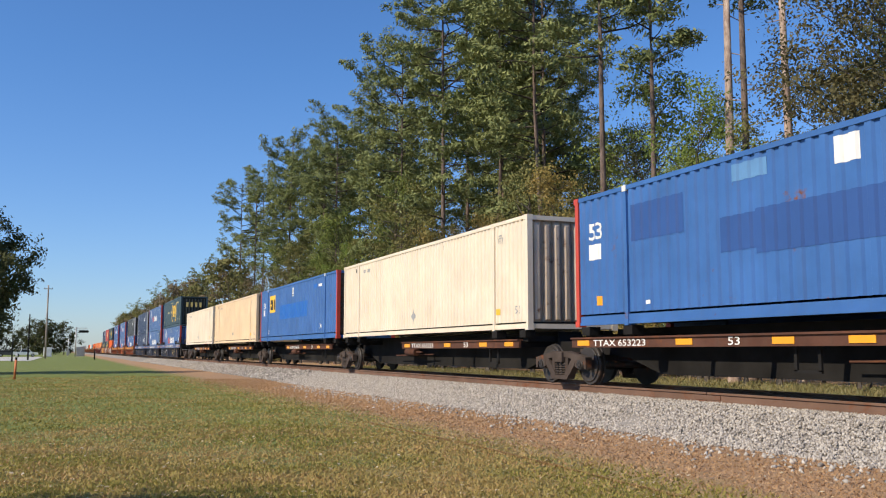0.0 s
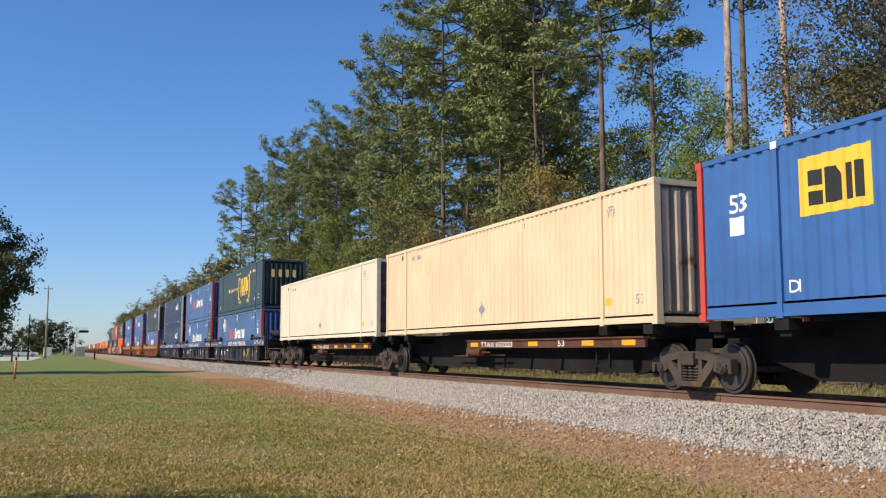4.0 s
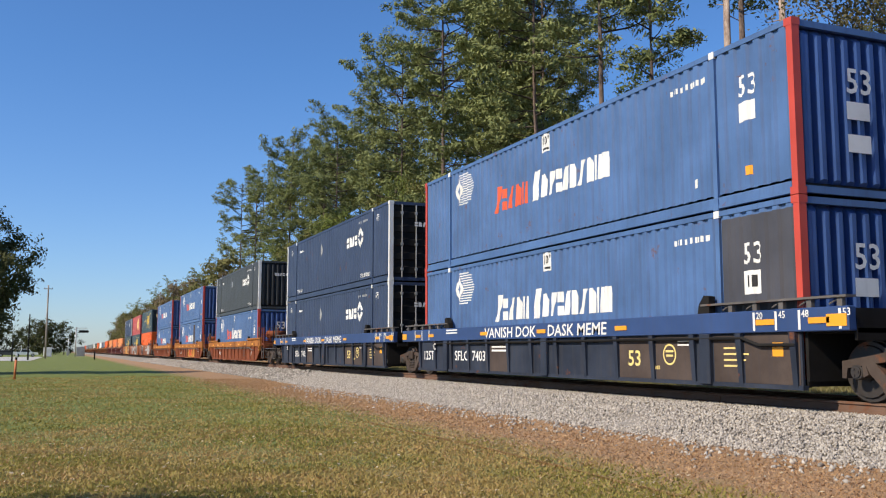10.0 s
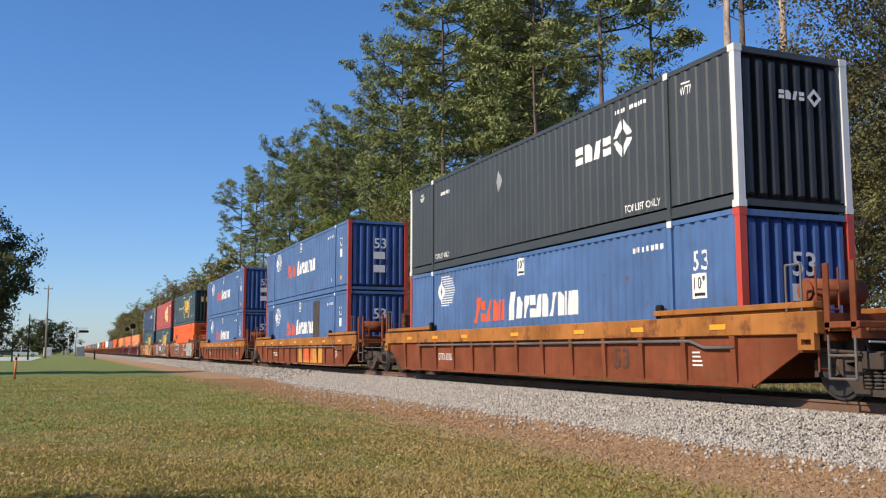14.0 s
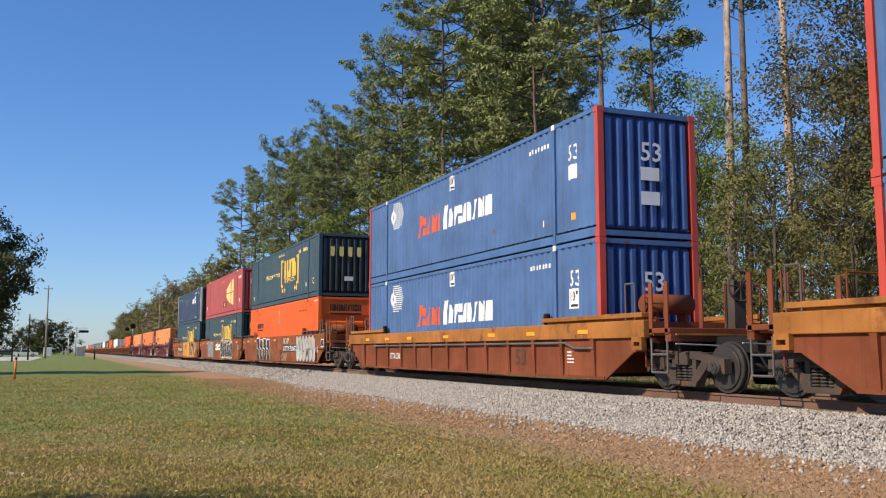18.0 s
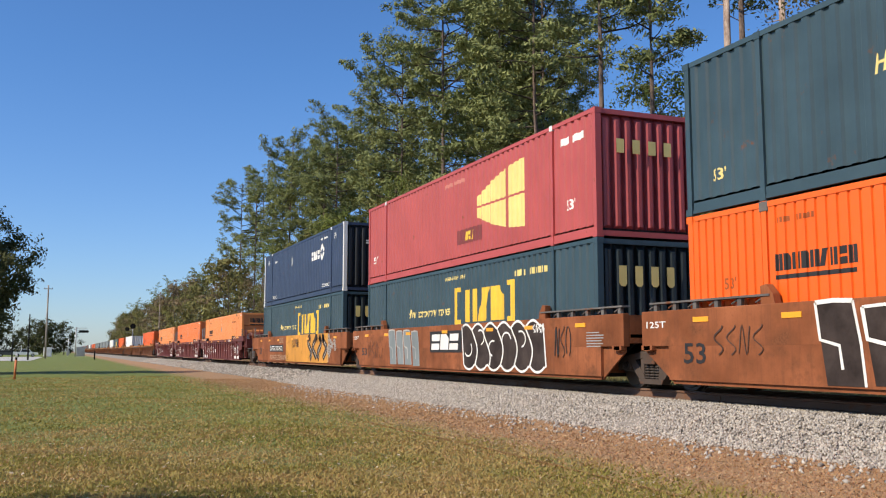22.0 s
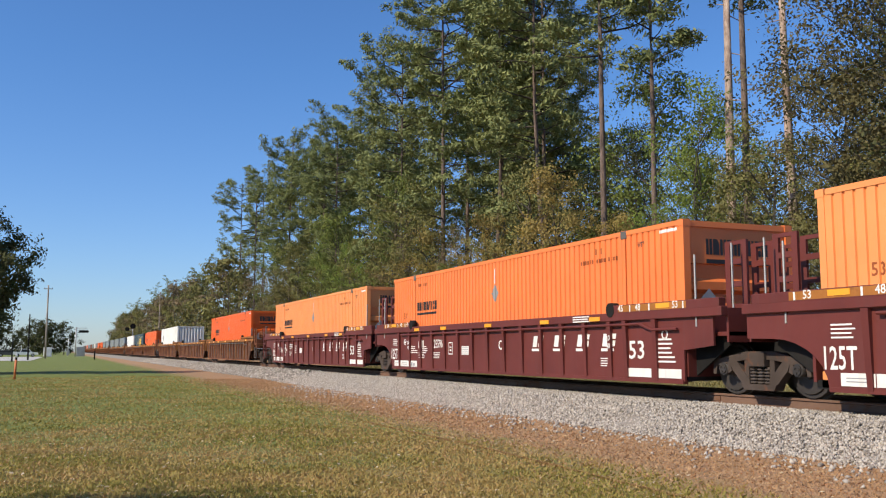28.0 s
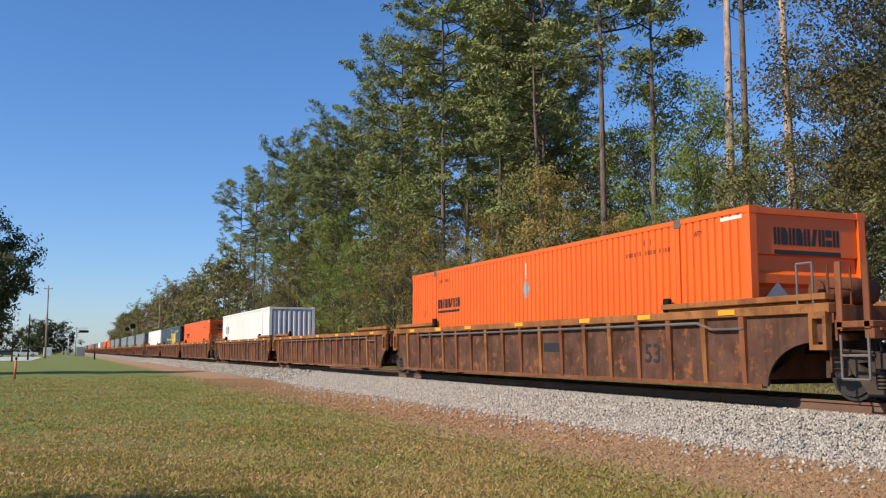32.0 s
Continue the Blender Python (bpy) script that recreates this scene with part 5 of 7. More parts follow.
def build_graffiti_wells():
    f = -1.517
    cars = []
    for i, (y, fr, re) in enumerate(((226.71, -2.5, None), (246.0, -1.57, None), (265.52, -1.68, 17.45))):
        car = well_car("smooth", fr, re, i == 0, i == 2)
        part("side_skin", boxes((-1.515, -1.44, -0.4, BOX_L + 0.4, 0.235, 0.86)), CAR_SCORCH, car)
        cars.append(ride(car, y, 0))
    a, b, c = cars
    decal("number_panel", bars_flat([(0, 3.2, 0, 0.34)]), (6.1, 0.72), a, BLACK_INK, face=f, off=0.003)
    decal("fleet_number", word_flat("DTTX 723472", 0.22, 2.8, 0.12), (5.98, 0.78), a, WHITE, face=f)
    decal("graffiti", word_flat("MOAP", 0.32, 1.2, 0.1), (6.05, 1.1), a, SPRAY, face=f, label="white sprayed tag")
    decal("graffiti", word_flat("MOAP", 0.36, 1.55, -0.1), (6.75, 0.28), a, FAINT_SPRAY, face=f, label="pale sprayed tag")
    fused_piece(a, 3.28, 0.25, 3.6, 1.25, 61, BLACK_INK, SPRAY, 6, f, 0.05)
    slab_piece(a, 12.99, 0.25, 3.7, 1.24, 62, WHITE, SOOT_SPRAY, 4, f)
    decal("number", word_flat("53", 0.36, 0.62), (16.1, 0.55), a, BLACK_INK, face=f)
    decal("load_mark", word_flat("125T", 0.12, 0.61), (17.23, 1.2), a, WHITE, face=f)
    scribble(a, 15.3, 0.7, 1.3, 0.5, 66, FADED_INK, f, 0.025, 4)
    scribble(a, 6.9, 0.42, 0.7, 0.3, 63, BLACK_INK, f, 0.03, 3)
    scribble(a, 1.2, 0.5, 0.4, 0.4, 64, BLACK_INK, f, 0.025, 3)
    scribble(a, -0.45, 0.7, 0.45, 0.25, 65, WHITE, f, 0.03, 2)
    decal("notice", bars_flat([(0, 0.46, 0, 0.36)]), (-1.36, 0.92), a, WHITE, face=f)
    decal("notice", bars_flat([(0, 0.38, 0, 0.28)]), (-1.40, 0.96), a, BLACK_INK, face=f, off=0.009)
    decal("trade_panel", bars_flat([(0, 2.43, 0, 0.63)]), (9.27, 0.72), b, BLACK_INK, face=f)
    decal("trade_mark", blocks(3, 2.1, 0.46, 0.15, 8, 0.9), (9.15, 0.8), b, WHITE, face=f, off=0.01)
    fused_piece(b, 6.82, 0.26, 4.75, 1.24, 71, WHITE, SOOT_SPRAY, 6, f, 0.06)
    slab_piece(b, 13.13, 0.28, 2.9, 1.18, 72, SPRAY, GREY_BOX, 4, f, 0.05)
    scribble(b, 15.5, 0.5, 1.7, 0.6, 73, FADED_INK, f, 0.025, 4)
    scribble(b, 1.55, 0.62, 0.75, 0.7, 74, BLACK_INK, f, 0.03, 3)
    scribble(b, 2.6, 1.2, 0.6, 0.2, 75, WHITE, f, 0.03, 4)
    data_sheet(b, 0.15, 0.85, 0.8, 0.35, GREY_INK, f, 6, 3)
    decal("number", word_flat("53", 0.26, 0.59), (16.18, 0.61), b, BLACK_INK, face=f)
    decal("load_mark", word_flat("125T", 0.12, 0.61), (17.23, 1.2), b, WHITE, face=f)
    decal("yellow_panel", bars_flat([(0, 7.9, 0, 1.27)]), (9.4, 0.25), c, PANEL_YELLOW, face=f, label="faded yellow panel")
    decal("number_panel", bars_flat([(0, 3.3, 0, 0.36)]), (13.3, 0.72), c, BLACK_INK, face=f)
    decal("fleet_number", word_flat("DTTX 723472", 0.22, 2.9), (13.1, 0.79), c, WHITE, face=f, off=0.01)
    decal("graffiti", word_flat("FORGE ZENKOKE", 0.25, 4.2, 0.05), (13.15, 0.31), c, FAINT_SPRAY, face=f, label="pale scrawled tag")
    decal("graffiti", word_flat("GEIGE", 0.26, 1.0, 0.1), (11.04, 1.17), c, FAINT_SPRAY, face=f, label="pale scrawled tag")
    decal("number", word_flat("53", 0.34, 0.62), (16.05, 0.58), c, BLACK_INK, face=f)
    decal("pale_overspray", bars_flat([(0, 3.9, 0.02, 1.2)]), (5.3, 0.28), c, PALE_SPRAY, face=f, off=0.004, label="pale sprayed ground")
    fat_strokes(c, 5.0, 0.32, 3.4, 1.15, 81, SOOT_SPRAY, SPRAY, 4, f, 0.3)
    scribble(c, 8.08, 0.93, 1.4, 0.42, 83, BLACK_INK, f, 0.03, 6)
    swirls(c, 1.6, 0.4, 1.5, 1.05, 82, SPRAY, f, 11)
    ride(orange_box("orange container with black trade name, low in a rusty well", ORANGE), 226.71, WELL)
    ride(bracket_box("dark green container with bracketed yellow mark and dots"), 226.71, STACK)
    ride(bracket_box("dark green container with bracketed yellow mark", SPRUCE, True, False), 246.0, WELL)
    k = "deep"
    r = container("faded red container with yellow panelled fan mark", CRIMSON, k)
    pane = []
    for u0, u1, w0, w1 in ((0, 0.3, 0.26, 0.34), (0.35, 0.85, 0.37, 0.52), (0.92, 1.85, 0.56, 0.76), (1.93, 2.86, 0.78, 0.86)):
        pane += [[(u0, 0.98), (u1, 0.98), (u1, 0.98 + w1), (u0, 0.98 + w0)], [(u0, 0.92), (u0, 0.92 - w0), (u1, 0.92 - w1), (u1, 0.92)]]
    decal("fan_mark", quads_flat(pane), (6.3, 0.6), r, PALE_YELLOW, k)
    decal("trade_panel", bars_flat([(0, 1.74, 0, 0.42)]), (7.69, 0.62), r, paint("dull_red_patch", (0.20, 0.035, 0.035), 0.6), k)
    decal("trade_mark", blocks(3, 0.6, 0.25, 0.0, 12, 0.9), (7.1, 0.7), r, YELLOW, k, off=0.009)
    card_53(r, k, BOX_L - 0.6, 0.75, "53'", 0.25)
    card_53(r, k, 1.35, 0.75, "53'", 0.25)
    decal("warning_bar", bars_flat([(0, 0.7, 0, 0.11), (0.8, 1.5, 0, 0.11)]), (8.7, 2.45), r, CRIMSON_PRINT, k)
    decal("identity_bar", bars_flat([(0, 0.45, 0, 0.17), (0.55, 1.1, 0, 0.17)]), (1.6, 2.3), r, WHITE, k)
    for x in (-0.77, -0.35, 0.07, 0.49):
        for z in (1.9,):
            end_decal("end_stripe", bars_flat([(0, 0.2, 0, 0.32)]), (x, z), r, PALE_YELLOW)
    ride(r, 246.0, STACK)
    ride(bracket_box("dark green container with bracketed yellow mark", SPRUCE, True, False), 265.52, WELL)
    ride(diamond_box("navy container with white posts and white diamond mark", NAVY), 265.52, STACK)


def tall_bracket(car, y, d):
    """Perforated upright plates that carry the crossover walkway between two wells."""
    for x in (-0.95, -0.35, 0.35):
        part_holes = {(1, 1), (1, 3), (1, 5)}
        ys, zs = (-0.28, -0.15, 0.15, 0.28), (1.5, 1.6, 1.9, 2.0, 2.3, 2.4, 2.65, 2.72)
        bm = bmesh.new()
        grid = [[bm.verts.new((x, y + a, b)) for b in zs] for a in ys]
        for p in range(3):
            for q in range(7):
                if (p, q) not in part_holes:
                    bm.faces.new((grid[p][q], grid[p + 1][q], grid[p + 1][q + 1], grid[p][q + 1]))
        out = bmesh.ops.extrude_face_region(bm, geom=bm.faces[:])
        bmesh.ops.translate(bm, vec=(0.05, 0, 0), verts=[g for g in out["geom"] if isinstance(g, bmesh.types.BMVert)])
        part("walkway_bracket", bm, CAR_OXIDE, car, "perforated upright plate")
    bm = bmesh.new()
    rod(bm, (-1.45, y - 0.5 * d, 1.2), (-1.45, y - 0.5 * d, 2.5), 0.02, 6)
    rod(bm, (-1.2, y + 0.2 * d, 1.2), (-1.2, y + 0.2 * d, 2.65), 0.02, 6)
    part("grab_rail", bm, GALV, car)


def build_oxide_wells():
    f = -1.447
    for i, (y, fr, re) in enumerate(((288.69, -2.5, None), (308.15, -1.65, None), (327.46, -1.58, 17.45))):
        car = well_car("oxide", fr, re, i == 0, i == 2)
        for j in range(4):
            decal("trade_name", quads_flat([rect(0, 0.2, 0, 0.26, 0.25), rect(0.27, 0.48, 0, 0.12, 0.25), rect(0.27, 0.48, 0.155, 0.26, 0.25)]), (5.72 - 1.03 * j, 0.86), car, WHITE, face=f)
        decal("underline", bars_flat([(j * 1.03, j * 1.03 + 0.48, 0, 0.06) for j in range(4)]), (5.76, 0.76), car, WHITE, face=f)
        decal("number", word_flat("53", 0.35, 0.52), (1.64, 0.62), car, WHITE, face=f)
        if i < 2:
            decal("load_mark", word_flat("125T", 0.34, 0.62), (16.0, 0.5), car, WHITE, face=f)
        else:
            data_sheet(car, 15.95, 0.5, 0.7, 0.36, WHITE, f, 5, 9)
        for w, zz in (("20", 0.98), ("40", 0.82)):
            for yy in (2.36, 14.25):
                decal("length_mark", word_flat(w, 0.11), (yy, zz), car, WHITE, face=-1.527)
        decal("fleet_mark", code_bars(4, 0.5, 0.25), (13.42, 0.86), car, WHITE, face=f)
        decal("fleet_number", word_flat("25596", 0.25, 0.72), (12.12, 0.86), car, WHITE, face=f)
        decal("emblem", quads_flat(ring(0.1, 0.1, 0.07, 0.1, 16) + [rect(0.02, 0.18, 0.08, 0.12)]), (14.76, 0.95), car, WHITE, face=f)
        decal("emblem", quads_flat(ring(0.1, 0.1, 0.065, 0.1, 16)), (0.55, 0.98), car, WHITE, face=f)
        decal("plate_outline", bars_flat([(0, 0.3, 0, 0.03), (0, 0.3, 0.33, 0.36), (0, 0.03, 0.03, 0.33), (0.27, 0.3, 0.03, 0.33), (0.09, 0.21, 0.1, 0.15), (0.08, 0.22, 0.2, 0.23)]), (10.95, 0.66), car, WHITE_POST, face=f)
        p = decal("data_plate", bars_flat([(0, 0.5, 0, 0.24)]), (10.0, 0.66), car, WHITE_POST, face=f, label="pale data plate with fine print")
        decal("print_bar", bars_flat([(0.04, 0.46, v, v + 0.012) for v in (0.04, 0.09, 0.14, 0.19)]), (10.0, 0.66), p, GREY_INK, face=f - 0.004)
        for yy, w in ((1.9, 2.2), (16.6, 2.4)):
            decal("ochre_panel", bars_flat([(0, w, 0, 0.13)]), (yy, 1.545), car, CAR_TAN, face=-1.517, off=0.002, label="ochre guide panel behind the length marks")
        for yy in (1.5, 0.85, -0.2, 14.5, 15.2, 16.5):
            decal("length_bar", bars_flat([(0, 0.04, 0, 0.13)]), (yy, 1.545), car, WHITE, face=-1.518)
        decal("unit_letter", word_flat("BCA"[i], 0.24), (7.6, 0.8), car, WHITE, face=f)
        for j, (yy, zz, w, h) in enumerate(((0.7, 0.55, 0.6, 0.5), (13.1, 0.7, 0.5, 0.25), (14.1, 0.7, 0.6, 0.25), (2.7, 0.45, 0.35, 0.2), (15.85, 0.95, 0.6, 0.25), (12.2, 0.55, 0.6, 0.2), (13.4, 0.55, 0.55, 0.2))):
            data_sheet(car, yy, zz, w, h, WHITE, f, 4, j)
        decal("pale_panel", bars_flat([(0, 0.9, 0, 0.17), (1.03, 1.83, 0, 0.17)]), (1.8, 0.26), car, WHITE_POST, face=f)
        decal("pale_panel", bars_flat([(0, 0.62, 0, 0.19), (0.64, 2.15, 0, 0.19)]), (15.7, 0.26), car, WHITE_POST, face=f)
        decal("panel_print", bars_flat([(0.1, 0.5, 0.06, 0.075), (0.1, 0.5, 0.11, 0.125), (0.8, 1.2, 0.06, 0.075), (0.8, 1.2, 0.11, 0.125), (1.6, 1.75, 0.03, 0.14), (1.82, 1.95, 0.03, 0.12)]), (15.7, 0.26), car, GREY_INK, face=f - 0.004)
        for w, yy in (("45", 1.9), ("48", 1.3), ("53", 0.1), ("45", 14.35), ("48", 14.95), ("53", 16.3)):
            decal("length_mark", word_flat(w, 0.13), (yy, 1.56), car, WHITE, face=-1.518)
        decal("data_bar", bars_flat([(0, 0.7, 0, 0.025), (0, 0.62, 0.05, 0.075), (0, 0.68, 0.1, 0.125)]), (3.7, 1.385), car, WHITE, face=-1.516)
        if i < 2:
            tall_bracket(car, BOX_L + 1.1, 1)
        if i > 0:
            tall_bracket(car, -1.0, -1)
        ride(car, y, 0)
        ride(orange_box("faded light orange container, alone in a well car" if i != 1 else "orange container, alone in a well car", PALE_ORANGE if i != 1 else MID_ORANGE), y, WELL)


def plain_box(label, skin, kind="deep"):
    c = container(label, skin, kind, detail=False)
    decal("name_bar", bars_flat([(0, 1.2, 0, 0.5)]), (BOX_L - 1.5, 1.6), c, GREY_INK, kind)
    return c


def build_tail():
    for i, (y, fr, re) in enumerate(((350.70, -2.5, None), (370.1, -1.65, None), (389.62, -1.67, 17.45))):
        car = well_car("old", fr, re, i == 0, i == 2)
        decal("number", word_flat("53", 0.36, 0.5), (2.9, 0.55), car, BLACK_INK, face=-1.447)
        decal("name_bar", bars_flat([(0, 0.75, 0, 0.2)]), (6.95, 0.75), car, BLACK_INK, face=-1.447)
        ride(car, y, 0)
    ride(orange_box("vivid orange container, alone in an old well car", ORANGE), 350.70, WELL)
    ride(plain_box("white container with grey corrugated end, in an old well", WHITE_BOX), 389.62, WELL)
    far = [("orange", ORANGE), ("dark green", SPRUCE), ("white", WHITE_BOX), ("grey green", GREY_BOX), ("grey green", SPRUCE), ("grey", GREY_BOX),
           ("grey", GREY_BOX), ("grey", GREY_BOX), ("orange", ORANGE), ("orange", ORANGE), ("grey", GREY_BOX), ("white", WHITE_BOX),
           ("grey", GREY_BOX), ("brown", CAR_RUST), ("grey", GREY_BOX), ("grey", GREY_BOX), ("orange", ORANGE), ("grey", GREY_BOX), ("brown", CAR_RUST), ("grey", GREY_BOX), ("grey", GREY_BOX)]
    y, models, boxes_made = 412.25, {}, {}
    for i, (colour, skin) in enumerate(far):
        j = i % 3
        if j not in models:
            models[j] = ride(well_car("old", (-2.5, -1.65, -1.65)[j], (None, None, 17.45)[j], j == 0, j == 2), y, 0)
        else:
            ride(copy_thing(models[j], pose(TRACK_X, y, RAIL_Z)), y, 0)
        if colour not in boxes_made:
            boxes_made[colour] = ride(orange_box("orange container in a far well car", skin) if colour == "orange" else bracket_box("dark green container in a far well car") if colour == "dark green" else plain_box(colour + " container in a far well car", skin), y, WELL)
        else:
            ride(copy_thing(boxes_made[colour], pose(TRACK_X, y, RAIL_Z)), y, WELL)
        y += (19.5, 19.4, 23.3)[j]


build_spines()
build_blue_wells()
build_brown_wells()
build_graffiti_wells()
build_oxide_wells()
build_tail()


# ---- ground ----
def fast_mesh(name, verts, faces, mat, smooth=False):
    """A mesh from arrays of corners and of faces with one number of corners each."""
    me = bpy.data.meshes.new(name)
    verts, faces = np.asarray(verts, np.float32), np.asarray(faces, np.int32)
    n, k = faces.shape
    me.vertices.add(len(verts))
    me.vertices.foreach_set("co", verts.ravel())
    me.loops.add(n * k)
    me.loops.foreach_set("vertex_index", faces.ravel())
    me.polygons.add(n)
    me.polygons.foreach_set("loop_start", np.arange(0, n * k, k, dtype=np.int32))
    if smooth:
        me.polygons.foreach_set("use_smooth", np.ones(n, bool))
    me.materials.append(mat)
    me.update(calc_edges=True)
    return me


def lump(x, y):
    """Slight unevenness of the lawn, none at the track."""
    w = np.clip((8.0 - x) / 5.0, 0, 1)
    return w * (0.05 * np.sin(x * 0.31 + 1.7) * np.sin(y * 0.23 + 0.4) + 0.02 * np.sin(x * 1.1 + y * 0.7))


def build_ground():
    xs = np.concatenate([[-900, -400, -200, -100, -60], np.arange(-40, 12.1, 1.0), [16, 20, 30, 45, 70, 120, 250, 500, 900]])
    ys = np.concatenate([[-300, -120, -50, -20], np.arange(-6, 90, 1.5), np.arange(95, 300, 12), [340, 420, 520, 700, 1000, 1600]])
    X, Y = np.meshgrid(xs, ys, indexing="ij")
    V = np.stack([X, Y, lump(X, Y)], -1).reshape(-1, 3)
    ny = len(ys)
    F = [[i * ny + j, (i + 1) * ny + j, (i + 1) * ny + j + 1, i * ny + j + 1] for i in range(len(xs) - 1) for j in range(ny - 1)]
    tagged(new("ground", fast_mesh("ground", V, F, LAWN, True)), "mown lawn, green with dry brown patches", "lawn", kind="structure")
    # ballast bank
    prof = [(8.75, -0.02), (9.2, 0.055), (10.25, 0.335), (10.6, 0.375), (13.3, 0.375), (13.7, 0.36), (14.8, 0.06), (15.2, -0.02)]
    yy = np.concatenate([np.arange(-60, 120, 0.6), np.arange(120, 900, 12.0)])
    rng = np.random.default_rng(3)
    V, F = [], []
    for y in yy:
        for x, z in prof:
            V.append((x + rng.normal(0, 0.06 if z < 0.2 else 0.02), y, z + rng.normal(0, 0.012)))
    m = len(prof)
    for i in range(len(yy) - 1):
        for j in range(m - 1):
            F.append((i * m + j, i * m + j + 1, (i + 1) * m + j + 1, (i + 1) * m + j))
    tagged(new("ballast_bank", fast_mesh("ballast_bank", V, F, BALLAST_BED)), "bank of pale grey crushed stone under the track", "ballast", kind="structure")


def stones():
    """Crushed stone on the bank's near slope and top, with strays in the dead grass."""
    rng = np.random.default_rng(5)
    n1, n2, n3 = 66000, 7000, 1500
    y = np.concatenate([4 + 36 * rng.random(n1) ** 1.15, 40 + 80 * rng.random(n2), 5 + 30 * rng.random(n3)])
    x = np.concatenate([8.7 + 2.3 * rng.random(n1), 8.8 + 2.0 * rng.random(n2), 8.8 - np.abs(rng.normal(0, 0.7, n3))])
    r = np.concatenate([0.013 + 0.016 * rng.random(n1), 0.03 + 0.03 * rng.random(n2), 0.015 + 0.025 * rng.random(n3)])
    z = np.interp(x, [8.75, 9.2, 10.25, 10.6, 13.3], [0.0, 0.08, 0.36, 0.40, 0.40]) + r * 0.3
    unit = np.array([(1, 0, 0), (-1, 0, 0), (0, 1, 0), (0, -1, 0), (0, 0, 1), (0, 0, -1)], float)
    n = len(x)
    V = unit[None] * r[:, None, None] * rng.uniform(0.65, 1.25, (n, 6, 1)) + rng.normal(0, 0.25, (n, 6, 3)) * r[:, None, None]
    V += np.stack([x, y, z], 1)[:, None, :]
    f = np.array([(0, 2, 4), (2, 1, 4), (1, 3, 4), (3, 0, 4), (2, 0, 5), (1, 2, 5), (3, 1, 5), (0, 3, 5)])
    F = (f[None] + 6 * np.arange(n)[:, None, None]).reshape(-1, 3)
    tagged(new("ballast_stones", fast_mesh("ballast_stones", V.reshape(-1, 3), F, BALLAST)), "loose pale grey crushed ballast stones", "gravel", kind="stuff")


def blades(name, n, place, height, mat, label, seed):
    rng = np.random.default_rng(seed)
    x, y = place(rng, n)
    h = height * rng.uniform(0.5, 1.3, n)
    a = rng.uniform(0, 6.283, n)
    lean = rng.normal(0, 0.6, (n, 2)) * h[:, None]
    w = 0.006 + 0.006 * rng.random(n) + 0.0006 * np.hypot(x, y)
    base = np.stack([x, y, lump(x, y)], 1)
    side = np.stack([np.cos(a) * w, np.sin(a) * w, np.zeros(n)], 1)
    tip = base + np.concatenate([lean, h[:, None]], 1)
    V = np.stack([base - side, base + side, tip], 1).reshape(-1, 3)
    tagged(new(name, fast_mesh(name, V, np.arange(3 * n).reshape(-1, 3), mat)), label, "grass", kind="stuff")


def build_grass():
    def lawn(rng, n):
        d = 7.0 + 45 * rng.random(n) ** 2.4
        a = YAW + rng.uniform(-0.47, 0.42, n)
        x, y = d * np.sin(a), d * np.cos(a)
        k = x < 4.7 + 1.7 * rng.random(n) ** 0.8
        return x[k][:n], y[k][:n]

    def fill(rng, n):
        x, y = lawn(rng, n)
        while len(x) < n:
            u, v = lawn(rng, n)
            x, y = np.concatenate([x, u]), np.concatenate([y, v])
        return x[:n], y[:n]

    blades("lawn_grass", 110000, fill, 0.032, GRASS, "short mown grass blades, green and straw", 11)
    blades("straw_grass", 26000, lambda rng, n: (lambda d, a: (np.minimum(d * np.sin(a), 5.4), d * np.cos(a)))(6.8 + 11 * rng.random(n) ** 1.5, YAW + rng.uniform(-0.47, 0.40, n)), 0.026, STRAW, "dry brown blades among the near grass", 14)
    blades("dead_grass", 32000, lambda rng, n: (np.clip(rng.normal(7.1, 0.95, n), 5.0, 9.1), 5 + 40 * rng.random(n) ** 1.3), 0.022, DEAD_GRASS, "brown dead grass along the ballast", 12)
    blades("rough_grass", 44000, lambda rng, n: (15.2 + 11 * rng.random(n), 8 + 62 * rng.random(n)), 0.2, ROUGH_GRASS, "rough uncut grass behind the track", 13)


def fallen_leaves():
    """Pale dry flecks and small leaves lying in the grass."""
    rng = np.random.default_rng(19)
    n = 1500
    d, a = 7.5 + 26 * rng.random(n) ** 1.5, YAW + rng.uniform(-0.47, 0.40, n)
    x, y = d * np.sin(a), d * np.cos(a)
    c = np.stack([x, y, lump(x, y) + 0.02], 1)
    u = rng.normal(0, 1, (n, 3)) * [1, 1, 0.3]
    u /= np.linalg.norm(u, axis=1, keepdims=True)
    v = np.cross(u, rng.normal(0, 0.3, (n, 3)) + [0, 0, 1.0])
    r = (0.012 + 0.02 * rng.random((n, 1)))
    V = np.stack([c - u * r, c - v * r * 0.6, c + u * r, c + v * r * 0.6], 1).reshape(-1, 3)
    tagged(new("fallen_leaves", fast_mesh("fallen_leaves", V, np.arange(4 * n).reshape(-1, 4), DRY_LEAF)), "pale dry fallen leaves scattered in the lawn", "leaves", kind="stuff")


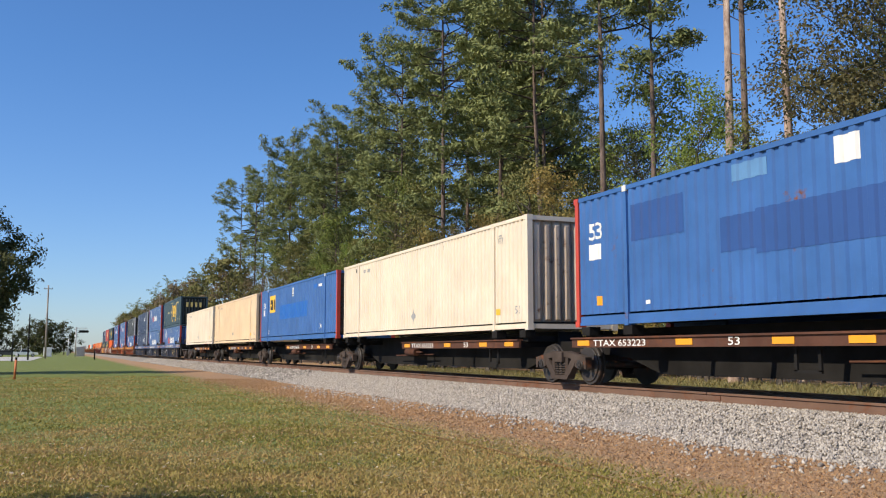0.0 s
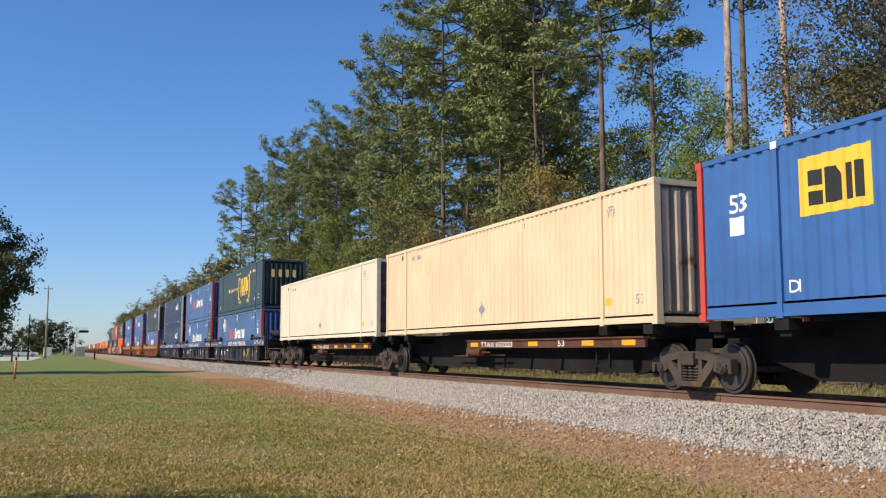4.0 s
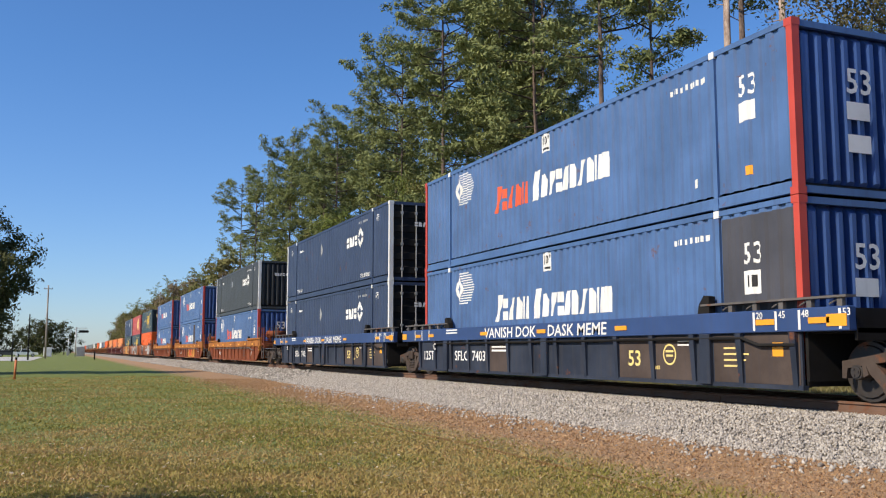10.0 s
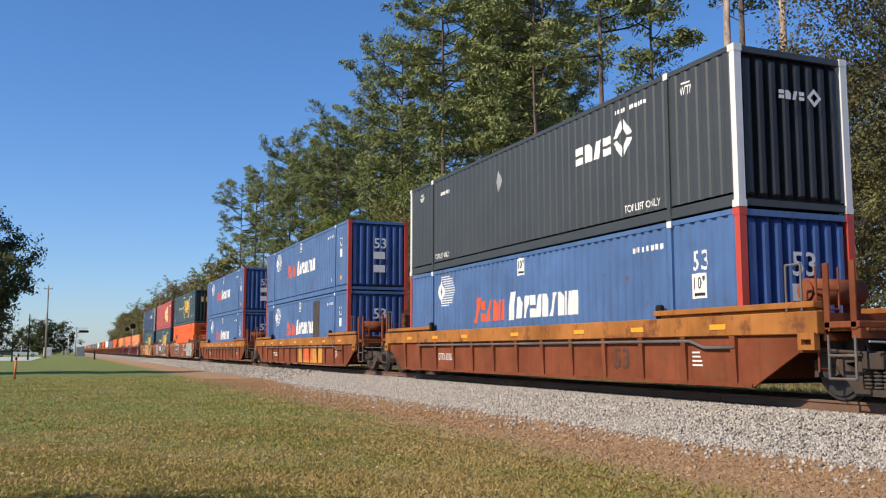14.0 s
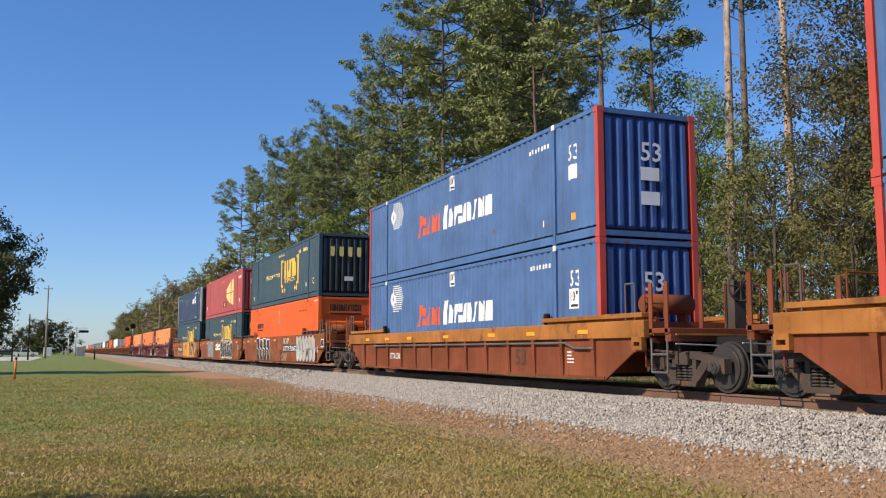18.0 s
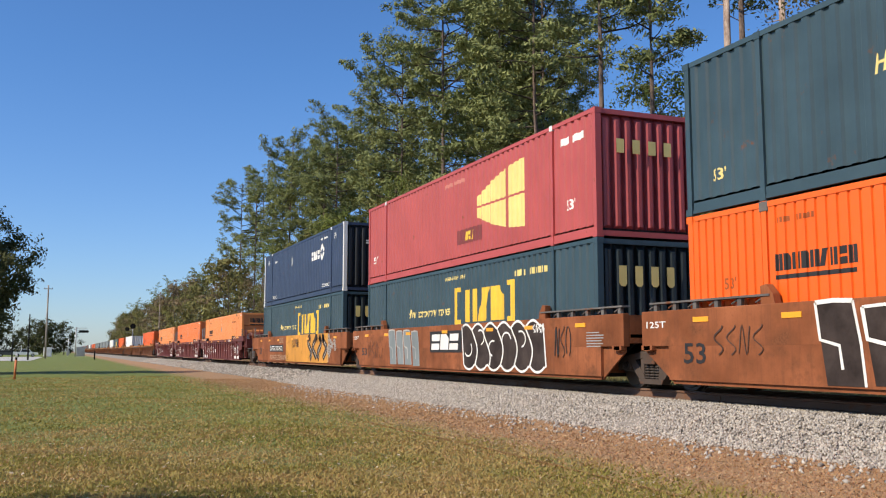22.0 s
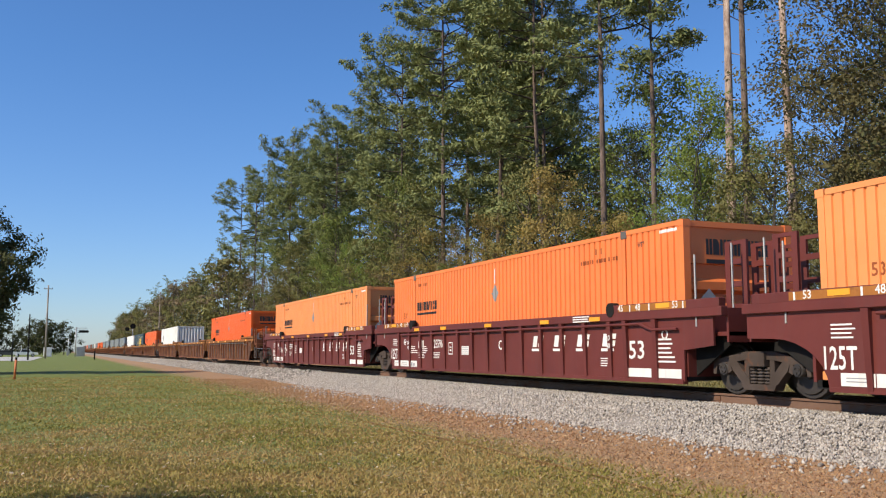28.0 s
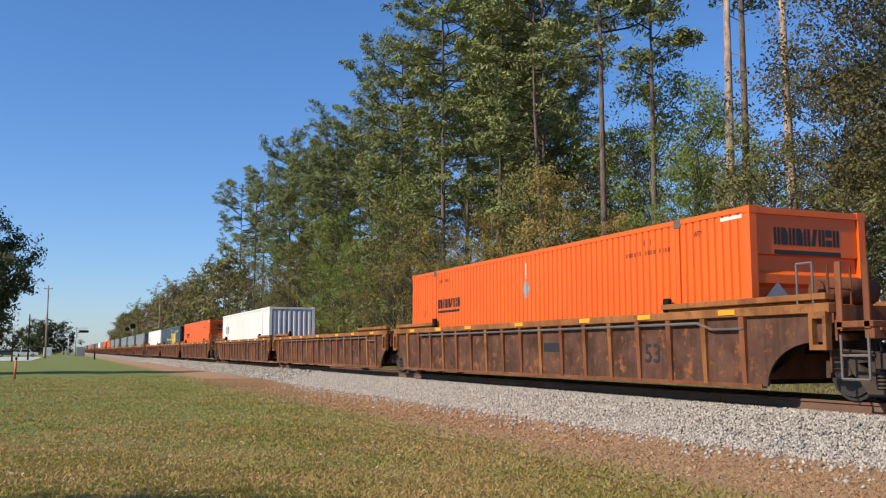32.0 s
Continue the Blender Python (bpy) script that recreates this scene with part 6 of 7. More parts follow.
DRY_LEAF = leafy("dry_leaf", (0.36, 0.26, 0.15), (0.68, 0.60, 0.45), (0.50, 0.38, 0.22), 0.2)
GRASS = leafy("grass_blade", (0.18, 0.178, 0.036), (0.39, 0.325, 0.10), (0.52, 0.355, 0.16), 0.3)
DEAD_GRASS = leafy("dead_blade", (0.31, 0.165, 0.08), (0.55, 0.38, 0.22), (0.41, 0.26, 0.14), 0.25)
STRAW = leafy("straw_blade", (0.30, 0.185, 0.08), (0.56, 0.39, 0.19), (0.40, 0.24, 0.11), 0.25)
ROUGH_GRASS = leafy("rough_blade", (0.10, 0.12, 0.04), (0.34, 0.28, 0.14), (0.16, 0.16, 0.06), 0.2)


def build_track():
    prof = [(-0.07, 0.0), (-0.07, 0.012), (-0.012, 0.03), (-0.01, 0.125), (-0.036, 0.135), (-0.036, 0.165), (-0.028, 0.172), (0.028, 0.172), (0.036, 0.165), (0.036, 0.135), (0.01, 0.125), (0.012, 0.03), (0.07, 0.012), (0.07, 0.0)]
    track = tagged(new("railway_track"), "single railway track, rusty rails on wooden sleepers", "track", kind="structure")
    for s in (-1, 1):
        y = -60.0
        for y0, y1 in ((-60, 14.06), (14.085, 900)):
            bm = bmesh.new()
            x0 = TRACK_X + s * 0.753
            a = [bm.verts.new((x0 + x, y0, RAIL_Z - 0.172 + z)) for x, z in prof]
            b = [bm.verts.new((x0 + x, y1, RAIL_Z - 0.172 + z)) for x, z in prof]
            for i in range(len(prof)):
                f = bm.faces.new((a[i], a[(i + 1) % len(prof)], b[(i + 1) % len(prof)], b[i]))
                f.material_index = 1 if i == 6 else 0
            bm.faces.new(a)
            bm.faces.new(b[::-1])
            part("rail", mesh_of("rail", bm, RAIL_STEEL, RAIL_TOP), None, track)
        bm = boxes((x0 - 0.03, x0 - 0.012, 13.7, 14.45, RAIL_Z - 0.14, RAIL_Z - 0.055), (x0 + 0.012, x0 + 0.03, 13.7, 14.45, RAIL_Z - 0.14, RAIL_Z - 0.055))
        part("joint_bar", bm, RAIL_STEEL, track)
    me = mesh_of("sleeper", rounded(boxes((-1.3, 1.3, -0.115, 0.115, 0.2, 0.408)), 0.015), SLEEPER)
    rng = random.Random(2)
    for i in range(170):
        t = part("sleeper", me, SLEEPER, track)
        t.matrix_local = pose(TRACK_X + rng.uniform(-0.04, 0.04), -5 + i * 0.54, rng.uniform(-0.01, 0.006), 0, 0, rng.uniform(-1, 1))


# ---- trees ----
PINE_BARK = bark("pine_bark", (0.075, 0.055, 0.046), (0.25, 0.18, 0.145))
DARK_BARK = bark("dark_branch_bark", (0.030, 0.024, 0.020), (0.085, 0.062, 0.048))
PALE_BARK = bark("pale_pine_bark", (0.20, 0.13, 0.10), (0.66, 0.52, 0.43), (3, 3, 0.9))
GREY_BARK = bark("grey_bark", (0.05, 0.042, 0.036), (0.135, 0.115, 0.095))
NEEDLES = leafy("pine_needles", (0.076, 0.102, 0.040), (0.33, 0.355, 0.14), (0.15, 0.176, 0.07), 0.04)
OAK_LEAVES = leafy("dark_oak_leaves", (0.032, 0.044, 0.014), (0.095, 0.10, 0.036), (0.055, 0.056, 0.025), 0.08)
LIME_LEAVES = leafy("young_lime_leaves", (0.15, 0.22, 0.04), (0.29, 0.36, 0.09), (0.20, 0.26, 0.06), 0.35)
OLIVE_LEAVES = leafy("olive_leaves", (0.072, 0.084, 0.025), (0.27, 0.255, 0.088), (0.14, 0.122, 0.052), 0.08)
BROWN_LEAVES = leafy("brown_twigs", (0.12, 0.09, 0.05), (0.26, 0.20, 0.12), (0.17, 0.13, 0.07), 0.08)
GOLD_LEAVES = leafy("yellowing_leaves", (0.23, 0.19, 0.05), (0.42, 0.32, 0.10), (0.28, 0.21, 0.08), 0.3)


def limb(V, F, pts, radii, seg=6):
    """A tapered round limb through the points, added to the lists."""
    base = len(V)
    for i, (p, r) in enumerate(zip(pts, radii)):
        d = Vector(pts[min(i + 1, len(pts) - 1)]) - Vector(pts[max(i - 1, 0)])
        q = d.to_track_quat("Z", "Y").to_matrix()
        for j in range(seg):
            a = 2 * math.pi * j / seg
            V.append(tuple(Vector(p) + q @ Vector((r * math.cos(a), r * math.sin(a), 0))))
    for i in range(len(pts) - 1):
        for j in range(seg):
            a, b = base + i * seg + j, base + i * seg + (j + 1) % seg
            F.append((a, b, b + seg, a + seg))


def unit(v):
    return v / (np.linalg.norm(v, axis=1, keepdims=True) + 1e-9)


def sprays(c, facing, size, rng, slim=0.6):
    """One four-cornered leaf or needle spray at each centre, lying across the way that it faces."""
    u = unit(np.cross(facing, rng.normal(0, 1, c.shape)))
    v = unit(np.cross(facing, u))
    k = size * rng.uniform(0.65, 1.25, (len(c), 1))
    return np.stack([c - u * k, c - v * k * slim, c + u * k, c + v * k * slim], 1).reshape(-1, 3)


def needle_cloud(centres, radii, bundles, long, slim, rng):
    """Cushions of slim needle bundles over the upper shell of each cushion, some standing out of it."""
    n = len(centres)
    out = unit(rng.normal(0, 1, (n * bundles, 3)) + np.array([0, 0, 0.55]))
    r = np.repeat(np.asarray(radii), bundles)[:, None]
    c = np.repeat(np.asarray(centres), bundles, 0) + out * r * rng.uniform(0.55, 1.05, (n * bundles, 1)) * np.array([1, 1, 0.6])
    V = sprays(c, unit(out * np.array([1, 1, 1.4]) + rng.normal(0, 0.45, c.shape)), long, rng, slim)
    q = np.arange(len(V)).reshape(-1, 4)
    return V, np.concatenate([q[:, (0, 1, 2)], q[:, (0, 2, 3)]])


def leaf_cloud(centres, hubs, spread, leaves, size, rng):
    """Leaves round each centre, facing away from the clump's hub."""
    c = np.repeat(np.asarray(centres), leaves, 0)
    c = c + rng.normal(0, 1, c.shape) * np.array([spread, spread, spread * 0.7])
    facing = unit(unit(c - np.repeat(np.asarray(hubs), leaves, 0)) + rng.normal(0, 0.45, c.shape) + np.array([0, 0, 0.25]))
    V = sprays(c, facing, size, rng, 0.55)
    return V, np.arange(len(V)).reshape(-1, 4)


def pine(seed, h, start, reach, label, bark_mat=PINE_BARK, n=30, dense=1.0, radius=0.2, bundles=52, long=0.17, slim=0.3):
    """A tall pine: bare tapering trunk with dead stubs, ragged crown of needle clumps on crooked limbs."""
    rng = np.random.default_rng(seed)
    root = tagged(new("pine_tree"), label, "pine tree", "trees behind the track")
    V, F = [], []
    bend = rng.normal(0, (0.004 if start > 0.5 else 0.011) * h, (2,))
    K = 9
    axis = [(bend[0] * math.sin(2.2 * i / K), bend[1] * math.sin(2.6 * i / K), h * i / K) for i in range(K + 1)]
    limb(V, F, axis, [radius * (1.15 if i == 0 else 1 - 0.82 * i / K) for i in range(K + 1)], 9)
    tops, BV, BF = [], [], []

    def on_axis(z):
        f = z / h * K
        i = min(int(f), K - 1)
        a, b = np.array(axis[i]), np.array(axis[i + 1])
        return a + (b - a) * (f - i)

    sizes = []
    for i in range(n):
        u = (i + rng.random()) / n
        z = h * (start + (0.985 - start) * u ** 0.9)
        L = reach * (0.30 + 0.70 * math.sin(math.pi * (0.18 + 0.70 * u)) ** 0.8) * rng.uniform(0.45, 1.15)
        a = 2.4 * i + rng.normal(0, 0.7)
        p = on_axis(z)
        d = np.array([math.cos(a), math.sin(a), 0])
        rise = rng.uniform(-0.15, 0.55) + 0.55 * u
        pts = [p, p + d * L * 0.4 + [0, 0, L * rise * 0.2], p + d * L * 0.7 + rng.normal(0, 0.09 * L, 3) * [1, 1, 0.4] + [0, 0, L * rise * 0.5], p + d * L * 0.95 + [0, 0, L * rise * 0.95]]
        limb(BV, BF, [tuple(q) for q in pts], [0.035 + 0.008 * L, 0.025 + 0.004 * L, 0.014, 0.005], 4)
        # a close pad of cushions over the limb's outer half, with air round it
        m = max(3, int(round(L * 2.6 * dense)))
        side = np.array([-d[1], d[0], 0])
        for j in range(m):
            t = 0.45 + 0.55 * (j + rng.uniform(0.1, 0.9)) / m
            k = min(int(t * 3), 2)
            root_at = np.array(pts[k]) + (np.array(pts[k + 1]) - np.array(pts[k])) * (t * 3 - k)
            q = root_at + side * rng.normal(0, 0.12 * L + 0.2) + d * rng.uniform(-0.2, 0.35) + [0, 0, rng.normal(0.22, 0.2)]
            limb(BV, BF, [tuple(root_at), tuple(q)], [0.013, 0.005], 3)
            tops.append(q)
            sizes.append(rng.uniform(0.42, 0.80))
    tops.append(on_axis(h * 0.985))
    sizes.append(0.5)
    for i in range(7):
        z = h * rng.uniform(start * 0.45, start)
        a, L = rng.uniform(0, 6.283), rng.uniform(0.2, 0.8)
        p = on_axis(z)
        limb(V, F, [tuple(p), tuple(p + [math.cos(a) * L, math.sin(a) * L, L * rng.uniform(-0.3, 0.3)])], [0.035, 0.012], 5)
    part("trunk", fast_mesh("trunk", V, F, bark_mat, True), None, root)
    part("branchwork", fast_mesh("branchwork", BV, BF, DARK_BARK, True), None, root)
    NV, NF = needle_cloud(tops, sizes, bundles, long, slim, rng)
    part("crown", fast_mesh("crown", NV, NF, NEEDLES), None, root)
    return root


def broadleaf(seed, h, spread, start, leaf, label, leaf_size=0.13, lobes=30, per=150, name="broadleaf_tree", radius=0.16, bark_mat=GREY_BARK, group="trees behind the track"):
    """A broad-leaved tree: forking trunk and a crown of many small leaves in uneven clumps."""
    rng = np.random.default_rng(seed)
    root = tagged(new(name), label, "tree" if "shrub" not in name else "shrub", group)
    V, F, tops, hubs = [], [], [], []
    trunk_top = h * max(start, 0.16)
    limb(V, F, [(0, 0, 0), (rng.normal(0, 0.1), rng.normal(0, 0.1), trunk_top * 0.6), (rng.normal(0, 0.2), rng.normal(0, 0.2), trunk_top)], [radius * 1.2, radius, radius * 0.8], 8)
    lead = [(0, 0, trunk_top * 0.95), (rng.normal(0, 0.05 * spread), rng.normal(0, 0.05 * spread), (trunk_top + h) * 0.5), (rng.normal(0, 0.08 * spread), rng.normal(0, 0.08 * spread), h * 0.92)]
    limb(V, F, lead, [radius * 0.78, radius * 0.4, 0.012], 6)
    for i in range(lobes):
        u = rng.random()
        z = h * (start + (1 - start) * (0.06 + 0.94 * u))
        w = spread * math.sin(math.pi * min(0.97, 0.2 + 0.78 * u)) ** 0.7 * rng.uniform(0.35, 1.08)
        a = rng.uniform(0, 6.283)
        q = np.array([w * math.cos(a), w * math.sin(a), z])
        if i % 2 == 0:
            zb = max(trunk_top * 0.9, z - 0.9 * w)
            mid = np.array([q[0] * 0.5, q[1] * 0.5, (zb + z) * 0.5 + 0.1 * w]) + rng.normal(0, 0.15, 3)
            limb(V, F, [(0, 0, zb), tuple(mid), tuple(q)], [radius * 0.3, radius * 0.16, 0.01], 5)
        for j in range(14):
            tops.append(q + rng.normal(0, 0.085 * spread + 0.08, 3) * [1, 1, 0.75])
            hubs.append(q)
    part("trunk", fast_mesh("trunk", V, F, bark_mat, True), None, root)
    LV, LF = leaf_cloud(tops, hubs, 0.02 * spread + 0.09 + 0.3 * leaf_size, max(4, per // 14), leaf_size, rng)
    part("crown", fast_mesh("crown", LV, LF, leaf), None, root)
    return root


def build_trees():
    rng = random.Random(77)
    high = "tall pine with bare trunk and high ragged crown"
    full = "tall pine with dense dark green crown"
    kinds = {"full": pine(1, 30, 0.34, 5.2, full, n=44), "full_b": pine(2, 29, 0.28, 5.6, full, n=46), "slim": pine(3, 30, 0.45, 4.2, full, n=38),
             "high": pine(4, 29, 0.56, 4.6, high, n=27, radius=0.22), "high_b": pine(5, 28, 0.52, 4.4, high, n=25),
             "pale": pine(6, 30, 0.62, 4.2, "tall pine with pale peeling bark", PALE_BARK, n=20, radius=0.24),
             "far": pine(7, 29, 0.25, 5.6, full, n=34, bundles=14, long=0.26, slim=0.3)}
    used = set()

    def put(k, x, y, s=1.0):
        m = pose(x, y, 0, 0, 0, rng.uniform(0, 360)) @ Matrix.Scale(s, 4)
        if k not in used:
            used.add(k)
            kinds[k].matrix_basis = m
        else:
            c = copy_thing(kinds[k], m)
            c.scale = (s, s, s)

    # front row, by the trunks that show
    for k, x, y, s in (("pale", 25, 29.8, 1.0), ("high", 27, 31.0, 1.0), ("pale", 26.5, 27.6, 0.95), ("high", 26, 40.6, 1.0), ("high_b", 28, 39.2, 1.0),
                       ("full", 26, 62.7, 1.08), ("slim", 28, 49.6, 1.05), ("full_b", 30, 54.0, 1.05), ("slim", 27, 57.0, 1.0), ("full", 31, 70.0, 1.1),
                       ("full_b", 26.5, 73.0, 0.98), ("slim", 29, 82.0, 0.92), ("full", 26, 92.0, 0.84), ("full_b", 27, 101.0, 0.86), ("full", 32, 98.0, 0.84),
                       ("slim", 25, 108.0, 0.9), ("high_b", 25, 131.0, 0.98), ("high", 26, 148.0, 0.98), ("slim", 27, 139.0, 0.9)):
        put(k, x, y, s)
    # rows behind them
    for i in range(16):
        y = 60 + i * 5.0 + rng.uniform(-2, 2)
        put(rng.choice(("full", "full_b", "slim")), rng.uniform(31, min(46, 0.54 * y + 2)), y, rng.uniform(0.85, 1.0))
    for i in range(30):
        put("far", rng.uniform(25, 40), 150 + i * 9 + rng.uniform(-3, 3), rng.uniform(0.55, 0.76))
    # broad-leaved trees and undergrowth
    kinds.update({"oak": broadleaf(21, 17, 5.0, 0.22, OAK_LEAVES, "dark evergreen oak with small leaves", 0.08, 70, 200, radius=0.24),
                  "lime": broadleaf(22, 11, 2.6, 0.3, LIME_LEAVES, "slender tree with bright young leaves", 0.06, 44, 120, radius=0.09),
                  "olive": broadleaf(23, 12, 3.6, 0.08, OLIVE_LEAVES, "olive green broad-leaved tree behind the track", 0.075, 50, 190),
                  "brown": broadleaf(24, 11, 3.0, 0.12, BROWN_LEAVES, "bare brown twiggy tree behind the track", 0.055, 50, 126),
                  "gold": broadleaf(25, 8, 2.6, 0.05, GOLD_LEAVES, "yellowing bushy shrub behind the track", 0.06, 50, 200, "shrub"),
                  "bush": broadleaf(26, 5, 2.6, 0.02, OLIVE_LEAVES, "dense olive shrub beside the track", 0.08, 40, 140, "shrub"),
                  "green": broadleaf(27, 13, 3.4, 0.15, leafy("mid_green_leaves", (0.065, 0.095, 0.022), (0.26, 0.30, 0.075), (0.12, 0.15, 0.042), 0.12), "green broad-leaved tree behind the track", 0.075, 50, 190)})
    kinds.update({"far_olive": broadleaf(41, 14, 4.6, 0.04, OLIVE_LEAVES, "olive green tree far down the line", 0.24, 44, 64),
                  "far_brown": broadleaf(42, 13, 4.2, 0.04, BROWN_LEAVES, "bare brown tree far down the line", 0.2, 44, 64),
                  "scrub": broadleaf(28, 15, 4.4, 0.18, leafy("dusty_small_leaves", (0.055, 0.054, 0.022), (0.17, 0.148, 0.065), (0.085, 0.075, 0.037), 0.06), "dusty small-leaved tree behind the track", 0.06, 115, 310, radius=0.14)})
    for k, x, y, s in (("scrub", 26.5, 21.4, 1.25), ("scrub", 31.5, 27.0, 0.95), ("scrub", 26.5, 24.5, 0.62), ("lime", 24.3, 30.6, 1.12), ("olive", 24.2, 28.2, 0.7), ("olive", 24.0, 26.2, 0.85), ("green", 25.0, 32.0, 0.78), ("oak", 33, 26.5, 1.05), ("oak", 32, 30.5, 0.85), ("oak", 30, 22.5, 1.0), ("olive", 24.5, 46.0, 1.05), ("gold", 23.5, 41.5, 1.3), ("lime", 24.0, 82.0, 1.0), ("gold", 23.6, 50.0, 1.15), ("gold", 24.0, 60.5, 1.2), ("olive", 25.5, 72.0, 0.95), ("lime", 26.5, 33.0, 0.85), ("oak", 25, 18.0, 0.9), ("lime", 30, 34.0, 1.0), ("lime", 31, 36.0, 0.9), ("green", 30, 42.0, 1.35), ("green", 31, 38.5, 1.1),
                       ("green", 32, 46.0, 0.9), ("gold", 24.5, 37.5, 0.95), ("gold", 25, 52.0, 1.0), ("green", 25, 84.0, 0.9), ("lime", 24.5, 78.0, 0.8), ("green", 24, 90.0, 0.85),
                       ("brown", 24, 68.0, 0.9), ("brown", 25, 56.0, 0.9), ("brown", 24, 112.0, 1.1), ("brown", 24, 120.0, 1.2), ("olive", 25, 104.0, 1.0)):
        put(k, x, y, s)
    for x, y, sc in ((31, 45, 0.8), (34, 50, 0.95), (29.5, 47.5, 0.7), (33, 55, 0.85), (33, 62, 0.8), (34, 70, 0.85), (35, 78, 0.85), (34, 87, 0.8), (33, 95, 0.8), (32, 104, 0.8), (31, 113, 0.75), (36, 60, 1.0), (38, 72, 1.0), (27.5, 116, 0.6), (28, 126, 0.55), (27, 136, 0.55), (28, 147, 0.55), (27, 159, 0.5), (28, 171, 0.5)):
        put("oak", x, y, sc)
    for i in range(13):
        y = 20 + i * 3.7 + rng.uniform(-1, 1)
        put(rng.choice(("olive", "green", "olive", "brown")), max(33, 0.62 * y) + rng.uniform(-1, 5), y, rng.uniform(0.75, 0.98))
    for i in range(30):
        y = 15 + i * 4.2 + rng.uniform(-1.2, 1.2)
        put(rng.choice(("bush", "olive", "brown", "gold", "bush", "olive", "green")), rng.uniform(23, 30), y, rng.uniform(0.5, 0.8))
    for i in range(14):
        put(rng.choice(("olive", "green", "olive", "gold")), rng.uniform(23.5, 26), 62 + i * 4.6 + rng.uniform(-1.5, 1.5), rng.uniform(0.95, 1.25))
    for i in range(40):
        put(rng.choice(("far_olive", "far_olive", "far_brown")), rng.uniform(21, 27), 128 + i * 8 + rng.uniform(-3, 3), rng.uniform(0.85, 1.2))


# ---- what stands to the left and far off ----
def build_left():
    oak = broadleaf(31, 10.6, 4.6, 0.2, OAK_LEAVES, "dark live oak on the lawn", 0.12, 120, 330, "oak_tree", 0.3, group="")
    oak.matrix_basis = pose(-5.9, 60, 0) @ Matrix.Scale(0.93, 4)
    oak2 = broadleaf(32, 9.0, 3.0, 0.2, OAK_LEAVES, "small dark oak beside the lawn", 0.12, 60, 200, "oak_tree", 0.18, group="")
    oak2.location = (-10.75, 6.0, 0)
    far = broadleaf(33, 9.5, 5.0, 0.03, OAK_LEAVES, "dark olive tree on the far side of the road", 0.26, 50, 60, group="far trees")
    far.location = (-40, 330, 0)
    rng = random.Random(9)
    for i in range(22):
        s = rng.uniform(0.95, 1.3)
        c = copy_thing(far, pose(-78 + i * 3.75 + rng.uniform(-2, 2), 350 + rng.uniform(-25, 25), 0, 0, 0, rng.uniform(0, 360)) @ Matrix.Scale(s, 4))
        c.scale = (s, s, s)
    tagged(new("road", mesh_of("road", boxes((-140, -3.8, 136, 215, -0.05, 0.03)), ROAD)), "pale concrete road beyond the lawn", "road", kind="structure")
    wood = bark("pole_wood", (0.24, 0.20, 0.16), (0.42, 0.36, 0.30))
    for name, x, y, h, r, lab in (("utility_pole", -2.6, 170, 12.5, 0.17, "grey wooden utility pole"), ("utility_pole", 19.0, 205, 14.0, 0.17, "grey wooden utility pole beyond the track"),
                                  ("utility_pole", -4.5, 145, 6.6, 0.12, "dark short wooden pole"), ("utility_pole", -5.8, 128, 3.0, 0.1, "short dark wooden post beside the road")):
        pole = tagged(new(name), lab, "pole", "poles")
        bm = bmesh.new()
        rod(bm, (0, 0, 0), (0, 0, h), r, 10, r * 0.65)
        part("shaft", bm, wood if h > 8 else BLACK, pole)
        if h > 8:
            part("crossarm", boxes((-0.7, 0.7, -0.06, 0.06, h - 0.7, h - 0.58)), wood, pole)
            bm = bmesh.new()
            for xx in (-0.6, 0.0, 0.6):
                rod(bm, (xx, 0, h - 0.58), (xx, 0, h - 0.42), 0.05, 8)
            part("insulator", bm, GREY_BOX, pole)
        pole.location = (x, y, 0)
    # orange marker post
    mk = tagged(new("marker_post"), "orange plastic marker post with white cap in the lawn", "marker post")
    bm = bmesh.new()
    rod(bm, (0, 0, 0), (0.03, 0, 0.92), 0.055, 10)
    part("post", bm, paint("marker_orange", (0.62, 0.17, 0.05), 0.6, 0.2), mk)
    bm = bmesh.new()
    rod(bm, (0.03, 0, 0.92), (0.035, 0, 1.04), 0.05, 10)
    part("band", bm, BLACK, mk)
    bm = bmesh.new()
    rod(bm, (0.035, 0, 1.04), (0.04, 0, 1.22), 0.055, 10, 0.035)
    part("cap", bm, WHITE, mk)
    mk.location = (-2.02, 48, 0)
    sp = tagged(new("low_post"), "short dark post at the lawn's edge", "post")
    bm = bmesh.new()
    rod(bm, (0, 0, 0), (0, 0, 1.3), 0.11, 8)
    part("post", bm, BLACK, sp)
    sp.location = (4.6, 150, 0)


def signal_head(parent, x, y, z, r=0.5):
    """A round black target with its lamp hood."""
    bm = bmesh.new()
    rod(bm, (x, y, z), (x, y + 0.04, z), r, 18)
    t = part("target", bm, BLACK, parent, "round black signal target")
    bm = bmesh.new()
    rod(bm, (x, y - 0.3, z), (x, y, z), 0.16, 10)
    part("hood", bm, BLACK, t)


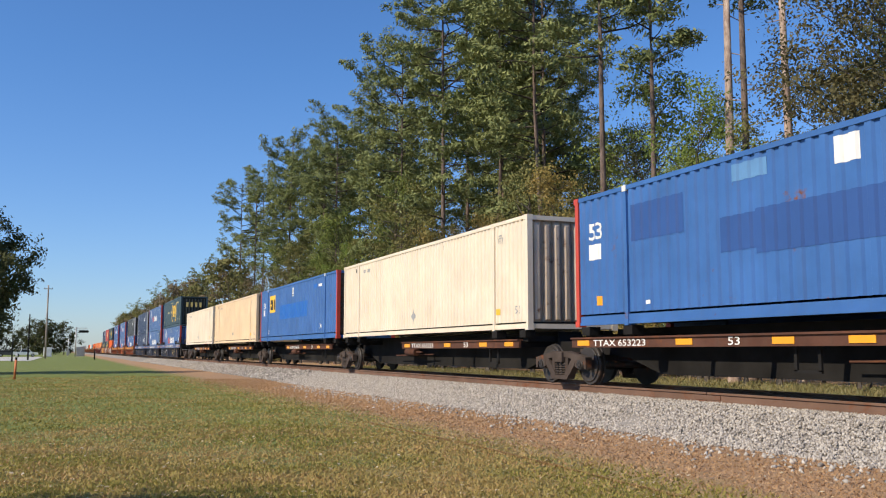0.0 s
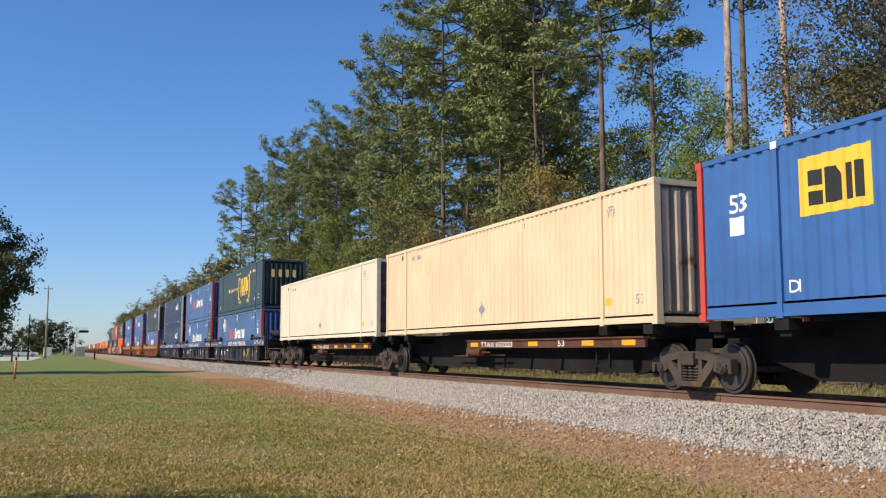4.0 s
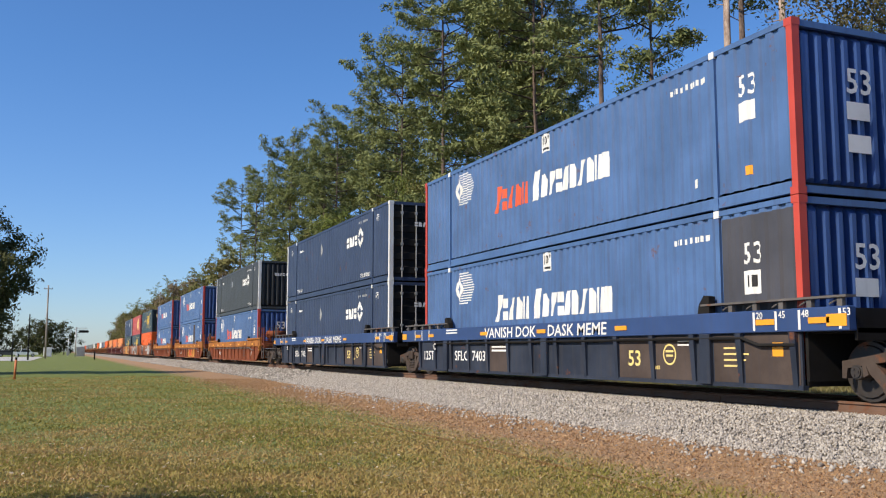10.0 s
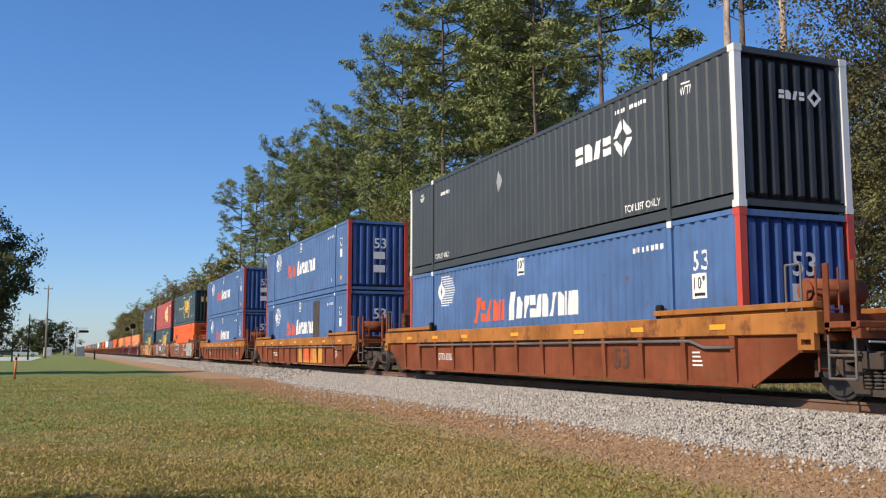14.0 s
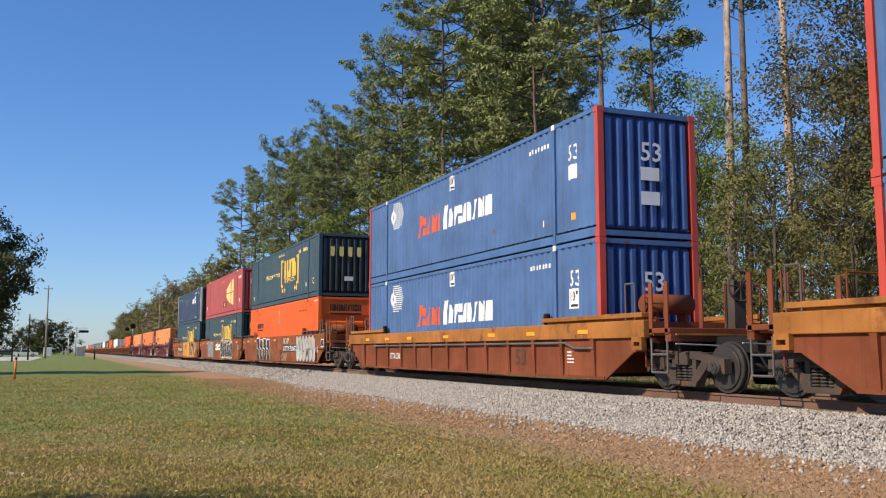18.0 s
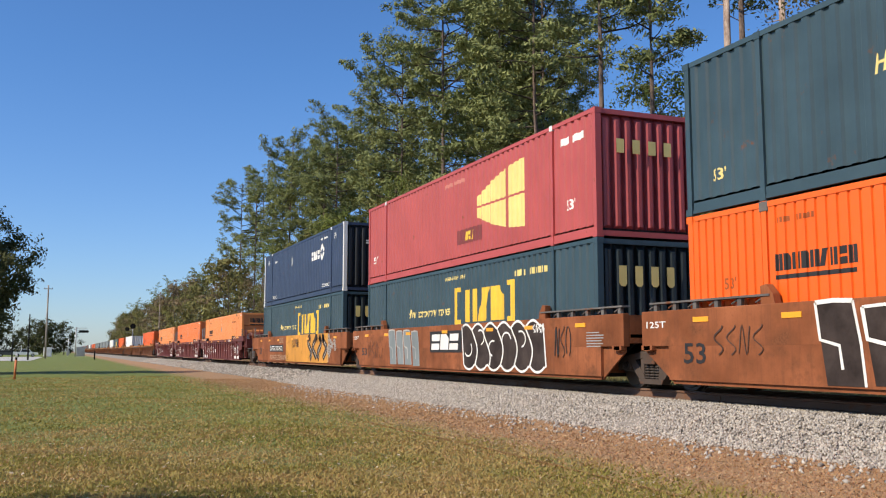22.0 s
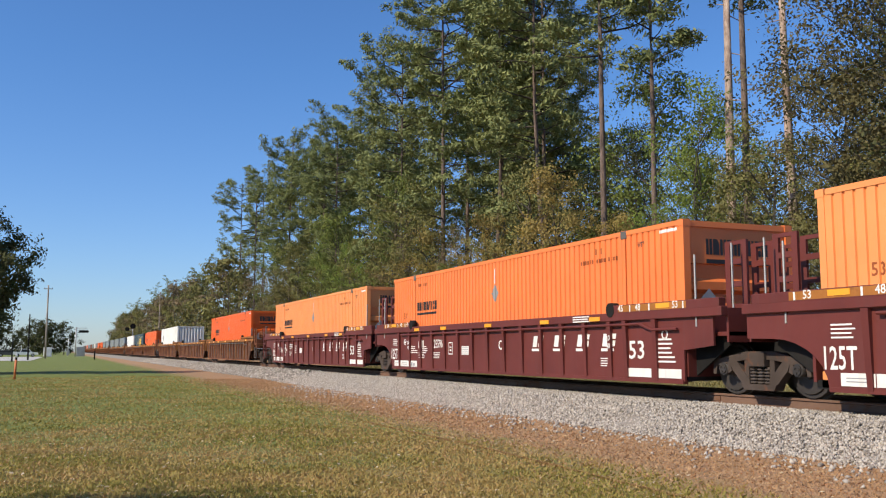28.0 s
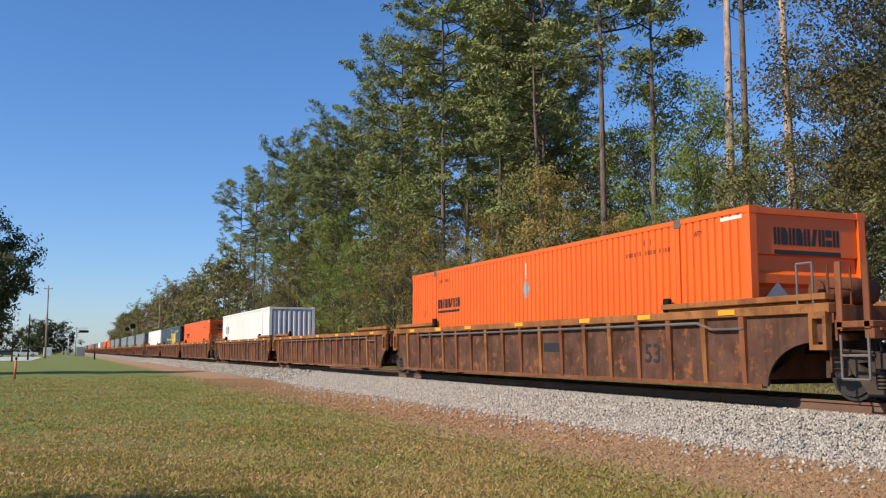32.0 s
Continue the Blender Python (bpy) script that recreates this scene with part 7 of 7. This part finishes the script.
def build_crossing():
    """The level crossing far down the line: cantilever flashers, gate, cases, vehicles and the line's own signal."""
    c = tagged(new("crossing_signal"), "grey cantilever mast with black crossing flashers", "crossing signal")
    bm = bmesh.new()
    rod(bm, (0, 0, 0), (0, 0, 6.9), 0.14, 10)
    part("mast", bm, GALV, c)
    bm = bmesh.new()
    for z in (6.1, 6.7):
        rod(bm, (0, 0, z), (2.4, 0, z), 0.06, 8)
    for i in range(4):
        rod(bm, (0.6 * i, 0, 6.1), (0.6 * i + 0.3, 0, 6.7), 0.035, 6)
    part("cantilever_arm", bm, GALV, c)
    for x in (0.9, 1.9):
        signal_head(c, x, -0.25, 5.9, 0.34)
        signal_head(c, x + 0.55, -0.25, 5.9, 0.34)
    c.location = (2.9, 235, 0)
    g = tagged(new("crossing_gate"), "white crossing gate mast with raised arm", "crossing gate")
    bm = bmesh.new()
    rod(bm, (0, 0, 0), (0, 0, 4.2), 0.1, 8)
    part("mast", bm, WHITE_POST, g)
    for z in (3.4, 2.2):
        bm = bmesh.new()
        bar(bm, (-0.6, z - 0.35), (0.6, z + 0.35), -0.02, 0.02, 0.2)
        p = part("crossbuck_blade", bm, WHITE, g)
        p.rotation_euler = (0, 0, radians(90))
    signal_head(g, -0.5, -0.2, 2.8, 0.3)
    signal_head(g, 0.5, -0.2, 2.8, 0.3)
    part("gate_case", rounded(boxes((-0.35, 0.35, -0.3, 0.3, 0.4, 1.4)), 0.03), GALV, g)
    g.location = (1.3, 236, 0)
    for x, y, w, h, lab, m in ((4.1, 238, 1.9, 2.3, "silver relay case beside the level crossing", GALV), (-3.0, 225, 1.7, 2.1, "pale grey cabinet beside the road", WHITE_POST)):
        k = tagged(new("equipment_case"), lab, "cabinet")
        part("body", rounded(boxes((-w / 2, w / 2, -0.5, 0.5, 0.15, h)), 0.03), m, k)
        part("plinth", boxes((-w / 2 - 0.1, w / 2 + 0.1, -0.6, 0.6, 0, 0.15)), ROAD, k)
        part("door", rounded(boxes((-w / 2 + 0.1, w / 2 - 0.1, -0.53, -0.5, 0.25, h - 0.1)), 0.01), m, k)
        k.location = (x, y, 0)
    glass = paint("dark_car_glass", (0.02, 0.022, 0.025), 0.1)
    tyre = paint("tyre_rubber", (0.025, 0.025, 0.025), 0.9)
    for x, y, col, lab, pick in ((-7.6, 228, (0.78, 0.78, 0.76), "white pickup truck parked by the crossing", True), (-11.2, 232, (0.05, 0.05, 0.055), "dark estate car parked by the crossing", False), (-18.5, 226, (0.06, 0.07, 0.09), "dark blue car standing on the road", False)):
        v = tagged(new("parked_car"), lab, "car")
        m = paint("car_body_paint", col, 0.3, 0.06)
        bm = bmesh.new()
        # its length lies across the line, along x
        outline = [(-2.6, 0.45), (2.6, 0.45), (2.6, 0.95), (1.3, 1.05), (0.7, 1.75), (-0.9, 1.8), (-1.1, 1.1), (-2.6, 1.1)] if pick else [(-2.3, 0.4), (2.3, 0.4), (2.3, 0.85), (1.2, 0.98), (0.5, 1.45), (-1.7, 1.48), (-2.3, 1.0)]
        plate(bm, outline, -0.9, 0.9)
        body = part("body", bm, m, v)
        body.rotation_euler = (0, 0, radians(-90))
        bm = bmesh.new()
        plate(bm, [(1.1, 1.08), (0.65, 1.65), (-0.8, 1.68), (-0.85, 1.1)] if pick else [(1.0, 0.98), (0.45, 1.38), (-1.6, 1.4), (-2.0, 1.0)], -0.91, 0.91)
        w = part("window", bm, glass, v)
        w.rotation_euler = (0, 0, radians(-90))
        for a in (-1.6, 1.55):
            for b in (-0.82, 0.82):
                bm = bmesh.new()
                rod(bm, (a, b - 0.1, 0.36), (a, b + 0.1, 0.36), 0.36, 16)
                t = part("wheel", bm, tyre, v)
                bm = bmesh.new()
                rod(bm, (a, b - 0.11, 0.36), (a, b + 0.11, 0.36), 0.2, 12)
                part("hub", bm, GALV, t)
        v.location = (x, y, 0)
    s = tagged(new("railway_signal"), "tall railway signal with two round black heads", "railway signal")
    bm = bmesh.new()
    rod(bm, (0, 0, 0), (0, 0, 7.4), 0.11, 10)
    part("mast", bm, GALV, s)
    bm = bmesh.new()
    rod(bm, (-1.3, 0, 6.2), (0, 0, 6.2), 0.06, 8)
    part("bracket", bm, GALV, s)
    signal_head(s, 0, -0.2, 7.1, 0.62)
    signal_head(s, -1.25, -0.2, 6.4, 0.5)
    part("platform", boxes((-1.5, 0.3, -0.3, 0.3, 5.5, 5.56)), GALV, s)
    s.location = (15.2, 228, 0)


build_crossing()
build_ground()
build_track()
build_left()
build_trees()
build_grass()
fallen_leaves()
stones()


# ---- what moves: the train rolls past, its wheels turning with it ----
def rolled(t):
    """Metres that the train has rolled t seconds after the clip begins."""
    return 0.068 + 9.8554166 * t + 0.0428713 * t ** 2 - 0.001182044 * t ** 3 + 0.0000170978 * t ** 4


def motions():
    beats = [2.0 * i for i in range(17)]
    for thing, y, z in TRAIN:
        walk(thing, [(t, pose(TRACK_X, y - rolled(t), RAIL_Z + z)) for t in beats])
    ticks = [i / FPS for i in range(32 * FPS + 1)]
    turns = [math.degrees(rolled(t) / WHEEL_R) for t in ticks]
    for w, y in SPINNING:
        walk(w, [(t, pose(0, y, WHEEL_R, a)) for t, a in zip(ticks, turns)])


motions()
